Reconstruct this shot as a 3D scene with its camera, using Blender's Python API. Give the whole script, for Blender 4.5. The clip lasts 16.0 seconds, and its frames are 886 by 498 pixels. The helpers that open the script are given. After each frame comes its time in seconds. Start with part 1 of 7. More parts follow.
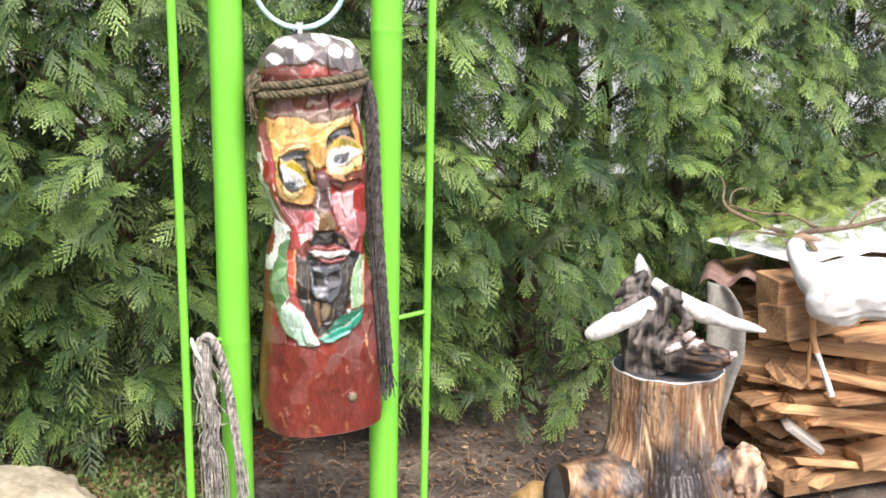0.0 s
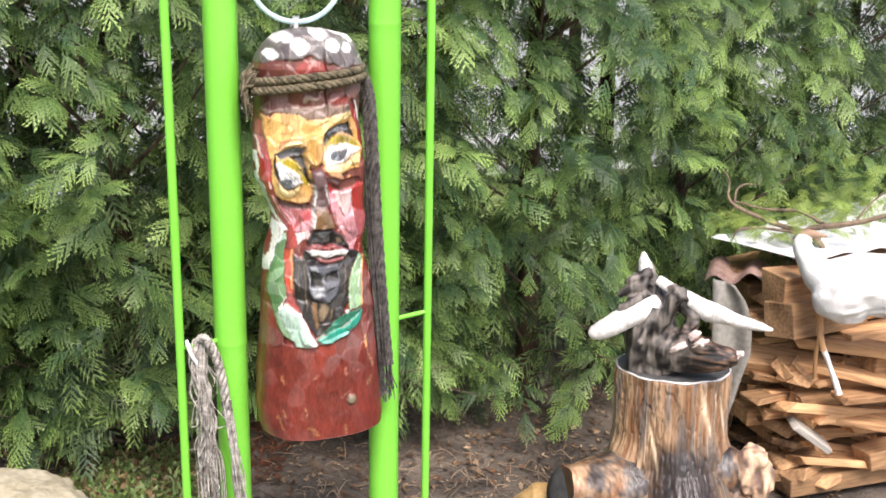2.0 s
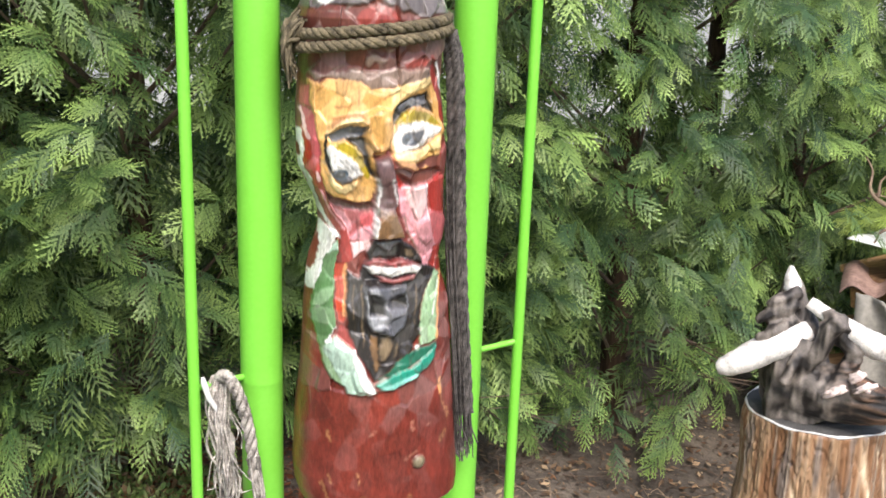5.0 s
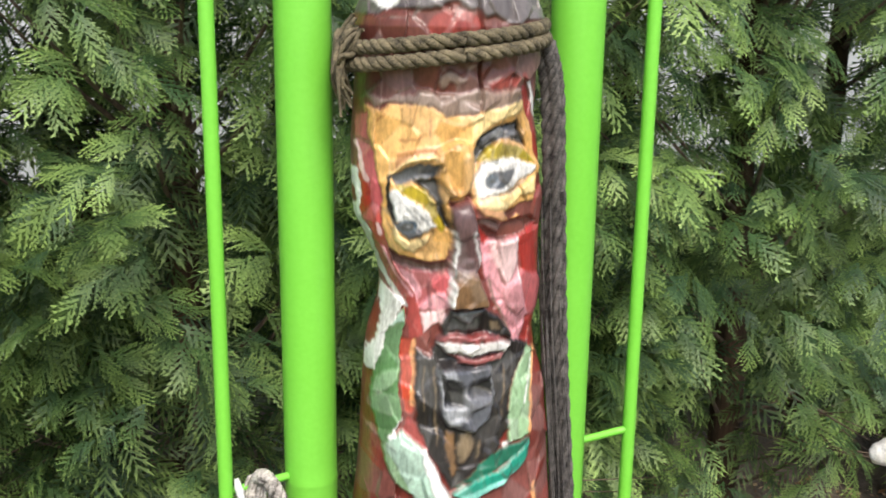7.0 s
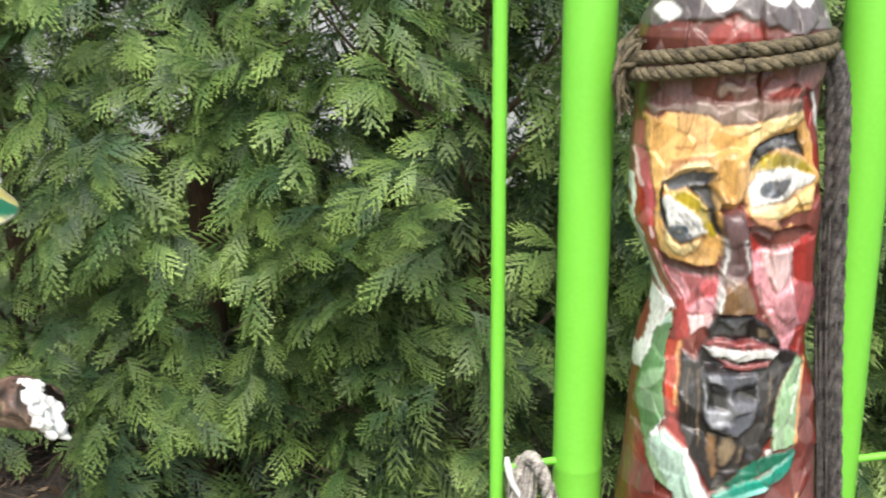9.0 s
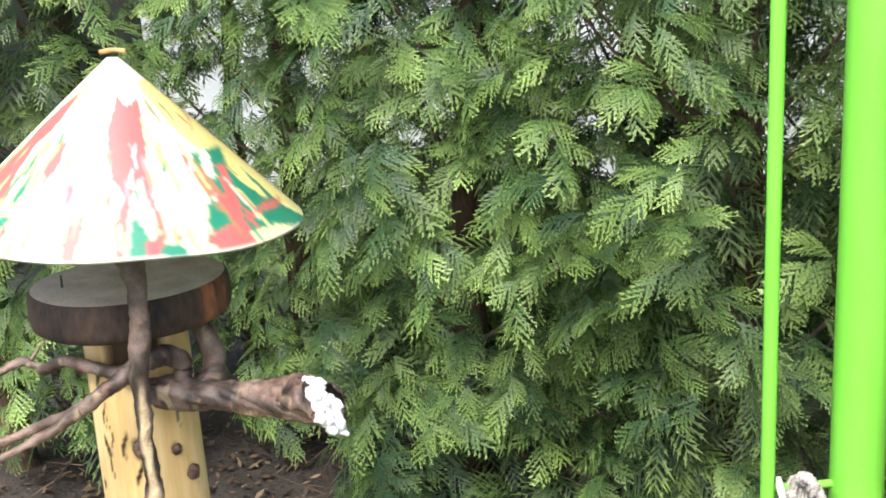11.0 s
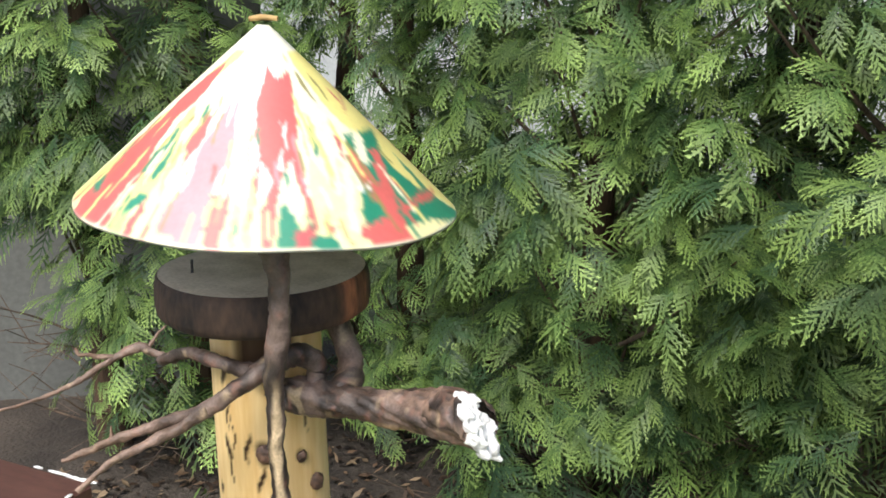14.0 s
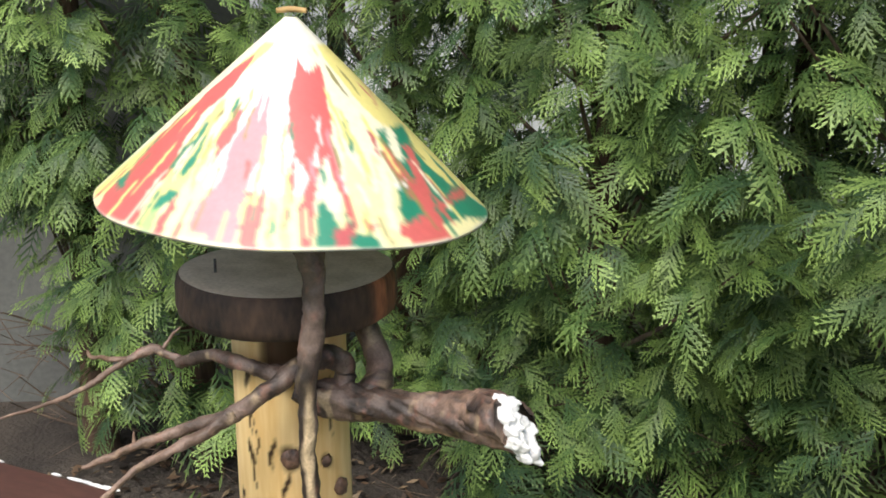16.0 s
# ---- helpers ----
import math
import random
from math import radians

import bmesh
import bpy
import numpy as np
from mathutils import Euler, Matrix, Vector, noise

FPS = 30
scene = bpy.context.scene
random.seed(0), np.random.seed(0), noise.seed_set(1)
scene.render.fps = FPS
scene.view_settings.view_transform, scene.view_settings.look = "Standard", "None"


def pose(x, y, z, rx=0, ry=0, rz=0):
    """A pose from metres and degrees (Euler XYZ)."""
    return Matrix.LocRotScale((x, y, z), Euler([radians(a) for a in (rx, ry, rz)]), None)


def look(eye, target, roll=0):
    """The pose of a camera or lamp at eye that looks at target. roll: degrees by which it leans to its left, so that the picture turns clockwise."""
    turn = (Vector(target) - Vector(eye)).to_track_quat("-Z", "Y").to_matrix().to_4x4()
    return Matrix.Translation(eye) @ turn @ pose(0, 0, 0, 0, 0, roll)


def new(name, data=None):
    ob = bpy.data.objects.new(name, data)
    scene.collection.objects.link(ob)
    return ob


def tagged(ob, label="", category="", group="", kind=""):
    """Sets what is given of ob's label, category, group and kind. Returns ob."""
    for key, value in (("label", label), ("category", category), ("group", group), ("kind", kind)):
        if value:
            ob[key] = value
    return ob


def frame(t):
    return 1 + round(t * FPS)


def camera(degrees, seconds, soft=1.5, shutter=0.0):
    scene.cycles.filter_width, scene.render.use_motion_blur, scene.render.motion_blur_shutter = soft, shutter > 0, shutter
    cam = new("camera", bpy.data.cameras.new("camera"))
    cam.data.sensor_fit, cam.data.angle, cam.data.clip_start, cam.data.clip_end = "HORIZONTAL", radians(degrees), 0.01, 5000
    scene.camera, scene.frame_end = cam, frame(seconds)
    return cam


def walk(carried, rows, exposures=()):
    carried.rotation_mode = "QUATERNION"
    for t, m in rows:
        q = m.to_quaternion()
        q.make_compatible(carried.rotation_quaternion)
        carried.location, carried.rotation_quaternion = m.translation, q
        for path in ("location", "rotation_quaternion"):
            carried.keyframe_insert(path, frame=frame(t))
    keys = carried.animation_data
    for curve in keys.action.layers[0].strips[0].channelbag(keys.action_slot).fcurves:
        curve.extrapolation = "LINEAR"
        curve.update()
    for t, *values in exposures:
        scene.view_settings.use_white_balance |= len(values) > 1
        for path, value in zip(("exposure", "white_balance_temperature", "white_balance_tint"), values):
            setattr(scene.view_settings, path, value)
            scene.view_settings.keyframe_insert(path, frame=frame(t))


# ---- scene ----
cam = camera(46.0, 16.0, soft=1.7, shutter=0.3)
# seconds, place in metres, yaw, pitch, roll
ROWS = [
    (0.0, -0.0421, 0.0588, 1.5718, -0.66, -13.85, -1.16),
    (0.5, -0.0393, 0.0623, 1.5702, -0.91, -13.74, -0.92),
    (1.0, -0.0319, 0.0655, 1.5718, -1.09, -13.67, -0.76),
    (1.5, -0.0314, 0.0727, 1.5698, -0.92, -13.50, -0.70),
    (2.0, -0.0366, 0.1188, 1.5658, -0.59, -14.10, -0.94),
    (2.5, -0.0409, 0.2033, 1.5546, -0.30, -15.71, -0.82),
    (3.0, -0.0510, 0.3161, 1.5286, 0.09, -16.46, -0.92),
    (3.5, -0.0460, 0.4516, 1.5261, 0.72, -16.39, -1.15),
    (4.0, -0.0603, 0.5612, 1.5382, 2.10, -16.31, -1.97),
    (4.2, -0.0752, 0.6017, 1.5296, 2.54, -16.38, -2.49),
    (6.3, -0.2060, 1.1422, 1.4410, 2.09, -15.02, -0.54),
    (6.5, -0.2031, 1.1743, 1.4302, 2.55, -14.66, -0.54),
    (7.0, -0.1835, 1.2179, 1.4302, 6.28, -14.48, -0.78),
    (7.5, -0.1472, 1.2212, 1.4321, 10.01, -14.56, -1.07),
    (8.0, -0.1120, 1.2043, 1.4300, 13.70, -14.89, -1.25),
    (8.5, -0.1085, 1.1795, 1.4392, 17.75, -14.90, -0.95),
    (9.0, -0.1178, 1.1481, 1.4532, 23.26, -14.68, 0.31),
    (9.5, -0.1252, 1.1271, 1.4632, 27.33, -14.26, 0.84),
    (10.0, -0.1328, 1.1241, 1.4602, 31.10, -14.27, 1.57),
    (10.2, -0.1329, 1.1258, 1.4719, 32.55, -14.41, 2.30),
    (12.3, -0.1792, 1.1387, 1.4667, 39.90, -14.03, 1.95),
    (12.5, -0.1925, 1.1438, 1.4639, 40.16, -14.03, 1.82),
    (13.0, -0.2427, 1.1637, 1.4635, 41.12, -14.20, 1.56),
    (13.5, -0.3022, 1.1855, 1.4564, 41.62, -14.46, 1.18),
    (14.0, -0.3731, 1.1841, 1.4520, 41.43, -14.71, 0.61),
    (14.5, -0.4243, 1.1715, 1.4472, 40.64, -14.77, 0.31),
    (15.0, -0.4507, 1.1555, 1.4464, 39.80, -14.80, -0.19),
    (15.5, -0.4657, 1.1461, 1.4441, 39.38, -14.76, -0.23),
    (16.0, -0.4827, 1.1413, 1.4416, 39.47, -14.75, 0.08),
]
walk(cam, [(t, pose(x, y, z, 90 + pitch, roll, yaw)) for t, x, y, z, yaw, pitch, roll in ROWS],
     exposures=[(0.0, 0.80, 6500, 16), (4.0, 0.78, 6500, 16), (6.3, 0.54, 6500, 10), (8.0, 0.44, 6500, 10), (9.0, 0.59, 6500, 10), (10.2, 1.00, 6300, 11), (12.3, 1.00, 6300, 11), (13.0, 0.85, 6300, 11), (14.0, 0.52, 6400, 10), (15.0, 0.37, 6500, 10), (16.0, 0.32, 6500, 10)])

# ---- world, sun ----
world = bpy.data.worlds.new("sky")
scene.world = world
world.use_nodes = True
wn = world.node_tree
sky = wn.nodes.new("ShaderNodeTexSky")
sky.sky_type, sky.sun_disc = "NISHITA", False
SUN_UP, SUN_TURN = radians(54), radians(163)
sky.sun_elevation, sky.sun_rotation = SUN_UP, SUN_TURN
sky.dust_density, sky.air_density = 3.0, 1.0
wn.links.new(sky.outputs[0], wn.nodes["Background"].inputs[0])
wn.nodes["Background"].inputs[1].default_value = 0.15
sun = new("sun", bpy.data.lights.new("sun", "SUN"))
sun.data.energy, sun.data.angle, sun.data.color = 2.65, radians(30), (1.0, 0.95, 0.87)
# the sun stands where the sky has it: rotation is counted clockwise from +y
sun_way = Vector((math.sin(SUN_TURN) * math.cos(SUN_UP), math.cos(SUN_TURN) * math.cos(SUN_UP), math.sin(SUN_UP)))
sun.matrix_world = look(sun_way * 30, (0, 0, 0))

rng = np.random.default_rng(7)


# ---- materials ----
def lin(r, g, b):
    """Linear colour from 0-255 values."""
    return tuple(((v / 255 + 0.055) / 1.055) ** 2.4 if v > 10 else v / 255 / 12.92 for v in (r, g, b)) + (1.0,)


def material(name, dark, light, scale=20.0, rough=0.7, bump=0.3, metal=0.0, stretch=(1, 1, 1), fine=9.0, attr="", wear=0.0, spread=(0.35, 0.65), random_tint=0.0, distance=0.004):
    """Two colours mixed by coarse and fine noise; attr: a painted colour layer that the noise only dirties."""
    m = bpy.data.materials.new(name)
    m.use_nodes = True
    t = m.node_tree
    n, link = t.nodes, t.links.new
    p = n["Principled BSDF"]
    co = n.new("ShaderNodeTexCoord")
    mp = n.new("ShaderNodeMapping")
    mp.inputs["Scale"].default_value = stretch
    link(co.outputs["Object"], mp.inputs[0])
    a, b = n.new("ShaderNodeTexNoise"), n.new("ShaderNodeTexNoise")
    a.inputs["Scale"].default_value, a.inputs["Detail"].default_value = scale, 6
    b.inputs["Scale"].default_value, b.inputs["Detail"].default_value = scale * fine, 4
    link(mp.outputs[0], a.inputs["Vector"]), link(mp.outputs[0], b.inputs["Vector"])
    mix = n.new("ShaderNodeMath")
    mix.operation = "MULTIPLY_ADD"
    mix.inputs[1].default_value = 0.4
    link(b.outputs[0], mix.inputs[0])
    half = n.new("ShaderNodeMath")
    half.operation = "MULTIPLY"
    half.inputs[1].default_value = 0.6
    link(a.outputs[0], half.inputs[0]), link(half.outputs[0], mix.inputs[2])
    ramp = n.new("ShaderNodeValToRGB")
    ramp.color_ramp.elements[0].position, ramp.color_ramp.elements[1].position = spread
    ramp.color_ramp.elements[0].color, ramp.color_ramp.elements[1].color = dark, light
    link(mix.outputs[0], ramp.inputs[0])
    out = ramp.outputs[0]
    if attr:
        at = n.new("ShaderNodeAttribute")
        at.attribute_name = attr
        over = n.new("ShaderNodeMix")
        over.data_type, over.blend_type = "RGBA", "MULTIPLY"
        over.inputs[0].default_value = 1.0 if not wear else wear
        link(at.outputs["Color"], over.inputs[6]), link(out, over.inputs[7])
        out = over.outputs[2]
    if random_tint:
        info, hsv = n.new("ShaderNodeObjectInfo"), n.new("ShaderNodeHueSaturation")
        mr = n.new("ShaderNodeMapRange")
        mr.inputs[3].default_value, mr.inputs[4].default_value = 1 - random_tint, 1 + random_tint
        link(info.outputs["Random"], mr.inputs[0]), link(mr.outputs[0], hsv.inputs["Value"]), link(out, hsv.inputs["Color"])
        out = hsv.outputs[0]
        far = n.new("ShaderNodeVectorMath")
        far.operation = "MULTIPLY"
        far.inputs[1].default_value = (37.0, 11.0, 5.0)
        link(info.outputs["Random"], far.inputs[0]), link(far.outputs[0], mp.inputs["Location"])
    link(out, p.inputs["Base Color"])
    p.inputs["Roughness"].default_value, p.inputs["Metallic"].default_value = rough, metal
    if bump:
        bp = n.new("ShaderNodeBump")
        bp.inputs["Strength"].default_value, bp.inputs["Distance"].default_value = bump, distance
        link(mix.outputs[0], bp.inputs["Height"]), link(bp.outputs[0], p.inputs["Normal"])
    return m


def leaf_material(name, dirt=0.75):
    m = material(name, (dirt, dirt, dirt, 1), (1.1, 1.1, 1.1, 1), 14, 0.5, 0.0, attr="tint")
    t = m.node_tree
    p = t.nodes["Principled BSDF"]
    tr, mx = t.nodes.new("ShaderNodeBsdfTranslucent"), t.nodes.new("ShaderNodeMixShader")
    mx.inputs[0].default_value = 0.32
    col = p.inputs["Base Color"].links[0].from_socket
    t.links.new(col, tr.inputs[0]), t.links.new(p.outputs[0], mx.inputs[1]), t.links.new(tr.outputs[0], mx.inputs[2])
    t.links.new(mx.outputs[0], t.nodes["Material Output"].inputs[0])
    p.inputs["Specular IOR Level"].default_value = 0.5
    return m


M_GREEN = material("green_enamel", lin(119, 202, 64), lin(129, 212, 76), 4, 0.38, 0.12, fine=30, spread=(0.3, 0.7), distance=0.001)
M_CARVED = material("painted_carved_wood", (0.46, 0.44, 0.43, 1), (1.26, 1.26, 1.3, 1), 22, 0.34, 0.95, stretch=(1, 1, 0.35), attr="paint", spread=(0.3, 0.62), distance=0.002)
M_CONE = material("drip_painted_sheet", (0.9, 0.89, 0.87, 1), (1.05, 1.05, 1.05, 1), 10, 0.42, 0.1, attr="paint", distance=0.001)
M_CONE.node_tree.nodes["Principled BSDF"].inputs["Specular IOR Level"].default_value = 0.9
M_CONE.node_tree.nodes["Principled BSDF"].inputs["Coat Weight"].default_value = 0.3
M_CONE.node_tree.nodes["Principled BSDF"].inputs["Coat Roughness"].default_value = 0.3
M_ROPE = material("weathered_rope", lin(44, 39, 30), lin(134, 122, 96), 60, 0.95, 1.0, fine=6)
M_ROPE_DARK = material("tarred_rope", lin(24, 22, 22), lin(112, 106, 102), 60, 0.9, 0.9, fine=6)
M_ROPE_GREY = material("bleached_rope_fibre", lin(80, 74, 70), lin(212, 205, 196), 46, 0.95, 0.6, fine=6)
M_RING = material("pale_blue_ring", lin(170, 205, 215), lin(215, 235, 240), 12, 0.35, 0.1)
M_WHITE = material("white_paint", (0.62, 0.62, 0.6, 1), (0.84, 0.84, 0.82, 1), 25, 0.5, 0.4)
M_LEAF = leaf_material("thuja_foliage")
M_WEED = leaf_material("weed_leaves")
M_BARK = material("thuja_bark", lin(38, 28, 22), lin(92, 72, 56), 14, 0.95, 0.9, stretch=(1, 1, 0.15), distance=0.01)
M_TWIG = material("bare_twig", lin(58, 48, 42), lin(122, 104, 88), 30, 0.9, 0.6, stretch=(1, 1, 0.4))
M_PALETWIG = material("grey_dry_branch", lin(84, 70, 58), lin(150, 130, 108), 30, 0.9, 0.6, stretch=(1, 1, 0.4))
M_BRANCH = material("dark_branch_bark", lin(40, 30, 26), lin(136, 104, 86), 16, 0.55, 0.9, fine=7, spread=(0.38, 0.68), distance=0.006)
M_BARKED = material("mottled_branch_bark", (0.55, 0.55, 0.55, 1), (1.2, 1.2, 1.2, 1), 30, 0.5, 0.8, attr="paint", fine=7, distance=0.005)
M_POST = material("peeled_yellow_log", lin(212, 172, 108), lin(246, 220, 166), 7, 0.5, 0.3, stretch=(1, 1, 0.12), spread=(0.3, 0.6), attr="paint")
M_DISC_SIDE = material("dark_bark_slice", lin(26, 20, 18), lin(82, 62, 50), 10, 0.75, 0.8, stretch=(1, 1, 0.4), distance=0.006, attr="paint")
M_DISC_TOP = material("grey_sawn_wood", lin(184, 172, 152), lin(226, 214, 196), 18, 0.85, 0.4)
M_STUMP = material("charred_varnished_stump", (0.8, 0.77, 0.74, 1), (1.15, 1.12, 1.1, 1), 14, 0.34, 0.6, stretch=(1, 1, 0.3), attr="paint", fine=6, spread=(0.36, 0.6), distance=0.014)
M_CUT = material("grey_painted_cut", lin(58, 58, 58), lin(96, 96, 95), 30, 0.7, 0.3)
M_ROOT = material("weathered_root", (0.6, 0.58, 0.56, 1), (1.25, 1.22, 1.2, 1), 22, 0.55, 0.7, attr="paint", distance=0.004)
M_PLANK = material("old_sawn_plank", lin(120, 84, 54), lin(228, 182, 132), 6, 0.8, 0.6, stretch=(0.12, 1, 1), fine=12, random_tint=0.5, distance=0.003)
M_SHEET = material("galvanised_sheet", lin(216, 219, 222), lin(244, 245, 246), 5, 0.42, 0.1, metal=0.0)
M_RUST = material("reddish_corrugated_sheet", lin(108, 84, 76), lin(168, 140, 128), 9, 0.8, 0.4)
M_SLATE = material("grey_slate_board", lin(104, 102, 95), lin(150, 146, 137), 6, 0.85, 0.25)
M_STORK = material("carved_stork_paint", (0.8, 0.8, 0.8, 1), (1.05, 1.05, 1.05, 1), 18, 0.6, 0.6, attr="paint", distance=0.006)
M_SOIL = material("garden_soil", lin(78, 71, 65), lin(142, 130, 118), 5, 0.95, 0.9, fine=14, distance=0.03, attr="paint")
M_LITTER = leaf_material("dead_leaves", 0.6)
M_MOSSY = material("mossy_stone", lin(92, 90, 68), lin(146, 140, 112), 7, 0.9, 0.8, fine=8, distance=0.01)
M_RUBBLE = material("mortar_rubble", lin(104, 98, 88), lin(170, 162, 148), 26, 0.95, 0.7)
M_STRAW = material("dry_straw", lin(108, 92, 78), lin(176, 154, 128), 30, 0.9, 0.4)
M_ROCK = material("pale_boulder_stone", lin(151, 142, 119), lin(200, 192, 169), 6, 0.9, 0.8, fine=8, distance=0.01)
M_WALL = material("grey_cement_render", lin(92, 94, 91), lin(116, 118, 114), 1.6, 0.9, 0.25, fine=30)
M_HOUSE = material("pale_house_render", lin(160, 164, 167), lin(188, 191, 193), 1.2, 0.9, 0.15, fine=30)
M_BROWNBOARD = material("brown_painted_board", lin(58, 36, 32), lin(92, 62, 54), 10, 0.45, 0.4, attr="paint", stretch=(0.3, 1, 1))
M_YELLOWLOG = material("yellow_cut_log", lin(150, 118, 72), lin(202, 168, 112), 8, 0.7, 0.4)


# ---- mesh helpers ----
def mesh_of(name, verts, faces, mats, face_mats=None, colours=None, layer="paint", smooth=True):
    """An object from arrays: verts (n, 3), faces (m, 3 or 4) or a list of index tuples."""
    me = bpy.data.meshes.new(name)
    if isinstance(faces, np.ndarray):
        k = faces.shape[1]
        me.vertices.add(len(verts))
        me.vertices.foreach_set("co", np.asarray(verts, np.float32).ravel())
        me.loops.add(faces.size)
        me.loops.foreach_set("vertex_index", faces.astype(np.int32).ravel())
        me.polygons.add(len(faces))
        me.polygons.foreach_set("loop_start", np.arange(0, faces.size, k, dtype=np.int32))
        me.polygons.foreach_set("loop_total", np.full(len(faces), k, np.int32))
        me.update(calc_edges=True)
    else:
        me.from_pydata([tuple(v) for v in verts], [], [tuple(f) for f in faces])
    for m in mats if isinstance(mats, (list, tuple)) else [mats]:
        me.materials.append(m)
    if face_mats is not None:
        me.polygons.foreach_set("material_index", np.asarray(face_mats, np.int32))
    if colours is not None:
        ca = me.color_attributes.new(layer, "FLOAT_COLOR", "POINT")
        full = np.ones((len(verts), 4), np.float32)
        full[:, :3] = colours
        ca.data.foreach_set("color", full.ravel())
    me.polygons.foreach_set("use_smooth", np.full(len(me.polygons), smooth))
    me.validate()
    me.update()
    return new(name, me)


def under(ob, parent, label=""):
    """Makes ob a part of parent, both already in place."""
    bpy.context.view_layer.update()
    ob.parent = parent
    ob.matrix_parent_inverse = parent.matrix_world.inverted()
    return tagged(ob, label) if label else ob


def thing(name, place, label, category, group="", kind="", turn=0.0):
    ob = new(name)
    ob.matrix_world = pose(*place, 0, 0, turn)
    bpy.context.view_layer.update()
    return tagged(ob, label, category, group, kind)


class Shape:
    """Gathers pieces of geometry for one mesh."""

    def __init__(self):
        self.v, self.f, self.m, self.c, self.n = [], [], [], [], 0

    def add(self, verts, faces, mat=0, colour=(1, 1, 1)):
        verts = np.asarray(verts, float)
        col = np.asarray(colour, float)
        self.v.append(verts)
        self.c.append(np.broadcast_to(col, (len(verts), 3)) if col.ndim == 1 else col)
        for f in faces:
            self.f.append(tuple(int(i) + self.n for i in f))
            self.m.append(mat)
        self.n += len(verts)
        return self

    def done(self, name, mats, smooth=True):
        return mesh_of(name, np.concatenate(self.v), self.f, mats, self.m, np.concatenate(self.c), smooth=smooth)


def spline(points, n):
    """A smooth way through points (Catmull-Rom), n samples; extra columns such as radii go along."""
    p = np.asarray(points, float)
    p = np.vstack([2 * p[0] - p[1], p, 2 * p[-1] - p[-2]])
    u = np.linspace(0, len(p) - 3 - 1e-6, n)
    i = u.astype(int)
    t = (u - i)[:, None]
    a, b, c, d = p[i], p[i + 1], p[i + 2], p[i + 3]
    return 0.5 * (2 * b + (c - a) * t + (2 * a - 5 * b + 4 * c - d) * t ** 2 + (3 * b - a - 3 * c + d) * t ** 3)


def frames_along(p):
    """Tangent and two cross directions along a line."""
    t = np.gradient(p, axis=0)
    t /= np.linalg.norm(t, axis=1)[:, None] + 1e-9
    ref = np.array([0.0, 0.0, 1.0]) if abs(t[:, 2]).mean() < 0.8 else np.array([1.0, 0.0, 0.0])
    a = np.cross(t, ref)
    a /= np.linalg.norm(a, axis=1)[:, None] + 1e-9
    return t, a, np.cross(t, a)


def tube(points, sides=8, n=None, rough=0.0, seed=0, cap=True):
    """Verts and faces of a round limb through rows (x, y, z, radius), uneven by rough."""
    n = n or max(2, len(points) * 4)
    s = spline(points, n)
    p, r = s[:, :3], np.maximum(s[:, 3], 0.0004)
    _, a, b = frames_along(p)
    ang = np.linspace(0, 2 * np.pi, sides, endpoint=False)
    out = np.cos(ang)[None, :, None] * a[:, None] + np.sin(ang)[None, :, None] * b[:, None]
    k = np.ones((n, sides))
    if rough:
        q = p[:, None] + r[:, None, None] * out
        size = max(float(r.mean()), 0.002)
        way = np.r_[0, np.cumsum(np.linalg.norm(np.diff(p, axis=0), axis=1))]
        for i in range(n):
            for j in range(sides):
                d = Vector((out[i, j, 0] + seed * 7.3, out[i, j, 1], out[i, j, 2] + way[i] / size * 0.35))
                k[i, j] += rough * (1.7 * noise.noise(d * 0.9) + 0.9 * noise.noise(d * 2.6) + 0.5 * noise.noise(d * 6.0))
    v = p[:, None] + (r[:, None] * k)[:, :, None] * out
    f = []
    for i in range(n - 1):
        for j in range(sides):
            f.append((i * sides + j, i * sides + (j + 1) % sides, (i + 1) * sides + (j + 1) % sides, (i + 1) * sides + j))
    if cap:
        f.append(tuple(range(sides)))
        f.append(tuple((n - 1) * sides + j for j in reversed(range(sides))))
    return v.reshape(-1, 3), f


def rope(points, radius, pitch=0.05, strands=3, step=0.006, seed=0, fray=0.0):
    """Twisted strands along a line of points (x, y, z)."""
    rough_len = np.linalg.norm(np.diff(spline(points, 200), axis=0), axis=1).sum()
    n = max(8, int(rough_len / step))
    p = spline(points, n)
    _, a, b = frames_along(p)
    way = np.linspace(0, rough_len, n)
    sh = Shape()
    for k in range(strands):
        ang = 2 * np.pi * (way / pitch + k / strands)
        q = p + radius * 0.52 * (np.cos(ang)[:, None] * a + np.sin(ang)[:, None] * b)
        sh.add(*tube(np.c_[q, np.full(n, radius * 0.56)], 6, n, 0.06, seed + k))
    return sh


def lathe(rows, sides=32, wobble=0.0, seed=0):
    """A turned body from rows (radius, z), uneven by wobble."""
    g = np.random.default_rng(seed)
    ang = np.linspace(0, 2 * np.pi, sides, endpoint=False)
    w = 1 + wobble * sum(g.normal() * np.cos(k * ang + g.uniform(0, 6.3)) / k for k in range(1, 7))
    v = np.array([[r * w[j] * np.cos(ang[j]), r * w[j] * np.sin(ang[j]), z] for r, z in rows for j in range(sides)])
    f = [(i * sides + j, i * sides + (j + 1) % sides, (i + 1) * sides + (j + 1) % sides, (i + 1) * sides + j) for i in range(len(rows) - 1) for j in range(sides)]
    return v, f


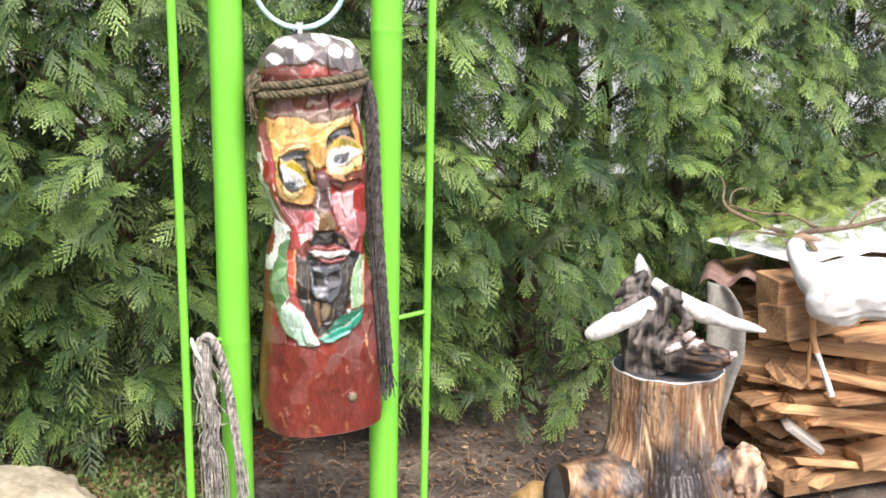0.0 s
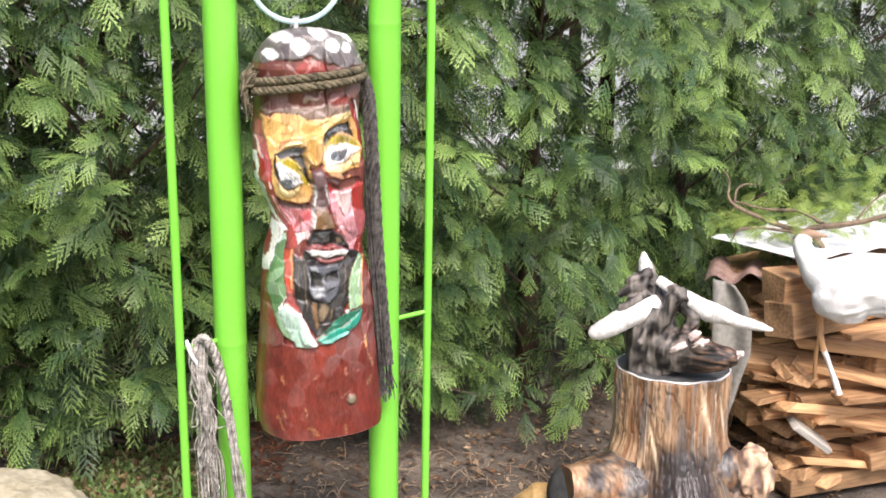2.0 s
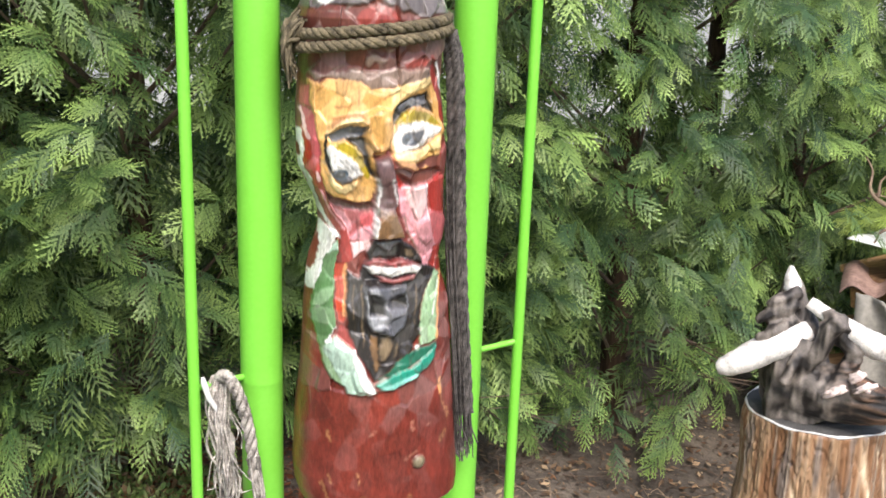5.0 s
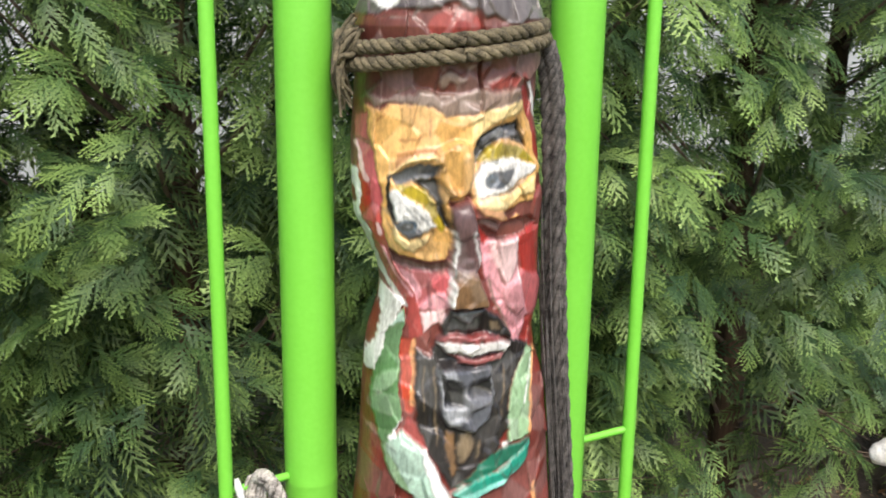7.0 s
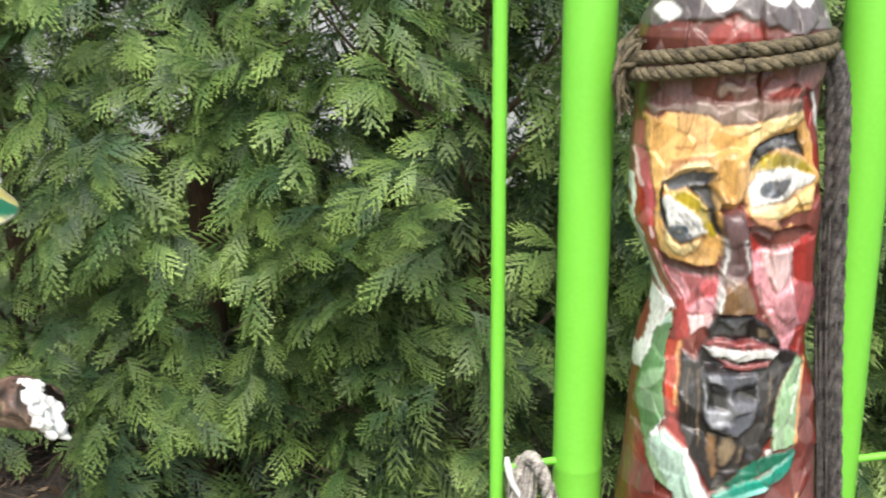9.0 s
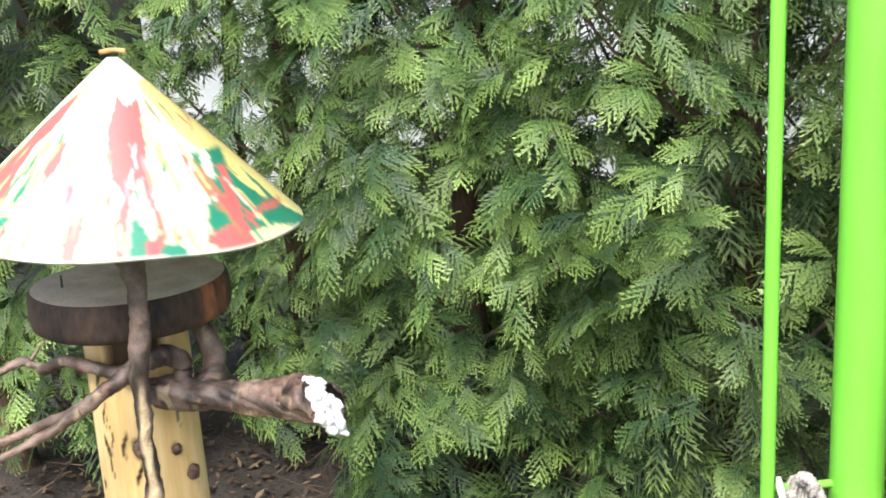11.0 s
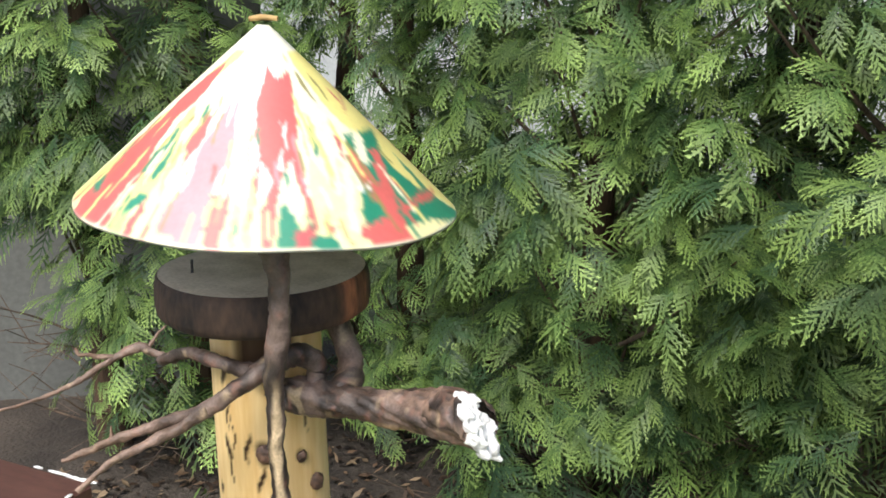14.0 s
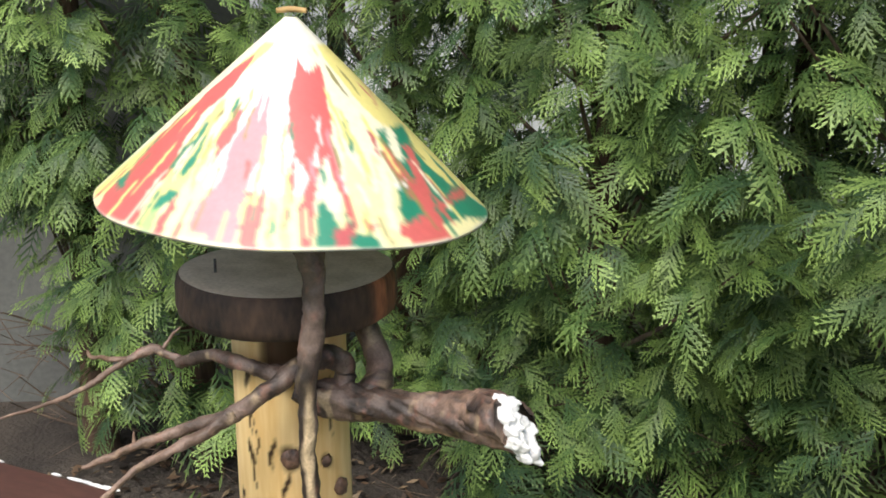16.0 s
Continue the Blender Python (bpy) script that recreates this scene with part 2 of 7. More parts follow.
def slab(lx, ly, lz, bevel=0.004, seed=0, ragged=0.0):
    """A board with eased edges, lying along x from 0, in verts and faces."""
    g = np.random.default_rng(seed)
    bm = bmesh.new()
    bmesh.ops.create_cube(bm, size=1.0)
    for v in bm.verts:
        v.co = Vector(((v.co.x + 0.5) * lx + (g.normal() * ragged if v.co.x < 0 else 0), v.co.y * ly * g.uniform(0.94, 1.0), v.co.z * lz * g.uniform(0.9, 1.0)))
    bmesh.ops.bevel(bm, geom=bm.edges[:], offset=bevel, segments=1, affect="EDGES")
    bm.verts.index_update()
    v = np.array([v.co[:] for v in bm.verts])
    f = [tuple(q.index for q in fc.verts) for fc in bm.faces]
    bm.free()
    return v, f


def blob(center, size, seed=0, rough=0.15, level=4, turn=(0, 0, 0)):
    """A lumpy body."""
    bm = bmesh.new()
    bmesh.ops.create_icosphere(bm, subdivisions=level, radius=1.0)
    rot = Euler([radians(a) for a in turn]).to_matrix()
    off = Vector((seed * 3.7, seed * 1.3, 0))
    for v in bm.verts:
        d = v.co.copy()
        k = 1 + rough * (noise.noise(d * 1.6 + off) + 0.5 * noise.noise(d * 4 + off) + 0.25 * noise.noise(d * 9 + off))
        v.co = rot @ Vector((d.x * size[0] * k, d.y * size[1] * k, d.z * size[2] * k)) + Vector(center)
    bm.verts.index_update()
    v = np.array([v.co[:] for v in bm.verts])
    f = [tuple(q.index for q in fc.verts) for fc in bm.faces]
    bm.free()
    return v, f


def fuse(pieces, voxel):
    """Pieces (verts, faces) grown together into one skin."""
    sh = Shape()
    for v, f in pieces:
        sh.add(v, f)
    ob = sh.done("rough_form", M_ROOT)
    mod = ob.modifiers.new("fuse", "REMESH")
    mod.mode, mod.voxel_size = "VOXEL", voxel
    bpy.context.view_layer.update()
    me = bpy.data.meshes.new_from_object(ob.evaluated_get(bpy.context.evaluated_depsgraph_get()))
    v = np.array([q.co[:] for q in me.vertices])
    nrm = np.array([q.normal[:] for q in me.vertices])
    f = [tuple(p.vertices) for p in me.polygons]
    bpy.data.objects.remove(ob)
    bpy.data.meshes.remove(me)
    return v, f, nrm


def noises(v, scale, seed=0):
    """Noise at points, scale per axis."""
    s = Vector(scale)
    o = Vector((seed * 5.1, seed * 2.7, seed * 1.9))
    return np.array([noise.noise(Vector((q[0] * s.x, q[1] * s.y, q[2] * s.z)) + o) for q in v])


# ---- ground ----
def ground_height(x, y):
    """The soil falls gently from the feeder to the board stack."""
    x, y = np.asarray(x, float), np.asarray(y, float)
    base = np.interp(x, [-1.2, -0.8, -0.3, 0.2, 0.7, 1.2, 2.0, 4.0], [-0.13, -0.135, -0.15, -0.185, -0.255, -0.335, -0.38, -0.4])
    return base + 0.02 * np.sin(2.3 * x + 1.1) * np.cos(1.9 * y) + 0.012 * np.sin(7.1 * x + y) * np.sin(6.3 * y)


def hedge_line(x):
    """y of the line of trunks."""
    return np.interp(x, [-5.5, -2.75, -1.9, -1.1, -0.35, 0.4, 1.15, 1.9, 3.5], [3.85, 3.7, 3.62, 3.8, 4.1, 4.45, 5.05, 5.65, 6.6])


near = np.arange(-5.0, 5.001, 0.05)
far = np.array([1.0, 2.0, 4.0, 8.0, 16, 40, 100, 250, 600, 1500])
gx = np.concatenate([-5 - far[::-1], near, 5 + far])
gy = np.concatenate([-3 - far[::-1], np.arange(-3, 8.001, 0.05), 8 + far])
X, Y = np.meshgrid(gx, gy)
fine_bumps = rng.normal(size=X.shape) * 0.004 * (np.abs(X) < 5) * (Y < 8) * (Y > -3)
Z = ground_height(np.clip(X, -6, 6), np.clip(Y, -4, 9)) + fine_bumps
gi = np.arange(X.size).reshape(X.shape)
gf = np.stack([gi[:-1, :-1], gi[:-1, 1:], gi[1:, 1:], gi[1:, :-1]], -1).reshape(-1, 4)
past = np.clip((Y - hedge_line(X) - 0.5) / 0.8, 0, 1)
lawn = np.maximum(past, np.clip((1.6 - Y) / 0.8, 0, 1))[..., None]
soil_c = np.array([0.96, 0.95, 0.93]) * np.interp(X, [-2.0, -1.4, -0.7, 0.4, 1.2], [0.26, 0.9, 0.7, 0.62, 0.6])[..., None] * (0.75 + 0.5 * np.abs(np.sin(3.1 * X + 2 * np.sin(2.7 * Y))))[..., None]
grass_c = np.array([0.66, 1.1, 0.34]) * (0.85 + 0.3 * np.abs(np.sin(1.7 * X - Y)))[..., None]
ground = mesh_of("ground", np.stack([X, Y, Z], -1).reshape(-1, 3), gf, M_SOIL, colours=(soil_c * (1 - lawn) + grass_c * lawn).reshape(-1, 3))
tagged(ground, "brown garden soil turning to bright lawn behind the hedge", "ground", kind="structure")

# ---- walls in the background ----
def wall(name, start, end, low, high, thick, mat, label):
    """A wall from start to end; it thickens away from the garden."""
    a, b = Vector((*start, 0)), Vector((*end, 0))
    run = b - a
    v, f = slab(run.length, thick, high - low, 0.01)
    ob = mesh_of(name, v + np.array([0, thick / 2, (low + high) / 2]), f, mat, smooth=False)
    ob.matrix_world = Matrix.Translation(a) @ Matrix.Rotation(math.atan2(run.y, run.x), 4, "Z")
    return tagged(ob, label, "wall", kind="structure")


# the west wall's unseen upper part is added height that blocks sky light
wall("wall_west", (-5.09, 1.44), (-3.59, 3.78), -0.4, 3.4, 0.25, M_WALL, "plain grey cement-rendered garden wall behind the hedge end")
wall("wall_north", (-9.0, 6.4), (8.0, 12.4), -0.4, 5.0, 0.3, M_HOUSE, "pale rendered house wall seen through the hedge")


# ---- the thuja hedge ----
def spray(seed, sides, teeth):
    """One flat thuja frond of length 1 along y, as small triangles: a stem, curved side shoots and pointed scales along them; also how far out each lies."""
    g = np.random.default_rng(seed)
    out, tip = [], []

    def tri(p, q, r, shade, lift):
        out.append([(*p, lift), (*q, lift), (*r, lift)])
        tip.append(shade)

    def strip(p, q, wp, wq, shade, lift):
        d = (q - p) / np.linalg.norm(q - p)
        c = np.array([-d[1], d[0]])
        tri(p - c * wp, q - c * wq, p + c * wp, shade, lift)
        if wq > 0.003:
            tri(q - c * wq, q + c * wq, p + c * wp, shade, lift)

    for i in range(3):
        strip(np.array([0.0, i / 3]), np.array([0.0, (i + 1) / 3]), 0.016 - 0.004 * i, 0.012 - 0.004 * i, i / 3.5, 0.002)
    for i in range(sides):
        u = 0.06 + 0.88 * i / sides
        for s in (-1, 1):
            uu = u + (0.03 if s > 0 else 0) + g.normal() * 0.01
            reach = (0.4 * math.sin(math.pi * min(1, 0.2 + 0.8 * uu)) ** 0.8 + 0.05) * g.uniform(0.78, 1.1)
            ang = radians(g.uniform(42, 58))
            d = np.array([s * math.sin(ang), math.cos(ang)])
            p0 = np.array([0.0, uu])
            fwd = np.array([0.0, 0.2 * reach])
            lift = g.normal() * 0.015
            p1, p2 = p0 + d * reach * 0.55 + fwd * 0.3, p0 + d * reach + fwd
            strip(p0, p1, 0.018, 0.02, uu * 0.5 + 0.15, lift)
            strip(p1, p2, 0.02, 0.0, uu * 0.5 + 0.5, lift)
            for j in range(teeth):
                w = (j + 0.7) / (teeth + 0.4)
                p = p0 + d * reach * w + fwd * w * w
                for q in (-1, 1):
                    a2 = q * radians(g.uniform(34, 48))
                    e = np.array([d[0] * math.cos(a2) - d[1] * math.sin(a2), d[0] * math.sin(a2) + d[1] * math.cos(a2)])
                    long = max(0.045, reach * (0.34 - 0.2 * w)) * g.uniform(0.8, 1.15)
                    c = np.array([-e[1], e[0]]) * 0.03
                    tri(p - c, p + e * long, p + c, uu * 0.45 + w * 0.45 + 0.1, lift + g.normal() * 0.006)
    v = np.array(out)
    v[..., 2] -= 0.42 * v[..., 1] ** 2 + 0.6 * v[..., 0] ** 2
    return v, np.array(tip)


def lacy(seed, shoots):
    """A looser frond of length 1 along y: alternate side shoots set with narrow, pointed scales that leave gaps between them."""
    g = np.random.default_rng(seed)
    out, tip = [], []

    def blade(p, q, half, shade, lift):
        d = (q - p) / np.linalg.norm(q - p)
        c = np.array([-d[1], d[0]]) * half
        out.append([(*(p - c), lift), (*q, lift), (*(p + c), lift)])
        tip.append(shade)

    bow = g.normal() * 0.1

    def stem(u):
        return np.array([bow * u * (1 - u) * 2, u])

    for i in range(3):
        blade(stem(i / 3), stem(min(1, (i + 1.4) / 3)), 0.017 - 0.004 * i, i / 4, 0.003)
    for i in range(shoots):
        u = 0.05 + 0.9 * i / shoots + g.normal() * 0.008
        s = -1 if i % 2 else 1
        reach = (0.5 * (1 - u) ** 0.75 + 0.08) * min(1, 0.55 + 2.2 * u) * g.uniform(0.72, 1.15)
        ang = radians(g.uniform(34, 50))
        d = np.array([s * math.sin(ang), math.cos(ang)])
        p0, fwd, lift = stem(u), np.array([0.0, 0.22 * reach]), g.normal() * 0.02

        def on(w):
            return p0 + d * reach * w + fwd * w * w

        blade(p0, on(1.0), 0.022, u * 0.4 + 0.3, lift)
        steps = max(2, int(reach / 0.075))
        for j in range(steps):
            w = (j + 0.55) / steps
            for q in (-1, 1):
                a2 = q * radians(g.uniform(26, 40))
                e = np.array([d[0] * math.cos(a2) - d[1] * math.sin(a2), d[0] * math.sin(a2) + d[1] * math.cos(a2)])
                long = (0.06 + 0.13 * reach * (1 - w)) * g.uniform(0.75, 1.2)
                p = on(w + 0.04 * q)
                blade(p, p + e * long, 0.019, u * 0.4 + w * 0.45 + 0.15, lift + g.normal() * 0.006)
    v = np.array(out)
    v[..., 2] -= 0.42 * v[..., 1] ** 2 + 0.6 * v[..., 0] ** 2
    return v, np.array(tip)


FINE = [lacy(s, 12) for s in range(8)]
PLAIN = [spray(20 + s, 6, 1) for s in range(6)]


def place_sprays(kind, at, axis, normal, size, hue, g, depth_shade=None):
    """Verts and tints of sprays of one list of shapes, each at a place, along an axis, facing a normal."""
    vs, cs = [], []
    young, old, blue = np.array(lin(170, 200, 110)[:3]), np.array(lin(74, 104, 57)[:3]), np.array(lin(70, 100, 66)[:3])
    depth_shade = np.ones(len(at)) if depth_shade is None else depth_shade
    for p, y, n, s, h, e in zip(at, axis, normal, size, hue, depth_shade):
        shape, tip = kind[g.integers(len(kind))]
        y = y / np.linalg.norm(y)
        x = np.cross(y, n)
        x /= np.linalg.norm(x) + 1e-9
        z = np.cross(x, y)
        vs.append(p + (shape @ np.array([x * (1 if g.random() < 0.5 else -1), y, z])) * s)
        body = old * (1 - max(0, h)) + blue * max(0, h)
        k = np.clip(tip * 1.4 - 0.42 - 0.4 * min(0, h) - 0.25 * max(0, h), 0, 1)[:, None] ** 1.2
        # inner sprays get a darker tint that stands in for the crown's shade
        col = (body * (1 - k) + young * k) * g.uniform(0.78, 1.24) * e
        cs.append(np.repeat(col[:, None], 3, 1))
    return np.concatenate(vs).reshape(-1, 3), np.concatenate(cs).reshape(-1, 3)


# slots where the hedge has thinned out: a point and a direction in plan, lowest and highest z, half width, share of shoots gone
THIN = [((-2.3, 3.1), (-0.735, 0.678), 0.45, 1.45, 0.13, 0.45), ((-1.5, 3.5), (-0.49, 0.872), 1.05, 1.5, 0.1, 0.35), ((-0.95, 3.72), (-0.29, 0.957), 0.95, 1.35, 0.08, 0.2)]


def thinned(p, g):
    for (ax, ay), (dx, dy), low, high, half, share in THIN:
        if low < p[2] < high and abs((p[0] - ax) * dy - (p[1] - ay) * dx) < half and g.random() < share:
            return True
    return False


def thuja(index, x, height, radius, fine, plain, bare=0.0, skirt=0.1, y=None):
    """A thuja of the hedge: trunk with limbs, crown of drooping sprays in clumps; bare: share of its lower crown that has thinned out."""
    g = np.random.default_rng(100 + index)
    y = float(hedge_line(x)) if y is None else y
    z0 = float(ground_height(x, y)) - 0.03
    tree = thing("thuja_tree", (x, y, z0), "green thuja conifer of a dense garden hedge, rooted in bare soil", "tree", "hedge trees")
    rows = [(x + g.normal() * 0.03 * k, y + g.normal() * 0.03 * k, z0 + height * k, 0.055 * (1 - 0.9 * k) + 0.004) for k in np.linspace(0, 1, 7)]
    under(Shape().add(*tube(rows, 10, 40, 0.12, index)).done("trunk", M_BARK), tree)
    limbs = Shape()
    places, axes, normals, sizes, hues, depth_shades = [], [], [], [], [], []
    fine, plain = int(fine * 1.45), int(plain * 1.6)
    clumps = int((fine + plain) / 3.2)
    for c in range(clumps):
        k = skirt + (1 - skirt) * ((c * 0.6180339 + g.normal() * 0.01) % 1.0)
        front = c % 4 != 3
        a = -math.pi / 2 + 1.35 * (2 * ((c * 0.7548777 + g.normal() * 0.02) % 1.0) - 1) if front else g.uniform(0, 2 * math.pi)
        wide = radius * (1 - 0.45 * k ** 2.2) * (0.36 + 0.64 * min(1, (k - skirt + 0.08) * 2.4))
        if k < 0.5 and g.random() < bare:
            continue
        r = wide * g.choice([g.uniform(0.85, 1.15), g.uniform(0.3, 0.85)], p=[0.62, 0.38])
        o = np.array([math.cos(a), math.sin(a), 0])
        root = np.array([x, y, z0 + height * max(0.02, k - 0.16)])
        tip = np.array([x, y, z0 + height * k]) + o * r
        # the crown lies in shelves with gaps between them
        shelf = noise.noise(Vector((tip[0] * 3.4, tip[1] * 3.4, tip[2] * 5.2)))
        tip = tip + o * 0.4 * radius * shelf
        if thinned(tip, g) or (shelf < -0.02 and g.random() < 0.72):
            continue
        hue = g.uniform(-1, 1)
        lean, droop = g.normal() * 0.95, g.normal(-0.1, 0.34)
        if g.random() < 0.07:
            mid = (root + tip) / 2 + np.array([0, 0, -0.03])
            limbs.add(*tube([(*root, 0.009), (*mid, 0.006), (*tip, 0.002)], 5, 8, 0.15, c))
        side = np.cross(o, [0, 0, 1])
        # an arching shoot with fronds to both sides and one at its end
        way = o * 0.75 + side * lean * 0.8 + np.array([0, 0, droop * 0.8])
        way /= np.linalg.norm(way)
        face = o * g.uniform(0.35, 0.8) + np.array([0, 0, g.uniform(0.5, 0.95)]) + side * g.normal() * 0.25
        across = np.cross(way, face)
        across /= np.linalg.norm(across)
        span = g.uniform(0.1, 0.21)
        for q, (u, hand) in enumerate(((0.1, 1), (0.3, -1), (0.52, 1), (0.74, -1), (0.98, 0))):
            off = way * span * (u - 0.6) + np.array([0, 0, -0.3 * span * u * u]) + g.normal(size=3) * 0.008
            ax = way + across * hand * g.uniform(0.65, 1.05) + np.array([0, 0, -0.35 * u]) + g.normal(size=3) * 0.08
            nm = face + across * hand * 0.2 + g.normal(size=3) * 0.1
            places.append(tip + off), axes.append(ax), normals.append(nm)
            sizes.append(g.uniform(0.078, 0.12) * (1.1 - 0.3 * u) if hand else g.uniform(0.09, 0.138)), hues.append(np.clip(hue + g.normal() * 0.15, -1, 1)), depth_shades.append(np.clip((r / wide - 0.45) / 0.4, 0.6, 1.0))
    for c in range(12 if y < 4.6 and bare == 0 else 6):
        a, rise = g.uniform(math.pi, 2 * math.pi), g.uniform(0.12, 0.5)
        reach = radius * g.uniform(0.4, 0.95)
        o = np.array([math.cos(a), math.sin(a), 0])
        p0 = np.array([x, y, z0 + g.uniform(0.05, 0.4)])
        p1 = p0 + o * reach * 0.5 + np.array([g.normal() * 0.04, 0, rise * 0.3])
        p2 = p0 + o * reach + np.array([g.normal() * 0.08, 0, rise * g.uniform(0.2, 1)])
        limbs.add(*tube([(*p0, 0.007), (*p1, 0.004), (*p2, 0.0016)], 5, 8, 0.2, 300 + c))
        for q in range(5):
            b0 = p0 + (p2 - p0) * g.uniform(0.3, 1) + np.array([0, 0, 0.01])
            b1 = b0 + (o + g.normal(size=3) * 0.7) * g.uniform(0.05, 0.16)
            b1[2] = max(b1[2], z0 + 0.05)
            limbs.add(*tube([(*b0, 0.002), (*b1, 0.001)], 4, 3))
    if limbs.n:
        tagged(under(limbs.done("branchwork", M_TWIG), tree), kind="stuff")
    A, X_, N_, S_, H_, O_ = map(np.array, (places, axes, normals, sizes, hues, depth_shades))
    outer = (A[:, 1] < y + 0.05)
    split = np.where(outer)[0], np.where(~outer)[0]
    fine = int(fine * 0.72)
    if len(split[0]) > fine:
        # the innermost take the plainer shape
        deep_in = np.argsort(np.hypot(A[split[0], 0] - x, A[split[0], 1] - y))
        extra = split[0][deep_in[:len(split[0]) - fine]]
        split = np.setdiff1d(split[0], extra), np.concatenate([split[1], extra])
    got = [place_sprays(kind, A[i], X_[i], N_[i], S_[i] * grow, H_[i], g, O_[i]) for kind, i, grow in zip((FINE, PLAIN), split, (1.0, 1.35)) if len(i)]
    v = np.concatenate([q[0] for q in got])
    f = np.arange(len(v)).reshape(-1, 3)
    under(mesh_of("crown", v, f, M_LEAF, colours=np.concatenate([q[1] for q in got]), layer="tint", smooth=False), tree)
    return tree


# x, height, radius, fine and plain sprays, bareness, how low the skirt starts, y where it stands off the line
HEDGE = [(-3.5, 2.9, 0.42, 620, 300, 0.1, 0.3, 2.95), (-3.6, 3.0, 0.45, 20, 420, 0.0, 0.2, 4.2), (-3.15, 2.9, 0.5, 900, 260, 0.3, 0.1, 3.12), (-2.75, 3.1, 0.56, 800, 300, 0.25, 0.08), (-1.95, 3.0, 0.68, 1150, 400, 0.0, 0.06),
         (-1.15, 3.1, 0.7, 1200, 420, 0.12, 0.09), (-0.35, 3.0, 0.72, 1060, 420, 0.0, 0.1), (0.4, 3.1, 0.7, 960, 400, 0.4, 0.08), (1.15, 3.0, 0.74, 980, 420, 0.35, 0.08),
         (1.95, 3.0, 0.78, 860, 380, 0.0, 0.1), (2.8, 3.1, 0.78, 120, 380, 0.0, 0.1), (3.6, 3.0, 0.75, 20, 240, 0.0, 0.1),
         (-1.55, 3.0, 0.5, 60, 900, 0.0, 0.12, 4.05), (-0.75, 3.0, 0.5, 60, 900, 0.0, 0.12, 4.35), (0.03, 3.0, 0.5, 60, 900, 0.0, 0.12, 4.65), (0.8, 3.0, 0.5, 60, 850, 0.0, 0.12, 5.1), (1.55, 3.0, 0.5, 40, 850, 0.0, 0.12, 5.7), (-2.3, 3.0, 0.42, 40, 650, 0.0, 0.12, 4.2), (-2.95, 3.0, 0.42, 40, 560, 0.0, 0.12, 4.35), (2.4, 3.0, 0.5, 40, 800, 0.0, 0.12, 6.3), (-1.9, 3.1, 0.5, 20, 700, 0.0, 0.1, 4.6), (-1.15, 3.1, 0.5, 20, 700, 0.0, 0.1, 4.8), (-0.4, 3.1, 0.5, 20, 600, 0.0, 0.1, 5.2), (0.75, 3.1, 0.55, 20, 330, 0.0, 0.1, 5.85)]
for i, row in enumerate(HEDGE):
    thuja(i, *row)


# ---- green pole frame ----
POLE_L, POLE_R, ROD_L, ROD_R = (-0.551, 2.719), (-0.156, 2.851), (-0.662, 2.627), (-0.037, 2.913)
frame_thing = thing("pole_frame", (-0.35, 2.78, float(ground_height(-0.35, 2.78))), "bright green enamelled steel pole frame standing in soil", "frame")


def pole(name, xy, radius, joints, label=""):
    z0 = float(ground_height(*xy)) - 0.05
    rows = [(radius, z0), (radius, z0 + 0.02)]
    for z in joints:
        rows += [(radius, z - 0.03), (radius, z - 0.006), (radius * 1.02, z - 0.001), (radius * 1.02, z + 0.003), (radius, z + 0.008), (radius, z + 0.03)]
    rows += [(radius, 2.42)]
    v, f = lathe(rows, 28 if radius > 0.02 else 12)
    return under(mesh_of(name, v + np.array([*xy, 0]), f, M_GREEN), frame_thing, label)


pole("pole", POLE_L, 0.0415, [0.655])
pole("pole", POLE_R, 0.0415, [1.47])
pole("rod", ROD_L, 0.0112, [0.64])
pole("rod", ROD_R, 0.0112, [0.68])


def crossbar(a, b, z, r, name="crossbar", lean=0.0):
    v, f = tube([(*a, z, r), ((a[0] + b[0]) / 2, (a[1] + b[1]) / 2, z + lean / 2, r), (*b, z + lean, r)], 10, 6)
    return under(mesh_of(name, v, f, M_GREEN), frame_thing)


crossbar(ROD_L, POLE_L, 0.666, 0.0065)
crossbar(POLE_R, ROD_R, 0.672, 0.0065, lean=0.012)
crossbar(POLE_L, POLE_R, 2.38, 0.03, "top_bar")
crossbar(ROD_L, POLE_L, 2.3, 0.0065)
crossbar(POLE_R, ROD_R, 2.3, 0.0065)


# ---- carved log ----
TOTEM = pose(-0.31, 2.62, 0, 0, 0, 20)
COL = {k: np.array(lin(*v)[:3]) for k, v in dict(
    red=(120, 50, 40), bright=(158, 46, 38), yellow=(222, 172, 100), ochre=(184, 126, 68), pale=(232, 196, 116), white=(236, 234, 228), black=(28, 27, 28), grey=(88, 90, 96),
    olive=(168, 148, 34), plum=(98, 68, 68), brown=(112, 62, 52), cap=(96, 88, 86), pink=(220, 152, 158), rose=(178, 86, 88), lead=(136, 138, 140), scuff=(196, 128, 104), green=(94, 134, 84), mint=(170, 198, 178),
    teal=(28, 128, 106), wood=(124, 94, 64), drab=(116, 100, 78), taupe=(142, 118, 104), slate=(70, 86, 100), rust=(146, 62, 52), cream=(236, 208, 144), blush=(232, 194, 190), mauve=(202, 138, 142), orange=(186, 66, 40), apricot=(226, 160, 104), sage=(140, 172, 130), char=(36, 32, 32), lip=(152, 80, 78), iron=(54, 54, 58), pine=(24, 92, 70), aqua=(112, 180, 164)).items()}


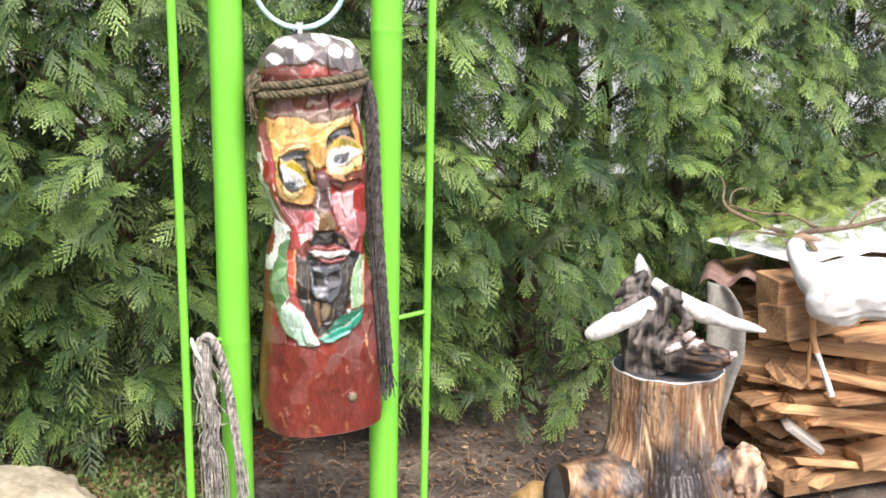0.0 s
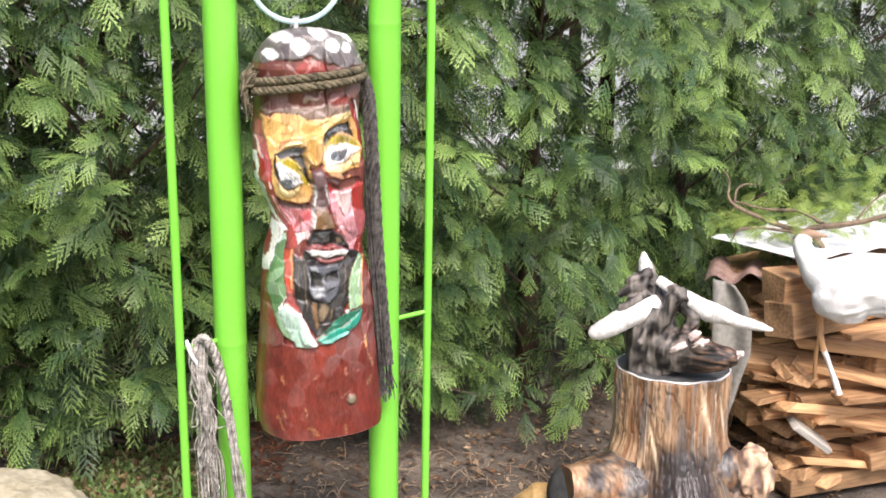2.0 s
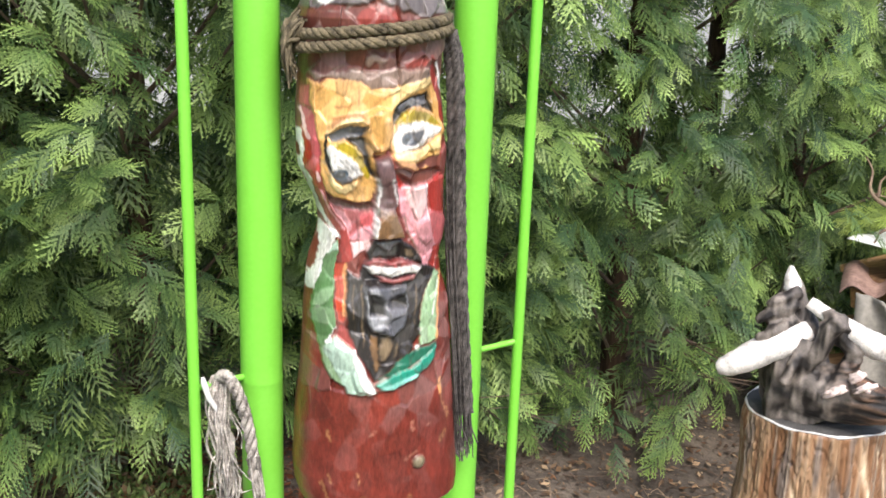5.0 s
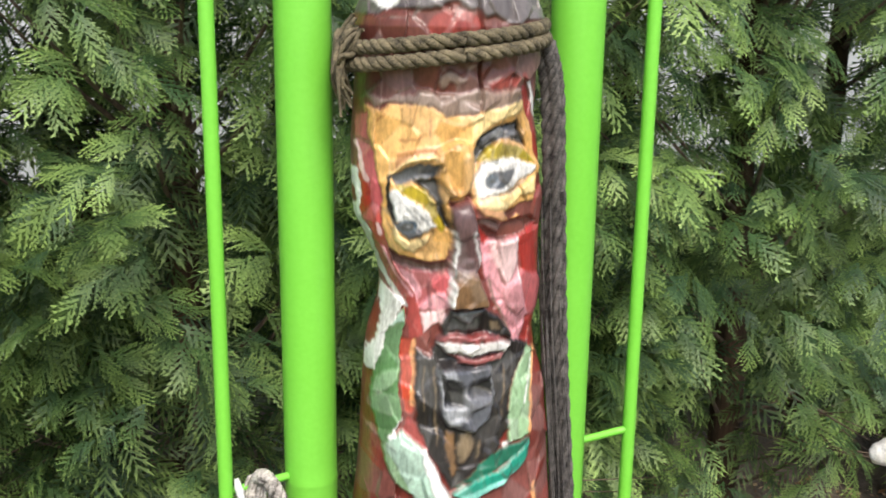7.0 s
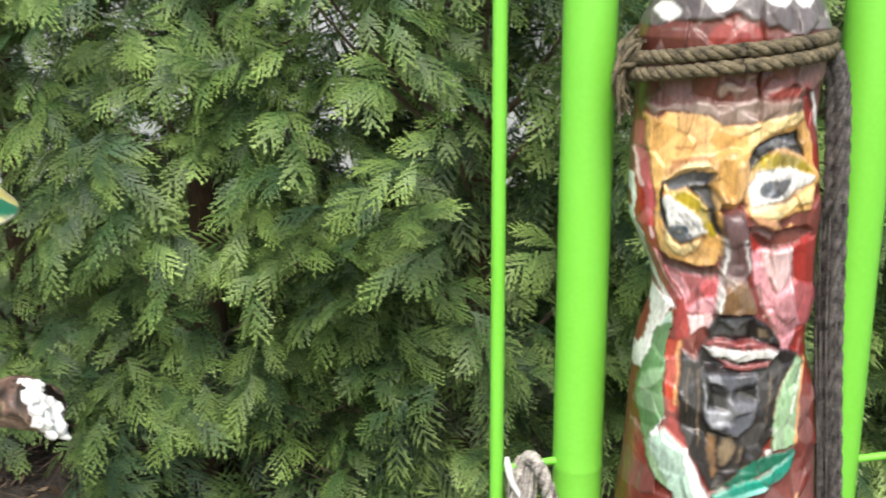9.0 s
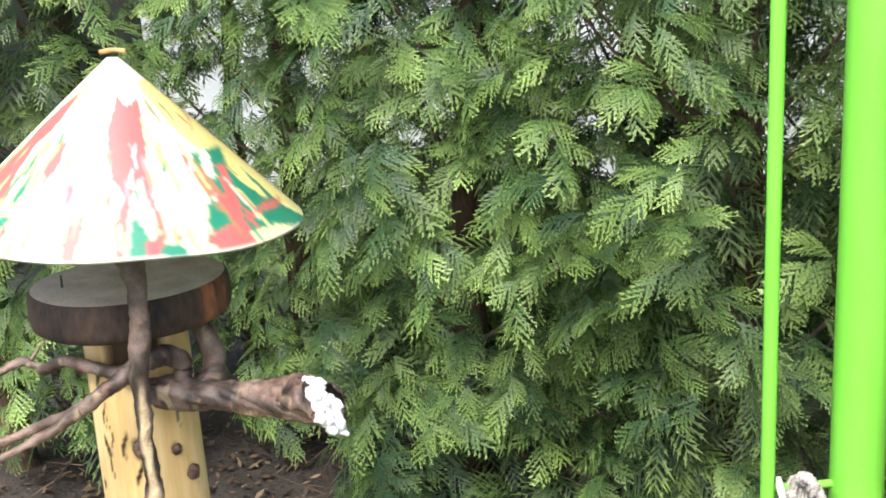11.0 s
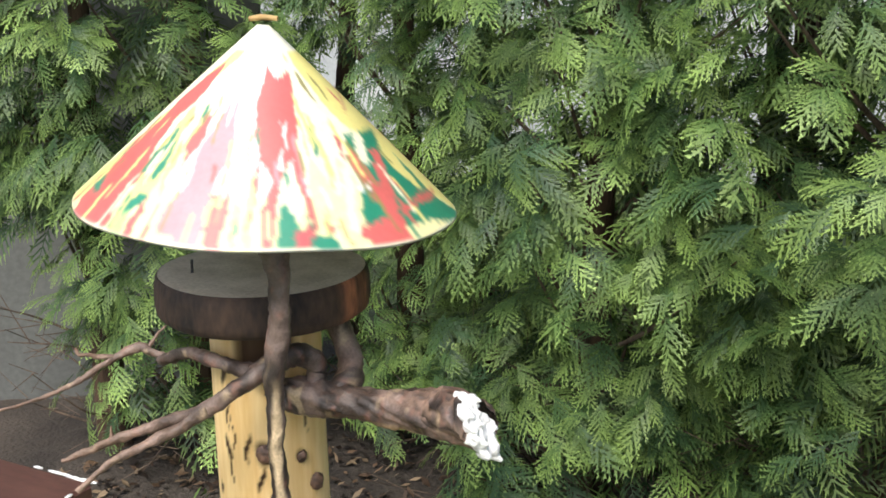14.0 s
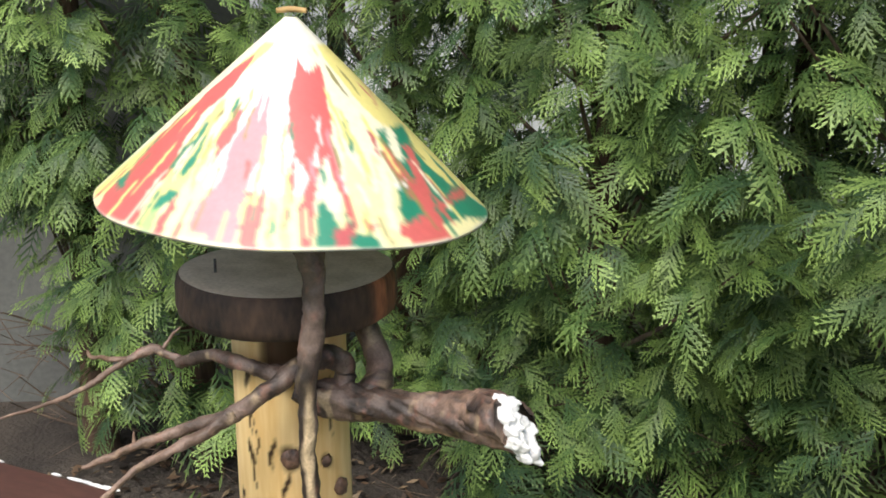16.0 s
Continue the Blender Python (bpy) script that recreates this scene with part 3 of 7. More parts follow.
def inside(px, pz, poly):
    hit = np.zeros(px.shape, bool)
    q = np.asarray(poly, float)
    for (x1, y1), (x2, y2) in zip(q, np.roll(q, -1, 0)):
        if y1 != y2:
            hit ^= ((y1 > pz) != (y2 > pz)) & (px < (x2 - x1) * (pz - y1) / (y2 - y1) + x1)
    return hit


def soften(a, n):
    for _ in range(n):
        a = (a + np.roll(a, 1, 0) + np.roll(a, -1, 0) + np.roll(a, 1, 1) + np.roll(a, -1, 1)) / 5
    return a


def carved_log():
    """A hanging log, waisted below the panel, carved and painted in patches with chisel facets; sizes in centimetres."""
    zs = np.linspace(43.4, 146.4, 500)
    hz = [43.4, 46, 50, 54, 60, 64, 70, 76, 83, 86, 89.6, 92.3, 94.4, 96.6, 99, 101, 103.5, 106, 108.2, 110, 113, 121, 125, 130, 134, 137, 140, 142.6, 145, 146.4]
    left = np.interp(zs, hz, [13.0, 13.8, 14.2, 13.9, 13.7, 13.3, 12.6, 12.2, 11.9, 11.7, 11.4, 10.9, 10.1, 9.4, 9.1, 9.2, 9.8, 11.0, 12.1, 12.9, 13.2, 13.3, 13.0, 12.7, 13.0, 13.2, 12.0, 10.2, 7.6, 3.0])
    right = np.interp(zs, hz, [19.0, 19.3, 19.0, 18.5, 17.9, 17.7, 17.2, 16.8, 16.1, 15.4, 14.3, 13.9, 14.1, 14.4, 14.6, 14.6, 14.5, 14.5, 14.5, 14.5, 14.6, 13.5, 12.9, 13.3, 13.8, 14.4, 13.1, 12.4, 10.2, 4.0])
    ang = np.radians(np.concatenate([np.linspace(-105, 105, 330), np.linspace(110, 250, 30)]))
    sn, cs = np.sin(ang), np.cos(ang)
    wide = np.where(sn[None] < 0, left[:, None], right[:, None])
    x = np.sign(sn) * np.abs(sn) ** 0.82 * wide
    deep = np.minimum((left + right)[:, None] / 2 * 0.85, 13)
    deep = np.where((zs > 62) & (zs < 136), np.maximum(deep[:, 0], 10.9), deep[:, 0])[:, None]
    y = 11 - np.sign(cs) * np.abs(cs) ** np.where(sn < 0, 1.0, 0.8)[None] * deep
    z = np.repeat(zs[:, None], len(ang), 1)
    front = np.clip((cs - 0.05) * 4, 0, 1)[None]
    g = np.random.default_rng(3)
    wx = x + 0.1 * np.sin(z * 1.1 + 2 * np.sin(x * 0.7)) + 0.05 * np.sin(z * 4.3 + x * 3)
    wz = z + 0.1 * np.sin(x * 1.3 + 1.7 * np.sin(z * 0.6)) + 0.05 * np.sin(x * 4.9 - z * 2)
    # chisel facets
    cx, cz = g.uniform(-18, 18, 420), g.uniform(44, 148, 420)
    best, second, which = np.full(x.shape, 1e9), np.full(x.shape, 1e9), np.zeros(x.shape, int)
    for i in range(len(cx)):
        d = (x - cx[i]) ** 2 + ((z - cz[i]) * 0.8) ** 2
        second = np.minimum(second, np.maximum(d, best))
        m = d < best
        best[m], which[m] = d[m], i
    tx, tz, t0 = g.normal(0, 0.16, 420), g.normal(0, 0.14, 420), g.normal(0, 0.09, 420)
    facet = tx[which] * (x - cx[which]) + tz[which] * (z - cz[which]) + t0[which]
    fade = np.interp(z, [44, 62, 70, 146], [0.12, 0.2, 1, 1])
    shade = (1 + 0.07 * g.normal(size=420))[which][..., None]
    col = np.ones(x.shape + (3,)) * COL["red"]
    rel = soften(facet * 0.62 * fade * np.interp(z, [66, 72, 122, 127, 140, 143], [1, 1.3, 1.3, 2.1, 2.1, 1.2]), 2) * front
    raise_ = np.zeros(x.shape)
    facing = (cs[None] > -0.1) & np.ones(x.shape, bool)

    def patch(name, poly, lift=0.0):
        m = inside(wx, wz, poly) & facing
        col[m] = COL[name]
        raise_[m] = lift

    def line(name, pts, width):
        q = np.asarray(pts, float)
        for (x1, z1), (x2, z2) in zip(q[:-1], q[1:]):
            u = np.clip(((wx - x1) * (x2 - x1) + (wz - z1) * (z2 - z1)) / ((x2 - x1) ** 2 + (z2 - z1) ** 2), 0, 1)
            near = np.hypot(wx - x1 - u * (x2 - x1), wz - z1 - u * (z2 - z1)) < width * (0.9 + 0.25 * np.sin(wx * 0.7 + wz * 0.9 + np.sin(wz * 0.4)))
            if min(z1, z2) > 64:
                col[near & facing] = COL[name]
            else:
                rubbed = near & facing & (np.sin(wx * 7 + 2 * np.sin(wz * 3)) + np.sin(wz * 5.3 + wx * 2) > -0.5)
                col[rubbed] = COL[name] * 0.45 + COL["taupe"] * 0.2 + COL["red"] * 0.35

    def dot(name, px, pz, r):
        col[(np.hypot((wx - px) * 0.85, wz - pz) < r) & facing] = COL[name]

    def dab(px, pz, r):
        u, w = wx - px, (wz - pz) * 1.2
        m = (np.abs(u) + np.abs(w) * 0.75 < r * 1.25) & (np.hypot(u, w) < r * 1.1) & facing
        col[m] = COL["white"]
        raise_[m] = 0.25

    # cap and band
    cap_edge = np.interp(x, [-11.6, -10.6, -9.4, -7.9, -3.2, -1.8, -0.7, 0.8, 2.1, 3.1, 4.3, 6.3, 8, 9], [138.5, 138.5, 139.4, 139.3, 139.4, 140.1, 140.4, 139.2, 139.5, 138.2, 138.6, 137.5, 137.3, 137.9])
    col[z > 127] = COL["brown"]
    col[(z > 134) & (np.hypot((x + 1) * 0.6, z - 137) < 2.2)] = COL["rust"]
    col[z > cap_edge] = COL["cap"]
    raise_[z > cap_edge] = 0.5
    # band below the rope, scuffed towards the panel
    patch("taupe", [(-12, 127.8), (-9.9, 127.3), (-7.5, 128.4), (-4.7, 128.9), (-3.2, 128.1), (-0.9, 128.1), (1, 128.4), (3, 128.8), (4.7, 128.4), (7.7, 128.6), (9.6, 128.9), (9.7, 127), (7.8, 126.6), (4.8, 126.2), (2.7, 125.8), (-0, 125.5), (-2.2, 125.1), (-3.2, 126), (-4, 126.7), (-6.8, 126.8), (-9.5, 127.1), (-11.2, 126)], 0.5)
    patch("brown", [(-8.8, 127.9), (-6.8, 129.6), (-5.3, 130.4), (-4.9, 129.6), (-6.7, 127.9)], 0.1)
    patch("taupe", [(-3.2, 130.5), (-1.9, 131.4), (0.6, 130.1), (-0.5, 129.6), (-1.8, 129.7), (-2.4, 128.6), (-3, 129.1)], 0.4)
    patch("rust", [(3.9, 129.7), (5.9, 130.4), (8.1, 130.1), (7.7, 129.1), (5.5, 128.9), (3.7, 129)], 0.2)
    # yellow panel
    patch("yellow", [(-12.3, 126.2), (-10.5, 125.5), (-9.5, 126.8), (-4.2, 126.6), (-2.2, 125.1), (1.2, 125.4), (9.2, 127.1), (10.3, 124.4), (11.7, 120.3), (12.6, 117.3), (12, 113.9), (10, 110.8), (6.1, 110.5), (3.1, 111.4), (1.7, 113.6), (1.4, 115.3), (0.2, 113.7), (-1.4, 113.6), (-2, 114.9), (-1.6, 111.8), (-1.6, 107.2), (-2, 105.2), (-4.7, 104.8), (-7.9, 105.4), (-9.6, 106.9), (-10.4, 109.8), (-10.3, 113.9), (-11.1, 117.7), (-12, 122.1)], 0.5)
    # ochre shadow painted in above the pale ridge
    patch("ochre", [(-9.2, 117.8), (-8.5, 120.3), (-6.8, 120.7), (-3.1, 121.3), (-3.1, 120.3), (-5.7, 119.8), (-7.4, 119.2)], 0.7)
    patch("cream", [(-9.6, 117.2), (-7.5, 119.2), (-5.7, 120), (-3.2, 120.3), (-3.2, 119.7), (-5.7, 119.2), (-7.9, 118.5), (-9.5, 116.9)], 1.2)
    patch("yellow", [(-3.6, 120.7), (-1, 122), (0.9, 121.5), (1.6, 118.6), (1.1, 115.1), (-0.1, 113.9), (-1.5, 114.3), (-2.4, 115.2), (-3.2, 117.1), (-3.8, 118.6)], 1.7)
    patch("cream", [(1.2, 121.3), (3.1, 123.3), (5.6, 124.6), (8.4, 125.4), (9.5, 126.1), (9.4, 127.1), (5.5, 126.3), (2.7, 125.6), (1.2, 124.9)], 0.8)
    line("ochre", [(-4.4, 124.8), (-4.4, 122.2)], 0.14)
    line("ochre", [(-10.7, 125.8), (-10.1, 125.3), (-10.9, 124.3)], 0.14)
    line("ochre", [(-8.2, 122), (-5.3, 122.3)], 0.2)
    line("ochre", [(-1.7, 121.3), (0.4, 121.6)], 0.12)
    line("ochre", [(-1.3, 115.7), (-1, 114.6)], 0.12)
    line("ochre", [(-0.3, 116.1), (-0.1, 114.4)], 0.12)
    line("ochre", [(0.4, 115.3), (0.7, 114.4)], 0.12)
    # left round panel
    patch("grey", [(-9.3, 117), (-7.7, 117.9), (-5.5, 118.9), (-3, 118.7), (-3.5, 116.8), (-5.5, 117), (-6.6, 116.2), (-8.4, 115.7)], -0.2)
    patch("lead", [(-6.6, 116.8), (-5.5, 117.3), (-3.8, 117.1), (-4.5, 116.6), (-5.7, 116.3)], 0.0)
    patch("black", [(-6.7, 116.2), (-3.2, 116.9), (-3, 114.8), (-1.8, 111.1), (-1.5, 109.5), (-2.7, 110.3), (-3.4, 113.2), (-4.6, 115.1)], -0.5)
    line("black", [(-9.4, 117.2), (-9.8, 114.8), (-9.4, 112.1), (-8.7, 110.3)], 0.3)
    patch("olive", [(-8.9, 115.7), (-7.4, 115.8), (-4.7, 115.2), (-3.5, 113), (-2.2, 110.1), (-2.9, 109.3), (-3.9, 110.9), (-5.5, 113.2), (-7.4, 114.2)], 0.5)
    patch("white", [(-9.7, 114.5), (-9, 115.4), (-6.7, 113.7), (-4.4, 111.8), (-3.4, 110.3), (-4.7, 109.4), (-6.2, 109.6), (-7.3, 110.8), (-8.6, 110.7), (-9.1, 112.2)], 0.9)
    patch("grey", [(-8.5, 110.8), (-7.3, 111.1), (-6.2, 109.9), (-4.9, 109.3), (-5.8, 108.4), (-7, 108.1), (-8, 109)], 0.9)
    patch("cream", [(-8.8, 110.2), (-7.9, 108.3), (-6.9, 107.7), (-5.4, 108.4), (-4.2, 109.1), (-4.8, 107.5), (-6.3, 106.2), (-7.4, 106.4), (-8.8, 107.9)], 0.9)
    dot("slate", -7.3, 110, 1.1)
    dot("black", -7.3, 110, 0.7)
    dot("lead", -7.2, 110.1, 0.22)
    line("lead", [(-6.6, 112.7), (-5.5, 111.3), (-4.3, 110.4)], 0.1)
    line("lead", [(-7.9, 113.4), (-6.6, 111.7), (-5.7, 110.5)], 0.1)
    line("grey", [(-5, 111.8), (-3.7, 110.6)], 0.1)
    # right round panel
    patch("black", [(1.8, 120.7), (2.4, 122.5), (4.6, 123.4), (8.1, 124.4), (8.6, 123), (10, 120.4), (8.1, 121.4), (6.3, 122.4), (4.6, 121.1), (2.6, 118.9), (2, 118.1)], -0.5)
    patch("grey", [(2.5, 121.9), (4.6, 123.1), (8.1, 124.1), (8.6, 122.1), (6, 122), (4.2, 121.4), (3, 120.7)], 0.0)
    patch("lead", [(4.1, 122.1), (5.1, 123.4), (6, 123.5), (6.5, 122.4), (5, 122)], 0.1)
    patch("olive", [(2.3, 119), (3.7, 120.6), (5.7, 121.5), (8, 120.9), (10.5, 119.6), (11.5, 118.2), (8.5, 119), (5.8, 119.4), (3.3, 118.9)], 0.5)
    patch("white", [(1.6, 117.1), (2.8, 118.7), (5.2, 119.5), (8.3, 119), (11.8, 117.6), (11.4, 116.9), (9.4, 116.4), (7.5, 115.1), (5, 114.3), (2.5, 114.1), (1.8, 115.3)], 0.9)
    patch("grey", [(3.1, 116.7), (4.5, 117.7), (7.9, 117.7), (7.5, 116.5), (6, 115.3), (4.1, 115.1), (3.3, 115.6)], 0.9)
    dot("slate", 4.5, 116.4, 0.85)
    dot("black", 4.5, 116.3, 0.4)
    line("taupe", [(2.7, 113.9), (5.5, 114), (8.1, 114.9), (9.9, 116.3)], 0.22)
    line("black", [(1.8, 117), (2.9, 118.7), (5.3, 119.4)], 0.14)
    patch("cream", [(2.3, 113.6), (4.9, 114), (8, 114.6), (11.7, 116.5), (11.8, 114.1), (8.9, 113.8), (6.3, 112.2), (4.6, 112.2), (2.5, 113)], 1.0)
    patch("ochre", [(1.6, 113.6), (2.6, 112.8), (4.7, 112.1), (6.1, 112), (8.1, 113), (8.2, 111.8), (6, 110.6), (3, 111.5)], 0.8)
    # brown shadow painted in at the right panel's lower edge
    patch("brown", [(6.3, 111.8), (8.8, 112.8), (11.5, 112.9), (12.2, 110.2), (10, 110), (8.5, 111.2), (7.3, 110.2)], 0.1)
    # hollows below the panels; the brown paints in their shadow
    patch("brown", [(1.7, 111), (3.3, 111.1), (6.3, 110.2), (11.1, 110.5), (12.4, 109.3), (9.5, 108.1), (6.6, 107.4), (4.4, 108), (2.6, 109.5)], -1.0)
    patch("bright", [(1.7, 110.8), (4.4, 108), (3.8, 107.2), (2.1, 108.7)], -0.6)
    patch("bright", [(8.8, 107.8), (11.8, 109.1), (15.6, 108), (16.3, 100.3), (9.4, 102.7)], -0.3)
    patch("brown", [(-9.1, 106.2), (-7.8, 105.1), (-4.6, 104.6), (-1.4, 105), (-1.3, 103.9), (-3, 103.3), (-5.9, 103.3), (-8.2, 103.9)], -0.9)
    patch("rose", [(-8.5, 104.2), (-6.6, 103.3), (-3, 103.3), (-1.3, 104), (-1.2, 101.9), (-2.1, 100.4), (-4.3, 99.2), (-5.5, 97.7), (-5.8, 99.8), (-6.5, 101.4), (-7.6, 102.6)], -0.5)
    patch("pink", [(-7.9, 103.4), (-5.9, 102.8), (-4.9, 100), (-5.5, 98.6), (-6.5, 101.4)], -0.4)
    patch("pink", [(-5.4, 97.9), (-3.6, 100.2), (-2.1, 100.8), (-1.2, 99), (-2.2, 97.9), (-3.6, 98.1)], 0.1)
    patch("blush", [(-5.4, 97.3), (-2.2, 98.1), (-2, 96.5), (-3.6, 95.6), (-4.9, 94.6)], 0.3)
    # ridge down the middle
    patch("plum", [(-1.8, 113.1), (1.1, 113.7), (1.8, 110.8), (2.9, 107.4), (2.5, 104.5), (1.4, 103.2), (-0.2, 103.6), (-1.4, 105), (-1.5, 107.6)], 1.8)
    patch("taupe", [(-1.7, 105.2), (0, 104.1), (1.6, 104.4), (1.2, 102.5), (0.2, 102.1), (-1.2, 102.8)], 2.3)
    patch("wood", [(-1.5, 102.7), (0.4, 103.7), (2.1, 103.8), (3.2, 100.9), (3.9, 98.7), (0.6, 98.8), (-1.9, 98.8), (-1.7, 101)], 2.7)
    line("white", [(-1.4, 109.8), (-1, 107.5), (-1.2, 105.1), (-1.5, 102.4), (-1.7, 99.4)], 0.2)
    line("white", [(1.3, 110), (1.8, 107.4), (2.5, 104.8)], 0.16)
    # right cheek
    patch("pink", [(1.7, 109.6), (2.4, 107.9), (3.6, 107), (4.3, 108), (6.5, 107.4), (8.7, 107.9), (9.3, 102.7), (16, 100.3), (15.9, 93.7), (10.9, 95.5), (9.9, 92.3), (8.9, 90.9), (8, 94.4), (5.9, 97.5), (4.7, 99.8), (3.7, 102.6), (2.9, 106.1)], 0.2)
    patch("blush", [(4.3, 107.7), (6.6, 107.3), (8.5, 107.4), (9.1, 103.9), (7.6, 101), (5.6, 103.4)], 0.4)
    patch("rose", [(9.4, 102.7), (16.1, 100.3), (16, 94), (11.7, 95.2), (10.1, 99.3)], 0.1)
    patch("mauve", [(6.6, 101.1), (9.5, 100.7), (10.7, 97), (9.1, 96.1), (6.9, 98)], 0.5)
    patch("bright", [(11, 95.4), (15.9, 93.6), (15.4, 89.6), (11.9, 90.8), (10, 90.6), (10.1, 92.3)], -0.1)
    line("brown", [(5.8, 103.5), (6.5, 101.7), (7.2, 101.1)], 0.16)
    line("white", [(8.8, 107.5), (9.5, 100.8)], 0.18)
    line("taupe", [(4.3, 101.9), (5.8, 97.9), (8, 93.8)], 0.2)
    # left edge
    patch("rose", [(-13.1, 124.6), (-11.9, 125.5), (-11.8, 122.1), (-10.9, 117.6), (-10.2, 113), (-11, 110.3), (-11.9, 115), (-12.8, 120.2)], -0.2)
    patch("bright", [(-12.8, 120.1), (-11.9, 115), (-10.9, 110.2), (-10, 107.8), (-11, 107.7), (-12.4, 110.5), (-13, 114.4)], -0.2)
    patch("bright", [(-11, 111.1), (-10.2, 112.6), (-10.2, 109.7), (-8.8, 104.8), (-6.5, 100.9), (-5.2, 97.9), (-4.9, 94.1), (-6.7, 93), (-6.8, 96.6), (-7.5, 98.4), (-8.7, 101.1), (-9.9, 104.7), (-11.1, 107.6)], 0.0)
    line("blush", [(-13, 121), (-12.6, 118), (-12, 115.8)], 0.25)
    line("blush", [(-10.8, 109.6), (-10.4, 108.3)], 0.25)
    line("pink", [(-9.7, 106.1), (-8.2, 102.7), (-6.2, 99.5)], 0.25)
    line("white", [(-13.1, 116.8), (-12.7, 109.8), (-11.9, 108.4), (-10.5, 105.4), (-9.1, 101.3), (-8, 99.6), (-7, 98)], 0.3)
    # white fold and green scarf
    patch("green", [(-9.1, 94.6), (-6.9, 97.6), (-7.1, 95.4), (-7.6, 94.5), (-8, 89.9), (-8.2, 85), (-7.8, 81.2), (-9.6, 77.9), (-10, 76.3), (-10.6, 77.8), (-11.4, 81.3), (-11.4, 85.4), (-11.1, 86.7), (-10.3, 91.9)], 0.7)
    patch("white", [(-9.1, 99.9), (-7, 98.1), (-7.9, 96.4), (-9, 94.6), (-9.8, 91.9), (-11, 87.2), (-11.9, 86.5), (-11.1, 90.8), (-9.8, 94.3)], 0.8)
    patch("sage", [(-11.1, 86.4), (-9.9, 88), (-8.4, 89.1), (-8.4, 87.3), (-10.6, 84.5), (-11.3, 84)], 1.0)
    patch("mint", [(-9.2, 94.4), (-7.3, 97.2), (-7.1, 95.7), (-8.1, 95.5)], 1.0)
    patch("sage", [(-10.3, 76.7), (-9.6, 77.6), (-8.6, 74.6), (-6.7, 70.8), (-5.9, 69.7), (-8.8, 71.2), (-10, 73.8)], 0.8)
    patch("mint", [(-9.5, 78.4), (-7.8, 79.8), (-6, 77.9), (-4.8, 77.2), (-3, 73), (-1.3, 70.3), (-0.9, 68.6), (-5.9, 68.6), (-7.2, 71.1), (-8.9, 74.9), (-9.9, 76.6)], 0.9)
    patch("white", [(-5.6, 77.3), (-4.7, 77.4), (-3, 73.5), (-1, 69.4), (-2.3, 68.3), (-4.1, 71.2)], 1.2)
    line("white", [(-9.6, 78.2), (-8.6, 79.9), (-7.8, 81.3)], 0.22)
    patch("orange", [(-7.8, 93.4), (-6, 93.3), (-6.1, 83.5), (-6.6, 82.1), (-7.4, 82.7), (-7.7, 85.7)], -0.2)
    line("apricot", [(-6.1, 93.1), (-6.2, 88.6), (-6.4, 83.5)], 0.3)
    patch("bright", [(-7.1, 82.1), (-5.5, 80.2), (-4.3, 77.1), (-5.8, 77.9), (-7.5, 79.6)], 0.0)
    # dark lower block
    patch("char", [(-5.9, 92.3), (-4, 90.8), (-2.9, 93.9), (-2.1, 94.6), (7.8, 93), (11.7, 91.1), (9.7, 89.2), (8, 85.5), (7.6, 79.6), (6.1, 76.5), (3.5, 74.9), (-0.9, 70.9), (-3.1, 74.4), (-4.7, 77.8), (-6, 81.6), (-6.1, 85.4)], 0.6)
    patch("char", [(-2.7, 96), (-1.6, 98.3), (1, 98.4), (3.5, 98.3), (5.7, 96.9), (7.7, 94.4), (8.3, 93), (5.8, 93.9), (3.2, 94.6), (1.1, 94.5), (-0.6, 95.1), (-2.2, 94.3)], 1.2)
    patch("lead", [(-1.3, 97.7), (0.9, 98.3), (3.4, 98), (2.3, 97.1), (1.4, 96.2), (-0.2, 97.1)], 1.6)
    patch("drab", [(3.9, 96.5), (5.7, 96), (6.4, 94.6), (4.6, 95.1)], 1.1)
    patch("lip", [(-3, 93.6), (-1.9, 94.5), (0.1, 94.7), (1.8, 94.2), (3.5, 94.6), (5.6, 93.9), (7.9, 92.5), (5.2, 92.9), (1.8, 93.3), (-1.5, 93.3)], 1.7)
    patch("lip", [(-2.5, 92.2), (-0.2, 91.3), (2.2, 90.9), (4.8, 91), (7.6, 91.8), (6.1, 90.1), (3.1, 89.6), (0.2, 90.1)], 1.6)
    patch("white", [(-3, 93.3), (-1.5, 93.6), (0.5, 93.1), (3.4, 93.1), (6, 93.3), (8, 92.4), (6.6, 91.5), (4.3, 91.5), (2.2, 91.1), (-0.3, 91.6), (-1.9, 91.9)], 1.9)
    patch("iron", [(-2.9, 89.9), (-0.6, 89.5), (4.9, 89.4), (5.1, 85.6), (4.4, 81.8), (2.3, 79.9), (0.2, 80.4), (-1.8, 81), (-2.7, 83.1), (-3, 86.8)], 1.5)
    patch("black", [(-2.5, 88.1), (-0.7, 88.1), (0.8, 87), (0.8, 83.9), (-2.3, 84)], 1.1)
    patch("black", [(1.7, 86.7), (5, 87.9), (5.1, 85.4), (1.7, 85.2)], 1.1)
    patch("lead", [(-2.8, 89.7), (-0.9, 89.3), (0.9, 86.6), (-0.2, 87.8), (-2.3, 88.5)], 1.8)
    patch("grey", [(-0.9, 89.3), (4.8, 89.3), (4.5, 88.1), (1.9, 87.5), (0.9, 86.6)], 1.8)
    patch("lead", [(-2.5, 84.2), (0.6, 83.9), (0.4, 82.3), (-0, 81.1), (-1.9, 81.5)], 1.9)
    patch("grey", [(1, 85.5), (4.9, 85.2), (4.4, 81.9), (2.3, 80), (0.8, 80.6)], 1.7)
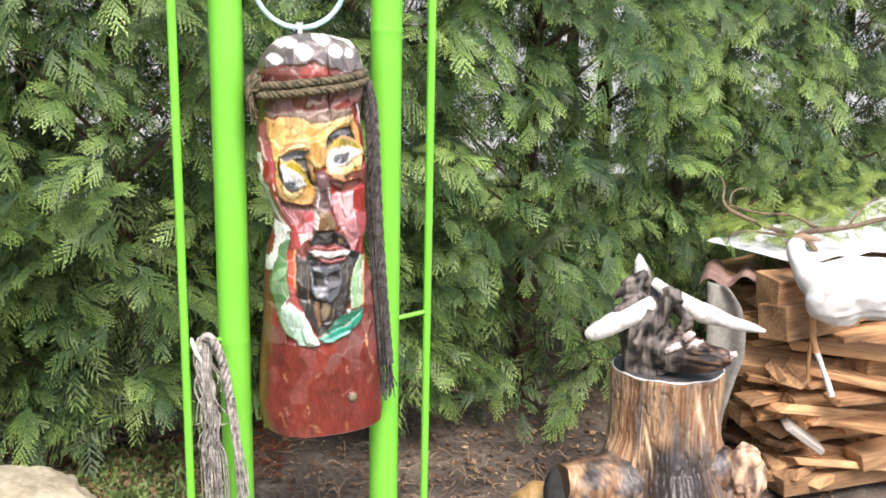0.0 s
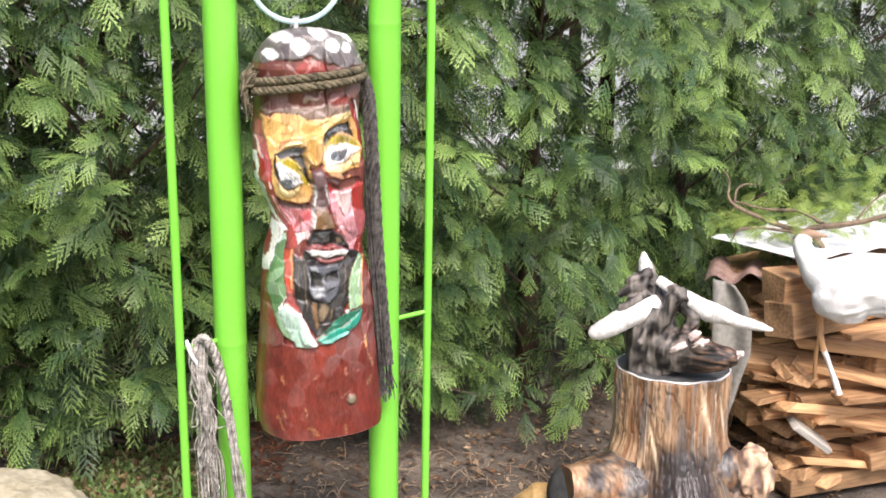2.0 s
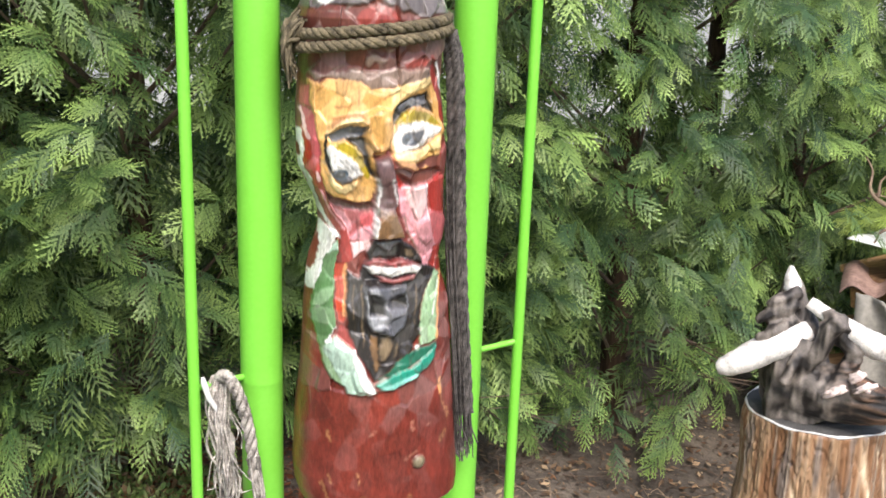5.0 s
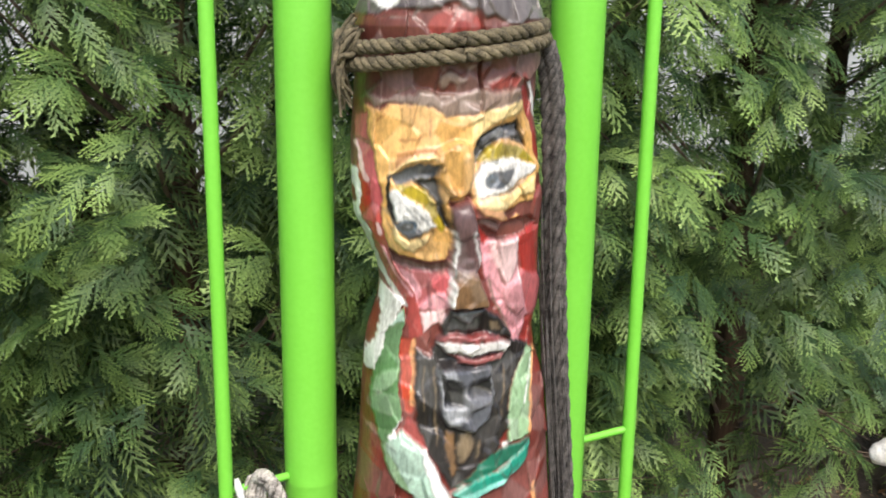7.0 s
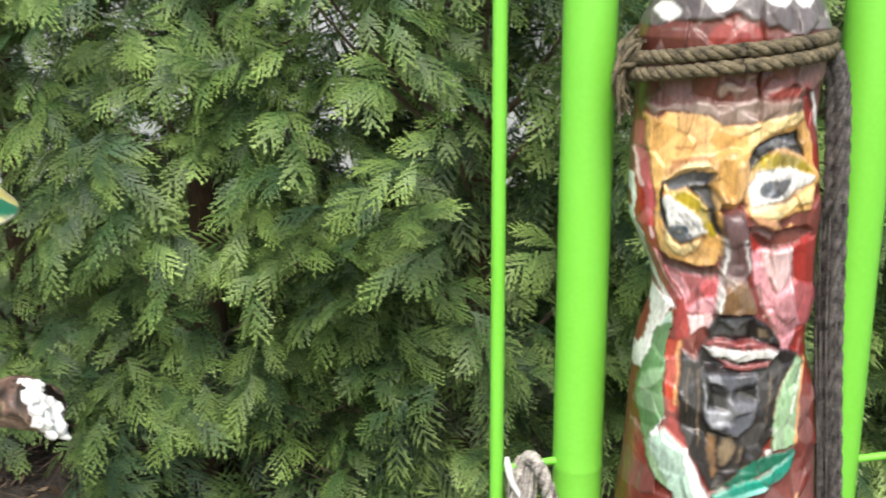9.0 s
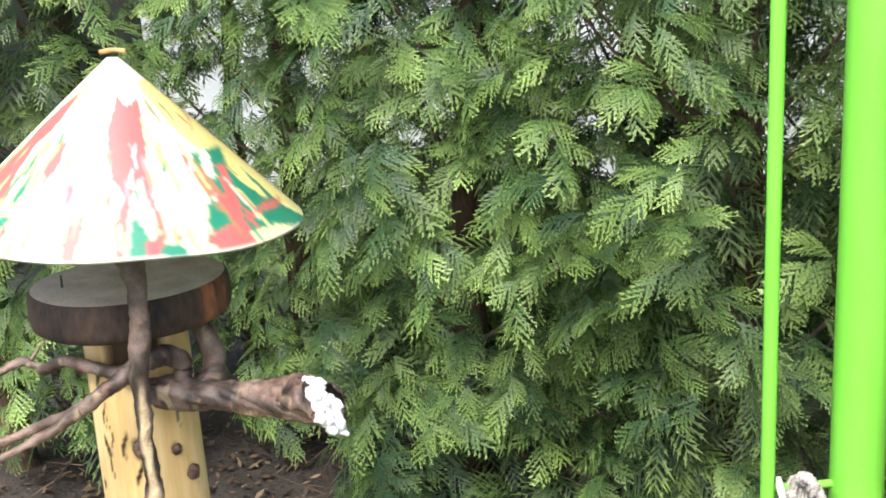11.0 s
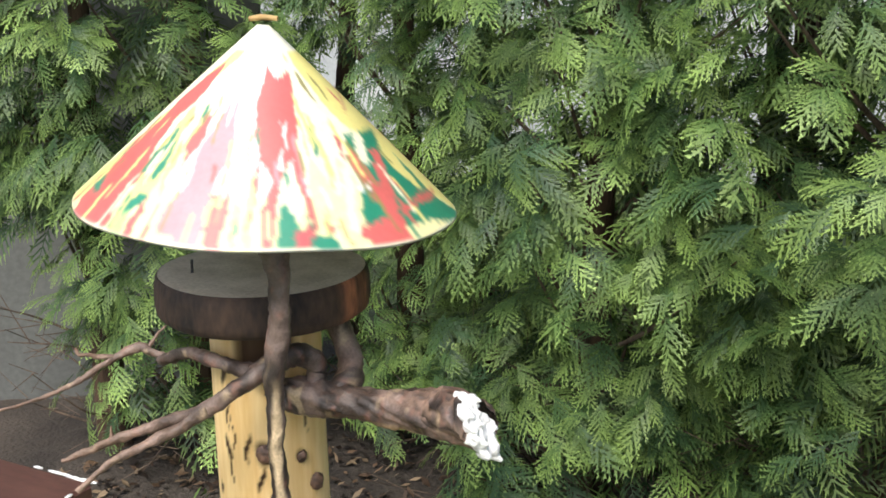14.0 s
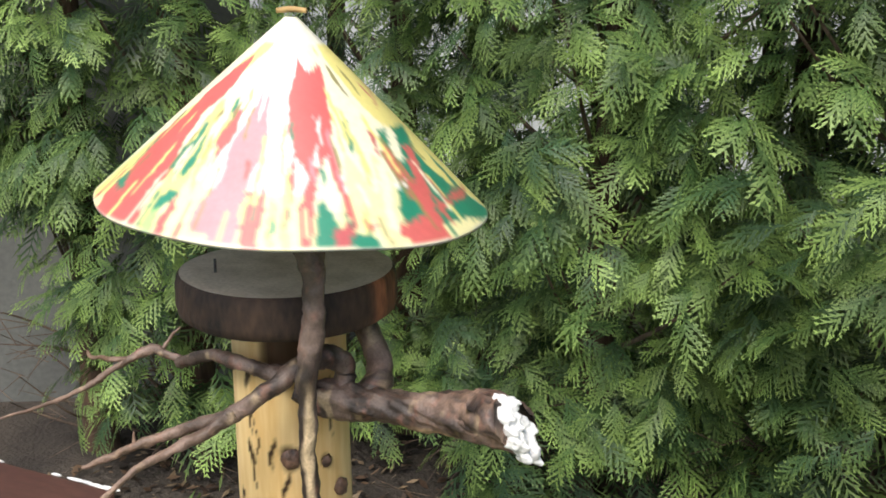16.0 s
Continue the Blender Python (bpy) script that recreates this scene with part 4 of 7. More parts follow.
    line("lead", [(-2.9, 89.6), (-2.8, 86.8), (-2.4, 83.1), (-1.7, 81.2), (0.2, 80.6), (2.3, 79.9), (4.4, 81.8), (5.1, 85.2), (4.9, 89.2)], 0.16)
    line("lead", [(1, 86.7), (0.8, 84.1), (0.5, 82)], 0.16)
    patch("drab", [(-0.1, 79.3), (1.7, 80.2), (2.2, 77.9), (1.2, 75.8), (0.4, 75), (-0.4, 77.6)], 0.9)
    patch("wood", [(-2.1, 80.4), (-0.9, 79.8), (-0.3, 74.4), (-1, 72.7), (-2, 76.2)], 0.8)
    line("iron", [(-5.5, 90.4), (-5.4, 85.5)], 0.12)
    line("drab", [(-4.9, 89.6), (-5.1, 83.1)], 0.12)
    line("iron", [(-4.3, 88.8), (-4, 80.6)], 0.12)
    line("drab", [(-3.5, 89.7), (-3.3, 78)], 0.12)
    line("iron", [(6.4, 88.3), (6.2, 79.1)], 0.12)
    line("drab", [(7.1, 89), (6.6, 81.6)], 0.12)
    line("iron", [(4.3, 78.9), (4.8, 76.2)], 0.12)
    line("drab", [(3, 78.6), (2.7, 75.6)], 0.12)
    line("iron", [(-2.8, 80.6), (-1.4, 74.6)], 0.12)
    # right side of the scarf
    patch("sage", [(11.4, 91), (13.1, 89.4), (11.8, 84), (11.9, 77.9), (10.3, 77.4), (7.8, 77), (7.6, 79.6), (8.2, 85.5), (9.7, 88.9)], 0.7)
    line("apricot", [(12.7, 89.8), (11.6, 84), (11.5, 77.6)], 0.4)
    line("white", [(12, 88.6), (10.8, 85), (10.2, 82.7)], 0.14)
    line("white", [(7.1, 76.7), (8.2, 77.2)], 0.3)
    patch("pine", [(4.8, 75.8), (8, 76.6), (11, 77.2), (11.6, 76.6), (9, 74.9), (4.9, 73), (1.5, 72), (-0.9, 70.8), (2.3, 73.7)], 0.5)
    patch("teal", [(-1.1, 70.3), (2.2, 72.2), (5.7, 73.1), (9.3, 75.1), (11.5, 76.8), (11.2, 74.5), (9.4, 72.4), (6.7, 70.8), (3.6, 69.3), (0.6, 69.1)], 0.9)
    patch("aqua", [(-0.3, 69.7), (2.7, 70.7), (6.2, 71.5), (9.2, 72.7), (6.7, 70.8), (3.6, 69.3), (0.6, 69.1)], 0.9)
    # painted edges of the right flank
    line("bright", [(9.2, 130.3), (10.4, 125.6), (12, 120.2), (14.8, 115.5)], 0.7)
    line("white", [(10.6, 129.5), (11.9, 125.3), (14.4, 120.5), (15.5, 116.7), (16, 107.7), (16.1, 100.6), (15.8, 94.8), (15.2, 89.6)], 0.36)
    # nicks and bare wood on the red foot
    line("apricot", [(12.4, 69.5), (12.6, 66.3), (13.6, 63.6)], 0.3)
    line("apricot", [(13.6, 63.8), (15, 60.6)], 0.42)
    line("ochre", [(-9.4, 60.5), (-9, 58.7)], 0.3)
    line("scuff", [(-1.6, 60.2), (-0.8, 60.7)], 0.35)
    line("ochre", [(13.2, 56.4), (14.2, 57.7)], 0.55)
    line("apricot", [(-4.1, 52.3), (-3.8, 49.9)], 0.2)
    line("ochre", [(-10.5, 49.6), (-9.2, 46.3)], 0.45)
    line("ochre", [(-9.4, 51.6), (-9, 49.7)], 0.25)
    line("ochre", [(-12.6, 43.3), (-11.1, 43.6)], 0.6)
    line("ochre", [(-3, 46.9), (-1.3, 44.8)], 0.5)
    line("ochre", [(6.2, 46.2), (6.7, 44.2)], 0.35)
    line("scuff", [(7.6, 55.3), (5.5, 54.3)], 0.4)
    line("scuff", [(9.7, 60.3), (10.5, 60.8)], 0.25)
    line("scuff", [(6.5, 62.2), (6.8, 60.2)], 0.4)
    # white dabs on the cap
    dab(-9.6, 140.5, 1.3)
    dab(-7.9, 144.3, 1.0)
    dab(-5.9, 144.4, 1.4)
    dab(-3.2, 142.4, 2.0)
    dab(1.8, 145.6, 1.9)
    dab(4.5, 142.6, 1.7)
    dab(8.8, 145.4, 1.5)
    dab(10, 144.3, 1.2)
    dab(8.3, 142.1, 1.3)
    dab(6.5, 146.2, 1.1)
    # grain of the dark block, and runs of paint on the foot
    dark = (np.abs(col - COL["char"]).sum(-1) < 1e-6)[..., None]
    grain = np.clip(np.sin(x * 9 + 1.5 * np.sin(z * 0.31) + 0.8 * np.sin(z * 1.1 + x)) * 0.5 + 0.5 * np.sin(x * 21 + 2.2 * np.sin(z * 0.5)), -1, 1)
    col = np.where(dark, col * (1 - 0.35 * grain[..., None]) + np.maximum(grain - 0.55, 0)[..., None] * COL["drab"] * 0.5, col)
    raise_ -= 0.16 * dark[..., 0] * np.maximum(0, -grain)
    rel = rel + soften(raise_, 2) * front * 1.15
    ridge = inside(x, z, [(-1.3, 113), (2.2, 113), (4.4, 98), (-2.6, 98)])
    rel += soften(ridge.astype(float), 26) * 1.1 * front
    sockets = inside(x, z, [(-11, 118), (-2.4, 118), (-2, 107), (-6, 103.5), (-10.5, 106)]) | inside(x, z, [(1.6, 122), (9, 124), (12.4, 116), (11, 109.5), (2, 110.5)])
    rel -= soften(sockets.astype(float), 22) * 0.5 * front
    knob_c = np.hypot(x - 8.1, z - 53.2)
    rel += np.where(knob_c < 1.4, np.sqrt(np.maximum(0, 1 - (knob_c / 1.4) ** 2)) * 1.0, 0) * front
    col[(knob_c < 1.3) & facing] = COL["lead"] * np.array([1.0, 0.8, 0.45])
    # a long drying crack in the cap and band, and a short one below the panel
    crack = np.exp(-((x - 2.5 - 0.25 * np.sin(z * 0.8)) / 0.16) ** 2) * (z > 125.5) * front
    rel -= 1.8 * crack
    y = y - rel
    worn = np.clip(1 - (np.sqrt(second) - np.sqrt(best)) / 0.2, 0, 1) * (g.random(420) ** 2)[which] * np.interp(z, [60, 68, 122, 127], [0.05, 0.45, 0.45, 0.8]) * (0.6 + 0.4 * np.sin(x * 1.7 + z * 0.9))
    mottle = 1 + 0.13 * np.sin(x * 0.55 + z * 0.31 + 1.5 * np.sin(z * 0.23)) * np.sin(z * 0.71 - x * 0.24) + 0.07 * np.sin(x * 3.1 + np.sin(z * 0.6) * 1.4)
    flecks = 1 + 0.1 * np.sin(x * 5.3 + 3 * np.sin(z * 1.7)) * np.sin(z * 4.1 + 2 * np.sin(x * 1.3))
    col = col * np.where((z < 66)[..., None], mottle[..., None] * 0.92, shade) * flecks[..., None]
    pale_facets = ((z > 62) & (z < 82))[..., None]
    col = col * np.where(pale_facets, (1 + 0.1 * g.normal(size=420))[which][..., None], 1)
    keep = (worn * front * np.where(dark[..., 0], 0.35, 1.0))[..., None]
    col = col * (1 - keep) + np.array(lin(208, 198, 184)[:3]) * keep
    faded = ((g.random(420) ** 3)[which] * np.interp(z, [60, 68], [0.03, 0.12]))[..., None]
    col = col * (1 - faded) + COL["white"] * faded
    # dirt in the cuts between facets
    seam = np.clip(1 - (np.sqrt(second) - np.sqrt(best)) / 0.13, 0, 1) * (g.random(420) > 0.55)[which] * np.interp(z, [64, 70], [0.1, 0.55]) * front
    col = col * (1 - seam[..., None])
    col = soften(col, 1)
    v = np.stack([x, y, z], -1) / 100
    n, m = x.shape
    idx = np.arange(n * m).reshape(n, m)
    nx = np.roll(idx, -1, 1)
    f = np.stack([idx[:-1], nx[:-1], nx[1:], idx[1:]], -1).reshape(-1, 4)
    v = np.concatenate([v.reshape(-1, 3), [[0.01, 0.11, 0.44], [0.0, 0.11, 1.466]]])
    col = np.concatenate([col.reshape(-1, 3), [COL["wood"], COL["cap"]]])
    low = np.array([[n * m, idx[0, (j + 1) % m], idx[0, j], idx[0, j]] for j in range(m)])
    faces = [tuple(q) for q in f] + [tuple(q[:3]) for q in low] + [(n * m + 1, idx[-1, j], idx[-1, (j + 1) % m]) for j in range(m)]
    ob = mesh_of("carved_log", v, faces, M_CARVED, colours=col)
    ob.data.polygons.foreach_set("use_smooth", np.ones(len(ob.data.polygons), bool))
    ob.matrix_world = TOTEM
    return tagged(ob, "hanging carved log painted red, yellow, green and black with chisel facets", "wood carving")


carved_log()


def to_world(pts):
    """Centimetres of the log's own frame to world metres, extra columns kept."""
    p = np.asarray(pts, float)
    w = np.array([(TOTEM @ Vector(q[:3] / 100))[:] for q in p])
    return np.c_[w, p[:, 3:] / 100] if p.shape[1] > 3 else w


# eye bolt and ring the log hangs by
bolt_ring = thing("hanging_ring", tuple(to_world([(-2.2, 10, 146)])[0]), "pale blue metal ring with a white eye bolt above the log", "ring")
ringc = to_world([(-2.2, 10, 159.0)])[0]
ra = np.linspace(0, 2 * np.pi, 64, endpoint=False)
circle = np.array([[ringc[0] + 0.112 * math.cos(a) * math.cos(0.2), ringc[1] + 0.112 * math.cos(a) * math.sin(0.2), ringc[2] + 0.112 * math.sin(a), 0.0065] for a in np.r_[ra, ra[:1]]])
under(mesh_of("ring", *tube(circle, 10, 90, cap=False), M_RING), bolt_ring)
b0 = to_world([(-2.2, 10, 143.0), (-2.2, 10, 146.5), (-2.2, 10, 149.2)])
under(Shape().add(*tube(np.c_[b0, [0.006, 0.006, 0.009]], 10, 10)).done("eye_bolt", M_WHITE), bolt_ring)
under(Shape().add(*tube([(ringc[0], ringc[1], ringc[2] + 0.112, 0.005), (ringc[0] - 0.005, ringc[1] - 0.02, 2.0, 0.005), (-0.353, 2.785, 2.36, 0.005)], 8, 10)).done("hanger_cable", M_RING), bolt_ring)

# rope round the log
band = thing("rope_band", tuple(to_world([(0, 10, 134)])[0]), "weathered twisted rope wound twice round a hanging log", "rope")
for k, (dz, r) in enumerate([(0.0, 1.02), (2.1, 1.0)]):
    a = np.linspace(0, 2 * np.pi, 40)
    loop = np.stack([-0.3 + (14.3 * r) * np.sign(np.sin(a)) * np.abs(np.sin(a)) ** 0.85, 11 - (12.6 * r) * np.sign(np.cos(a)) * np.abs(np.cos(a)) ** 0.85, 133.4 + dz + 0.13 * 14 * np.sin(a) * (1 - 0.12 * k)], 1)
    under(rope(to_world(loop), 0.0105, 0.045, seed=k).done("coil", M_ROPE), band)
TAIL = [(13.2, 7, 134.5), (14.6, 6.4, 128), (15.6, 6.6, 113), (16.7, 7, 95), (18.0, 6.8, 77), (19.6, 6.4, 58)]
for k in range(3):
    way = [(x + 0.75 + (k - 1) * 0.95, y + abs(k - 1) * 0.8, z) for x, y, z in TAIL]
    under(rope(to_world(way), 0.0092, 0.085, seed=5 + k).done("tail", M_ROPE_DARK), band, "dark braided rope tail")
frayed = Shape()
for k in range(34):
    g = np.random.default_rng(500 + k)
    ox, oy, stop = g.uniform(-1.9, 1.9), g.uniform(-1.0, 1.0), g.integers(2, 5)
    way = [(x + ox + g.normal() * 0.25, y + oy + g.normal() * 0.2, z) for x, y, z in TAIL[stop:]]
    way.append((20.4 + ox * 0.8 + g.normal() * 0.6, 6.2 + g.normal() * 0.6, 53 - g.uniform(0, 6)))
    frayed.add(*tube(np.c_[to_world(way), np.full(len(way), g.uniform(0.0009, 0.002))], 4, 28, 0.2, k))
tagged(under(frayed.done("frayed_fibre", M_ROPE_DARK), band), kind="stuff")
knot = Shape()
for k in range(16):
    g = np.random.default_rng(700 + k)
    a = [(-13.2 + g.normal() * 0.6, 4 + g.uniform(0, 5), 136 + g.normal()), (-15.0 + g.normal() * 0.5, 3 + g.uniform(0, 5), 135 + g.normal()), (-15.7 + g.normal() * 0.5, 3 + g.uniform(0, 5), 131 + g.normal()), (-14.8 + g.normal() * 0.7, 3 + g.uniform(0, 5), 127 + g.normal() * 1.4)]
    knot.add(*tube(np.c_[to_world(a), [0.003, 0.004, 0.0034, 0.0016]], 5, 16, 0.25, k))
tagged(under(knot.done("knot_tassel", M_ROPE), band, "grey frayed knot"), kind="stuff")

# frayed rope slung over the left bar
slung = thing("slung_rope", (-0.61, 2.65, 0.676), "bleached frayed rope slung over a green crossbar", "rope")
bx, by, bz = -0.607, 2.66, 0.676
under(rope([(bx - 0.025, by + 0.03, 0.6), (bx - 0.012, by - 0.005, bz), (bx + 0.012, by - 0.03, bz + 0.012), (bx + 0.035, by - 0.035, bz - 0.03), (bx + 0.05, by - 0.03, 0.57), (bx + 0.058, by - 0.03, 0.48)], 0.0125, 0.06, seed=30).done("twisted_end", M_ROPE_GREY), slung)
strands = Shape()
for k in range(38):
    g = np.random.default_rng(900 + k)
    o = np.array([bx + g.normal() * 0.009 - 0.004, by - 0.02 + g.normal() * 0.009])
    top = bz + 0.012 - abs(g.normal()) * 0.006
    low = g.uniform(-0.02, 0.25)
    sway = g.normal() * 0.016
    strands.add(*tube([(bx + g.normal() * 0.008, by + 0.012, top - 0.05, 0.003), (o[0], by - 0.006, top, 0.0034), (o[0] - 0.004 + g.normal() * 0.007, o[1] - 0.012, 0.62, 0.003), (bx + 0.002 + g.normal() * 0.011, o[1] - 0.01 + g.normal() * 0.009, 0.55, 0.0028), (bx + 0.004 + g.normal() * 0.012, o[1] - 0.01 + g.normal() * 0.008, 0.48, 0.0026), (o[0] + 0.008 + sway * 0.6 + g.normal() * 0.006, o[1] - 0.01, 0.4, 0.0022), (o[0] + 0.01 + sway, o[1] - 0.008 + g.normal() * 0.008, 0.33, 0.002), (o[0] + 0.016 + sway, o[1] - 0.006, low, 0.0012)], 4, 34, 0.2, k))
for k in range(46):
    g = np.random.default_rng(1500 + k)
    z0 = g.uniform(0.1, 0.64)
    p0 = np.array([bx + 0.004 + g.normal() * 0.012, by - 0.032 + g.normal() * 0.006, z0])
    p1 = p0 + np.array([g.normal() * 0.016, -abs(g.normal()) * 0.008, -g.uniform(0.01, 0.04)])
    p2 = p1 + np.array([g.normal() * 0.02, g.normal() * 0.006, -g.uniform(-0.01, 0.05)])
    strands.add(*tube([(*p0, 0.0016), (*p1, 0.0015), (*p2, 0.0008)], 4, 8, 0.2, k))
tagged(under(strands.done("loose_fibre", M_ROPE_GREY), slung), kind="stuff")
ends = Shape()
for k in range(16):
    g = np.random.default_rng(1200 + k)
    o = np.array([bx + 0.06 + g.normal() * 0.006, by - 0.03 + g.normal() * 0.006])
    ends.add(*tube([(*o, 0.53, 0.003), (o[0] + 0.012, o[1], 0.42, 0.0028), (o[0] + 0.018 + g.normal() * 0.01, o[1], 0.3, 0.0024), (o[0] + 0.03 + g.normal() * 0.012, o[1], 0.12 + g.uniform(0, 0.1), 0.0012)], 4, 14, 0.2, k))
under(Shape().add(*tube([(-0.645, 2.628, 0.69, 0.004), (-0.64, 2.622, 0.676, 0.0055), (-0.632, 2.618, 0.655, 0.0055), (-0.622, 2.62, 0.635, 0.005), (-0.61, 2.625, 0.615, 0.004)], 8, 24, 0.2, 5)).done("tied_end", M_WHITE), slung, "white end of cord tied round the bar")
tagged(under(ends.done("frayed_end", M_ROPE_GREY), slung), kind="stuff")

# ---- bird feeder with a painted cone roof ----
FX, FY = -1.725, 2.275
feeder_z = float(ground_height(FX, FY))
feeder = thing("bird_feeder", (FX, FY, feeder_z), "rustic bird feeder with painted cone roof on a log post", "bird feeder")
TO_EYE, TO_SIDE = np.array([0.73, -0.68, 0]), np.array([0.68, 0.73, 0])


def cone_roof():
    """A sheet cone painted in running streaks of red, yellow, green and white."""
    na, nr = 460, 115
    ang = np.linspace(-np.pi, np.pi, na, endpoint=False)
    rad = np.linspace(0.03, 1.0, nr)
    A, R = np.meshgrid(ang, rad)
    g = np.random.default_rng(11)
    red, yellow, cream, green, rose, white = (np.array(lin(*c)[:3]) for c in ((214, 104, 98), (243, 229, 142), (250, 244, 210), (38, 138, 106), (224, 146, 152), (246, 243, 236)))
    col = np.ones(A.shape + (3,)) * cream
    deg = np.degrees(A)

    def streak(mid, half, top, low, colour, lean=0.0):
        """A run of paint: mid angle and half width in degrees, from top to low of the slope, with ragged, dripping ends."""
        d = deg - mid - lean * (R - 0.6) + np.interp(R, np.linspace(0, 1, 24), g.normal(0, 0.16, 24)) * (2 + half * 0.5)
        grid = np.linspace(-180, 180, 300)
        start = np.interp(deg, grid, g.normal(0, 0.06, 300))
        end = np.interp(deg, grid, g.normal(0, 0.08, 300) - 0.1 * (g.random(300) < 0.3))
        w = half * np.clip((R - top) / 0.3 + 0.15, 0.05, 1) ** 0.6
        col[(np.abs(d) < w) & (R > top + start) & (R < low + end)] = colour

    for k in range(70):
        streak(g.uniform(-180, 180), g.uniform(1, 5), g.uniform(0.1, 0.7), g.uniform(0.6, 1.1), (yellow, red, cream, rose, green, yellow)[g.integers(6)], g.normal() * 8)
    for mid in (-100, -140, 170, 120, 95):
        streak(mid, 10, 0.1, 0.9, red), streak(mid + 16, 8, 0.5, 1.1, green), streak(mid + 26, 6, 0.0, 1.1, yellow)
    lime, rust, olive = (np.array(lin(*c)[:3]) for c in ((176, 218, 132), (196, 92, 92), (150, 142, 84)))
    col[np.abs(deg) < 88] = cream
    col[(np.abs(deg) < 88) & (R > 0.72 + 0.08 * np.sin(deg * 0.5))] = np.array(lin(247, 238, 178)[:3])
    col[(np.abs(deg + 6) < 24) & (R < 0.8)] = white
    col[(np.abs(deg + 20 + 9 * (R - 0.7)) < 6.5 + 1.5 * np.sin(R * 23)) & (R > 0.44 + 0.07 * np.sin(deg * 1.3)) & (R < 0.97)] = rose
    wd = deg + (0.25 * np.sin(R * 37 + 2 * np.sin(deg * 0.21)) + 0.12 * np.sin(R * 97 + deg * 0.4)) / np.maximum(R, 0.3)
    wr = R + 0.009 * np.sin(deg * 1.9 + 1.3 * np.sin(deg * 0.37)) + 0.006 * np.sin(deg * 4.7)

    def run(colour, poly):
        """A field of paint by its corners: degrees round the cone and share of the slope."""
        col[inside(wd, wr, poly)] = colour

    def trace(colour, pts, width):
        for (d1, r1), (d2, r2) in zip(pts[:-1], pts[1:]):
            u = np.clip((wr - r1) / (r2 - r1 if abs(r2 - r1) > 1e-6 else 1e-6), 0, 1)
            col[(np.abs(wd - d1 - u * (d2 - d1)) * wr < width) & (wr > min(r1, r2)) & (wr < max(r1, r2))] = colour

    # the side towards the lawn: broad runs, then the drips over them
    run(yellow, [(-87, 1.1), (-83, 0.87), (-78, 0.67), (-73, 0.47), (-64, 0.28), (-46, 0.12), (-24, 0.12), (-50, 0.31), (-55, 0.52), (-64, 0.67), (-69, 0.82), (-73, 0.94)])
    run(red, [(-73, 0.95), (-72, 0.83), (-74, 0.7), (-71, 0.56), (-73, 0.44), (-67, 0.31), (-52, 0.22), (-47, 0.35), (-53, 0.48), (-56, 0.52), (-52, 0.66), (-47, 0.74), (-48, 0.82), (-48, 0.89), (-45, 1.1), (-50, 1.1), (-63, 1.1)])
    run(yellow, [(-45, 1.1), (-47, 0.88), (-47, 0.81), (-48, 0.72), (-49, 0.61), (-48, 0.53), (-50, 0.44), (-44, 0.45), (-42, 0.55), (-39, 0.63), (-37, 0.78), (-38, 0.84), (-41, 0.9), (-39, 1.1)])
    run(green, [(-74, 0.89), (-72, 0.83), (-64, 0.89), (-66, 0.9)])
    run(green, [(-49, 0.75), (-49, 0.67), (-47, 0.61), (-48, 0.54), (-42, 0.58), (-39, 0.7), (-39, 0.77), (-42, 0.78)])
    run(green, [(-44, 0.92), (-44, 0.86), (-41, 0.83), (-39, 0.83), (-38, 0.86), (-41, 0.9), (-41, 0.93)])
    run(lime, [(-44, 1.1), (-44, 0.92), (-40, 0.93), (-39, 1.1)])
    run(red, [(-39, 1.1), (-39, 0.91), (-38, 0.84), (-36, 0.9), (-36, 1.1)])
    run(red, [(-31, 0.7), (-36, 0.59), (-34, 0.52), (-34, 0.46), (-29, 0.48), (-27, 0.56), (-30, 0.65)])
    run(rose, [(-22, 1.1), (-24, 0.82), (-25, 0.71), (-25, 0.59), (-23, 0.47), (-19, 0.53), (-18, 0.68), (-16, 0.8), (-16, 0.91), (-15, 1.1)])
    run(yellow, [(-35, 0.82), (-38, 0.69), (-39, 0.59), (-36, 0.61), (-34, 0.72), (-33, 0.82)])
    run(red, [(-13, 1.1), (-16, 0.83), (-15, 0.78), (-12, 0.82), (-10, 0.76), (-9, 0.79), (-9, 0.87), (-10, 1.1)])
    run(yellow, [(-7, 1.1), (-8, 0.87), (-7, 0.8), (-5, 0.86), (-6, 1.1)])
    run(yellow, [(-4, 1.1), (-4, 0.84), (-3, 0.76), (-2, 0.82), (-1, 1.1)])
    run(yellow, [(1, 1.1), (2, 0.89), (3, 0.86), (2, 1.1)])
    run(yellow, [(17, 1.1), (20, 0.87), (23, 0.81), (22, 0.87), (18, 1.1)])
    run(red, [(-3, 0.91), (-3, 0.76), (-1, 0.71), (1, 0.69), (0, 0.78), (-1, 0.82), (-2, 0.93)])
    run(green, [(-7, 0.95), (-6, 0.86), (-5, 0.95)])
    run(red, [(-3, 0.56), (-2, 0.39), (6, 0.22), (11, 0.28), (16, 0.29), (31, 0.25), (25, 0.36), (22, 0.46), (17, 0.6), (17, 0.69), (17, 0.8), (18, 0.93), (17, 0.93), (15, 0.83), (14, 0.73), (14, 0.65), (10, 0.66), (8, 0.74), (5, 0.91), (3, 1.1), (2, 1.1), (4, 0.85), (2, 0.91), (1, 0.86), (5, 0.72), (1, 0.65), (0, 0.72), (-1, 0.69), (0, 0.58)])
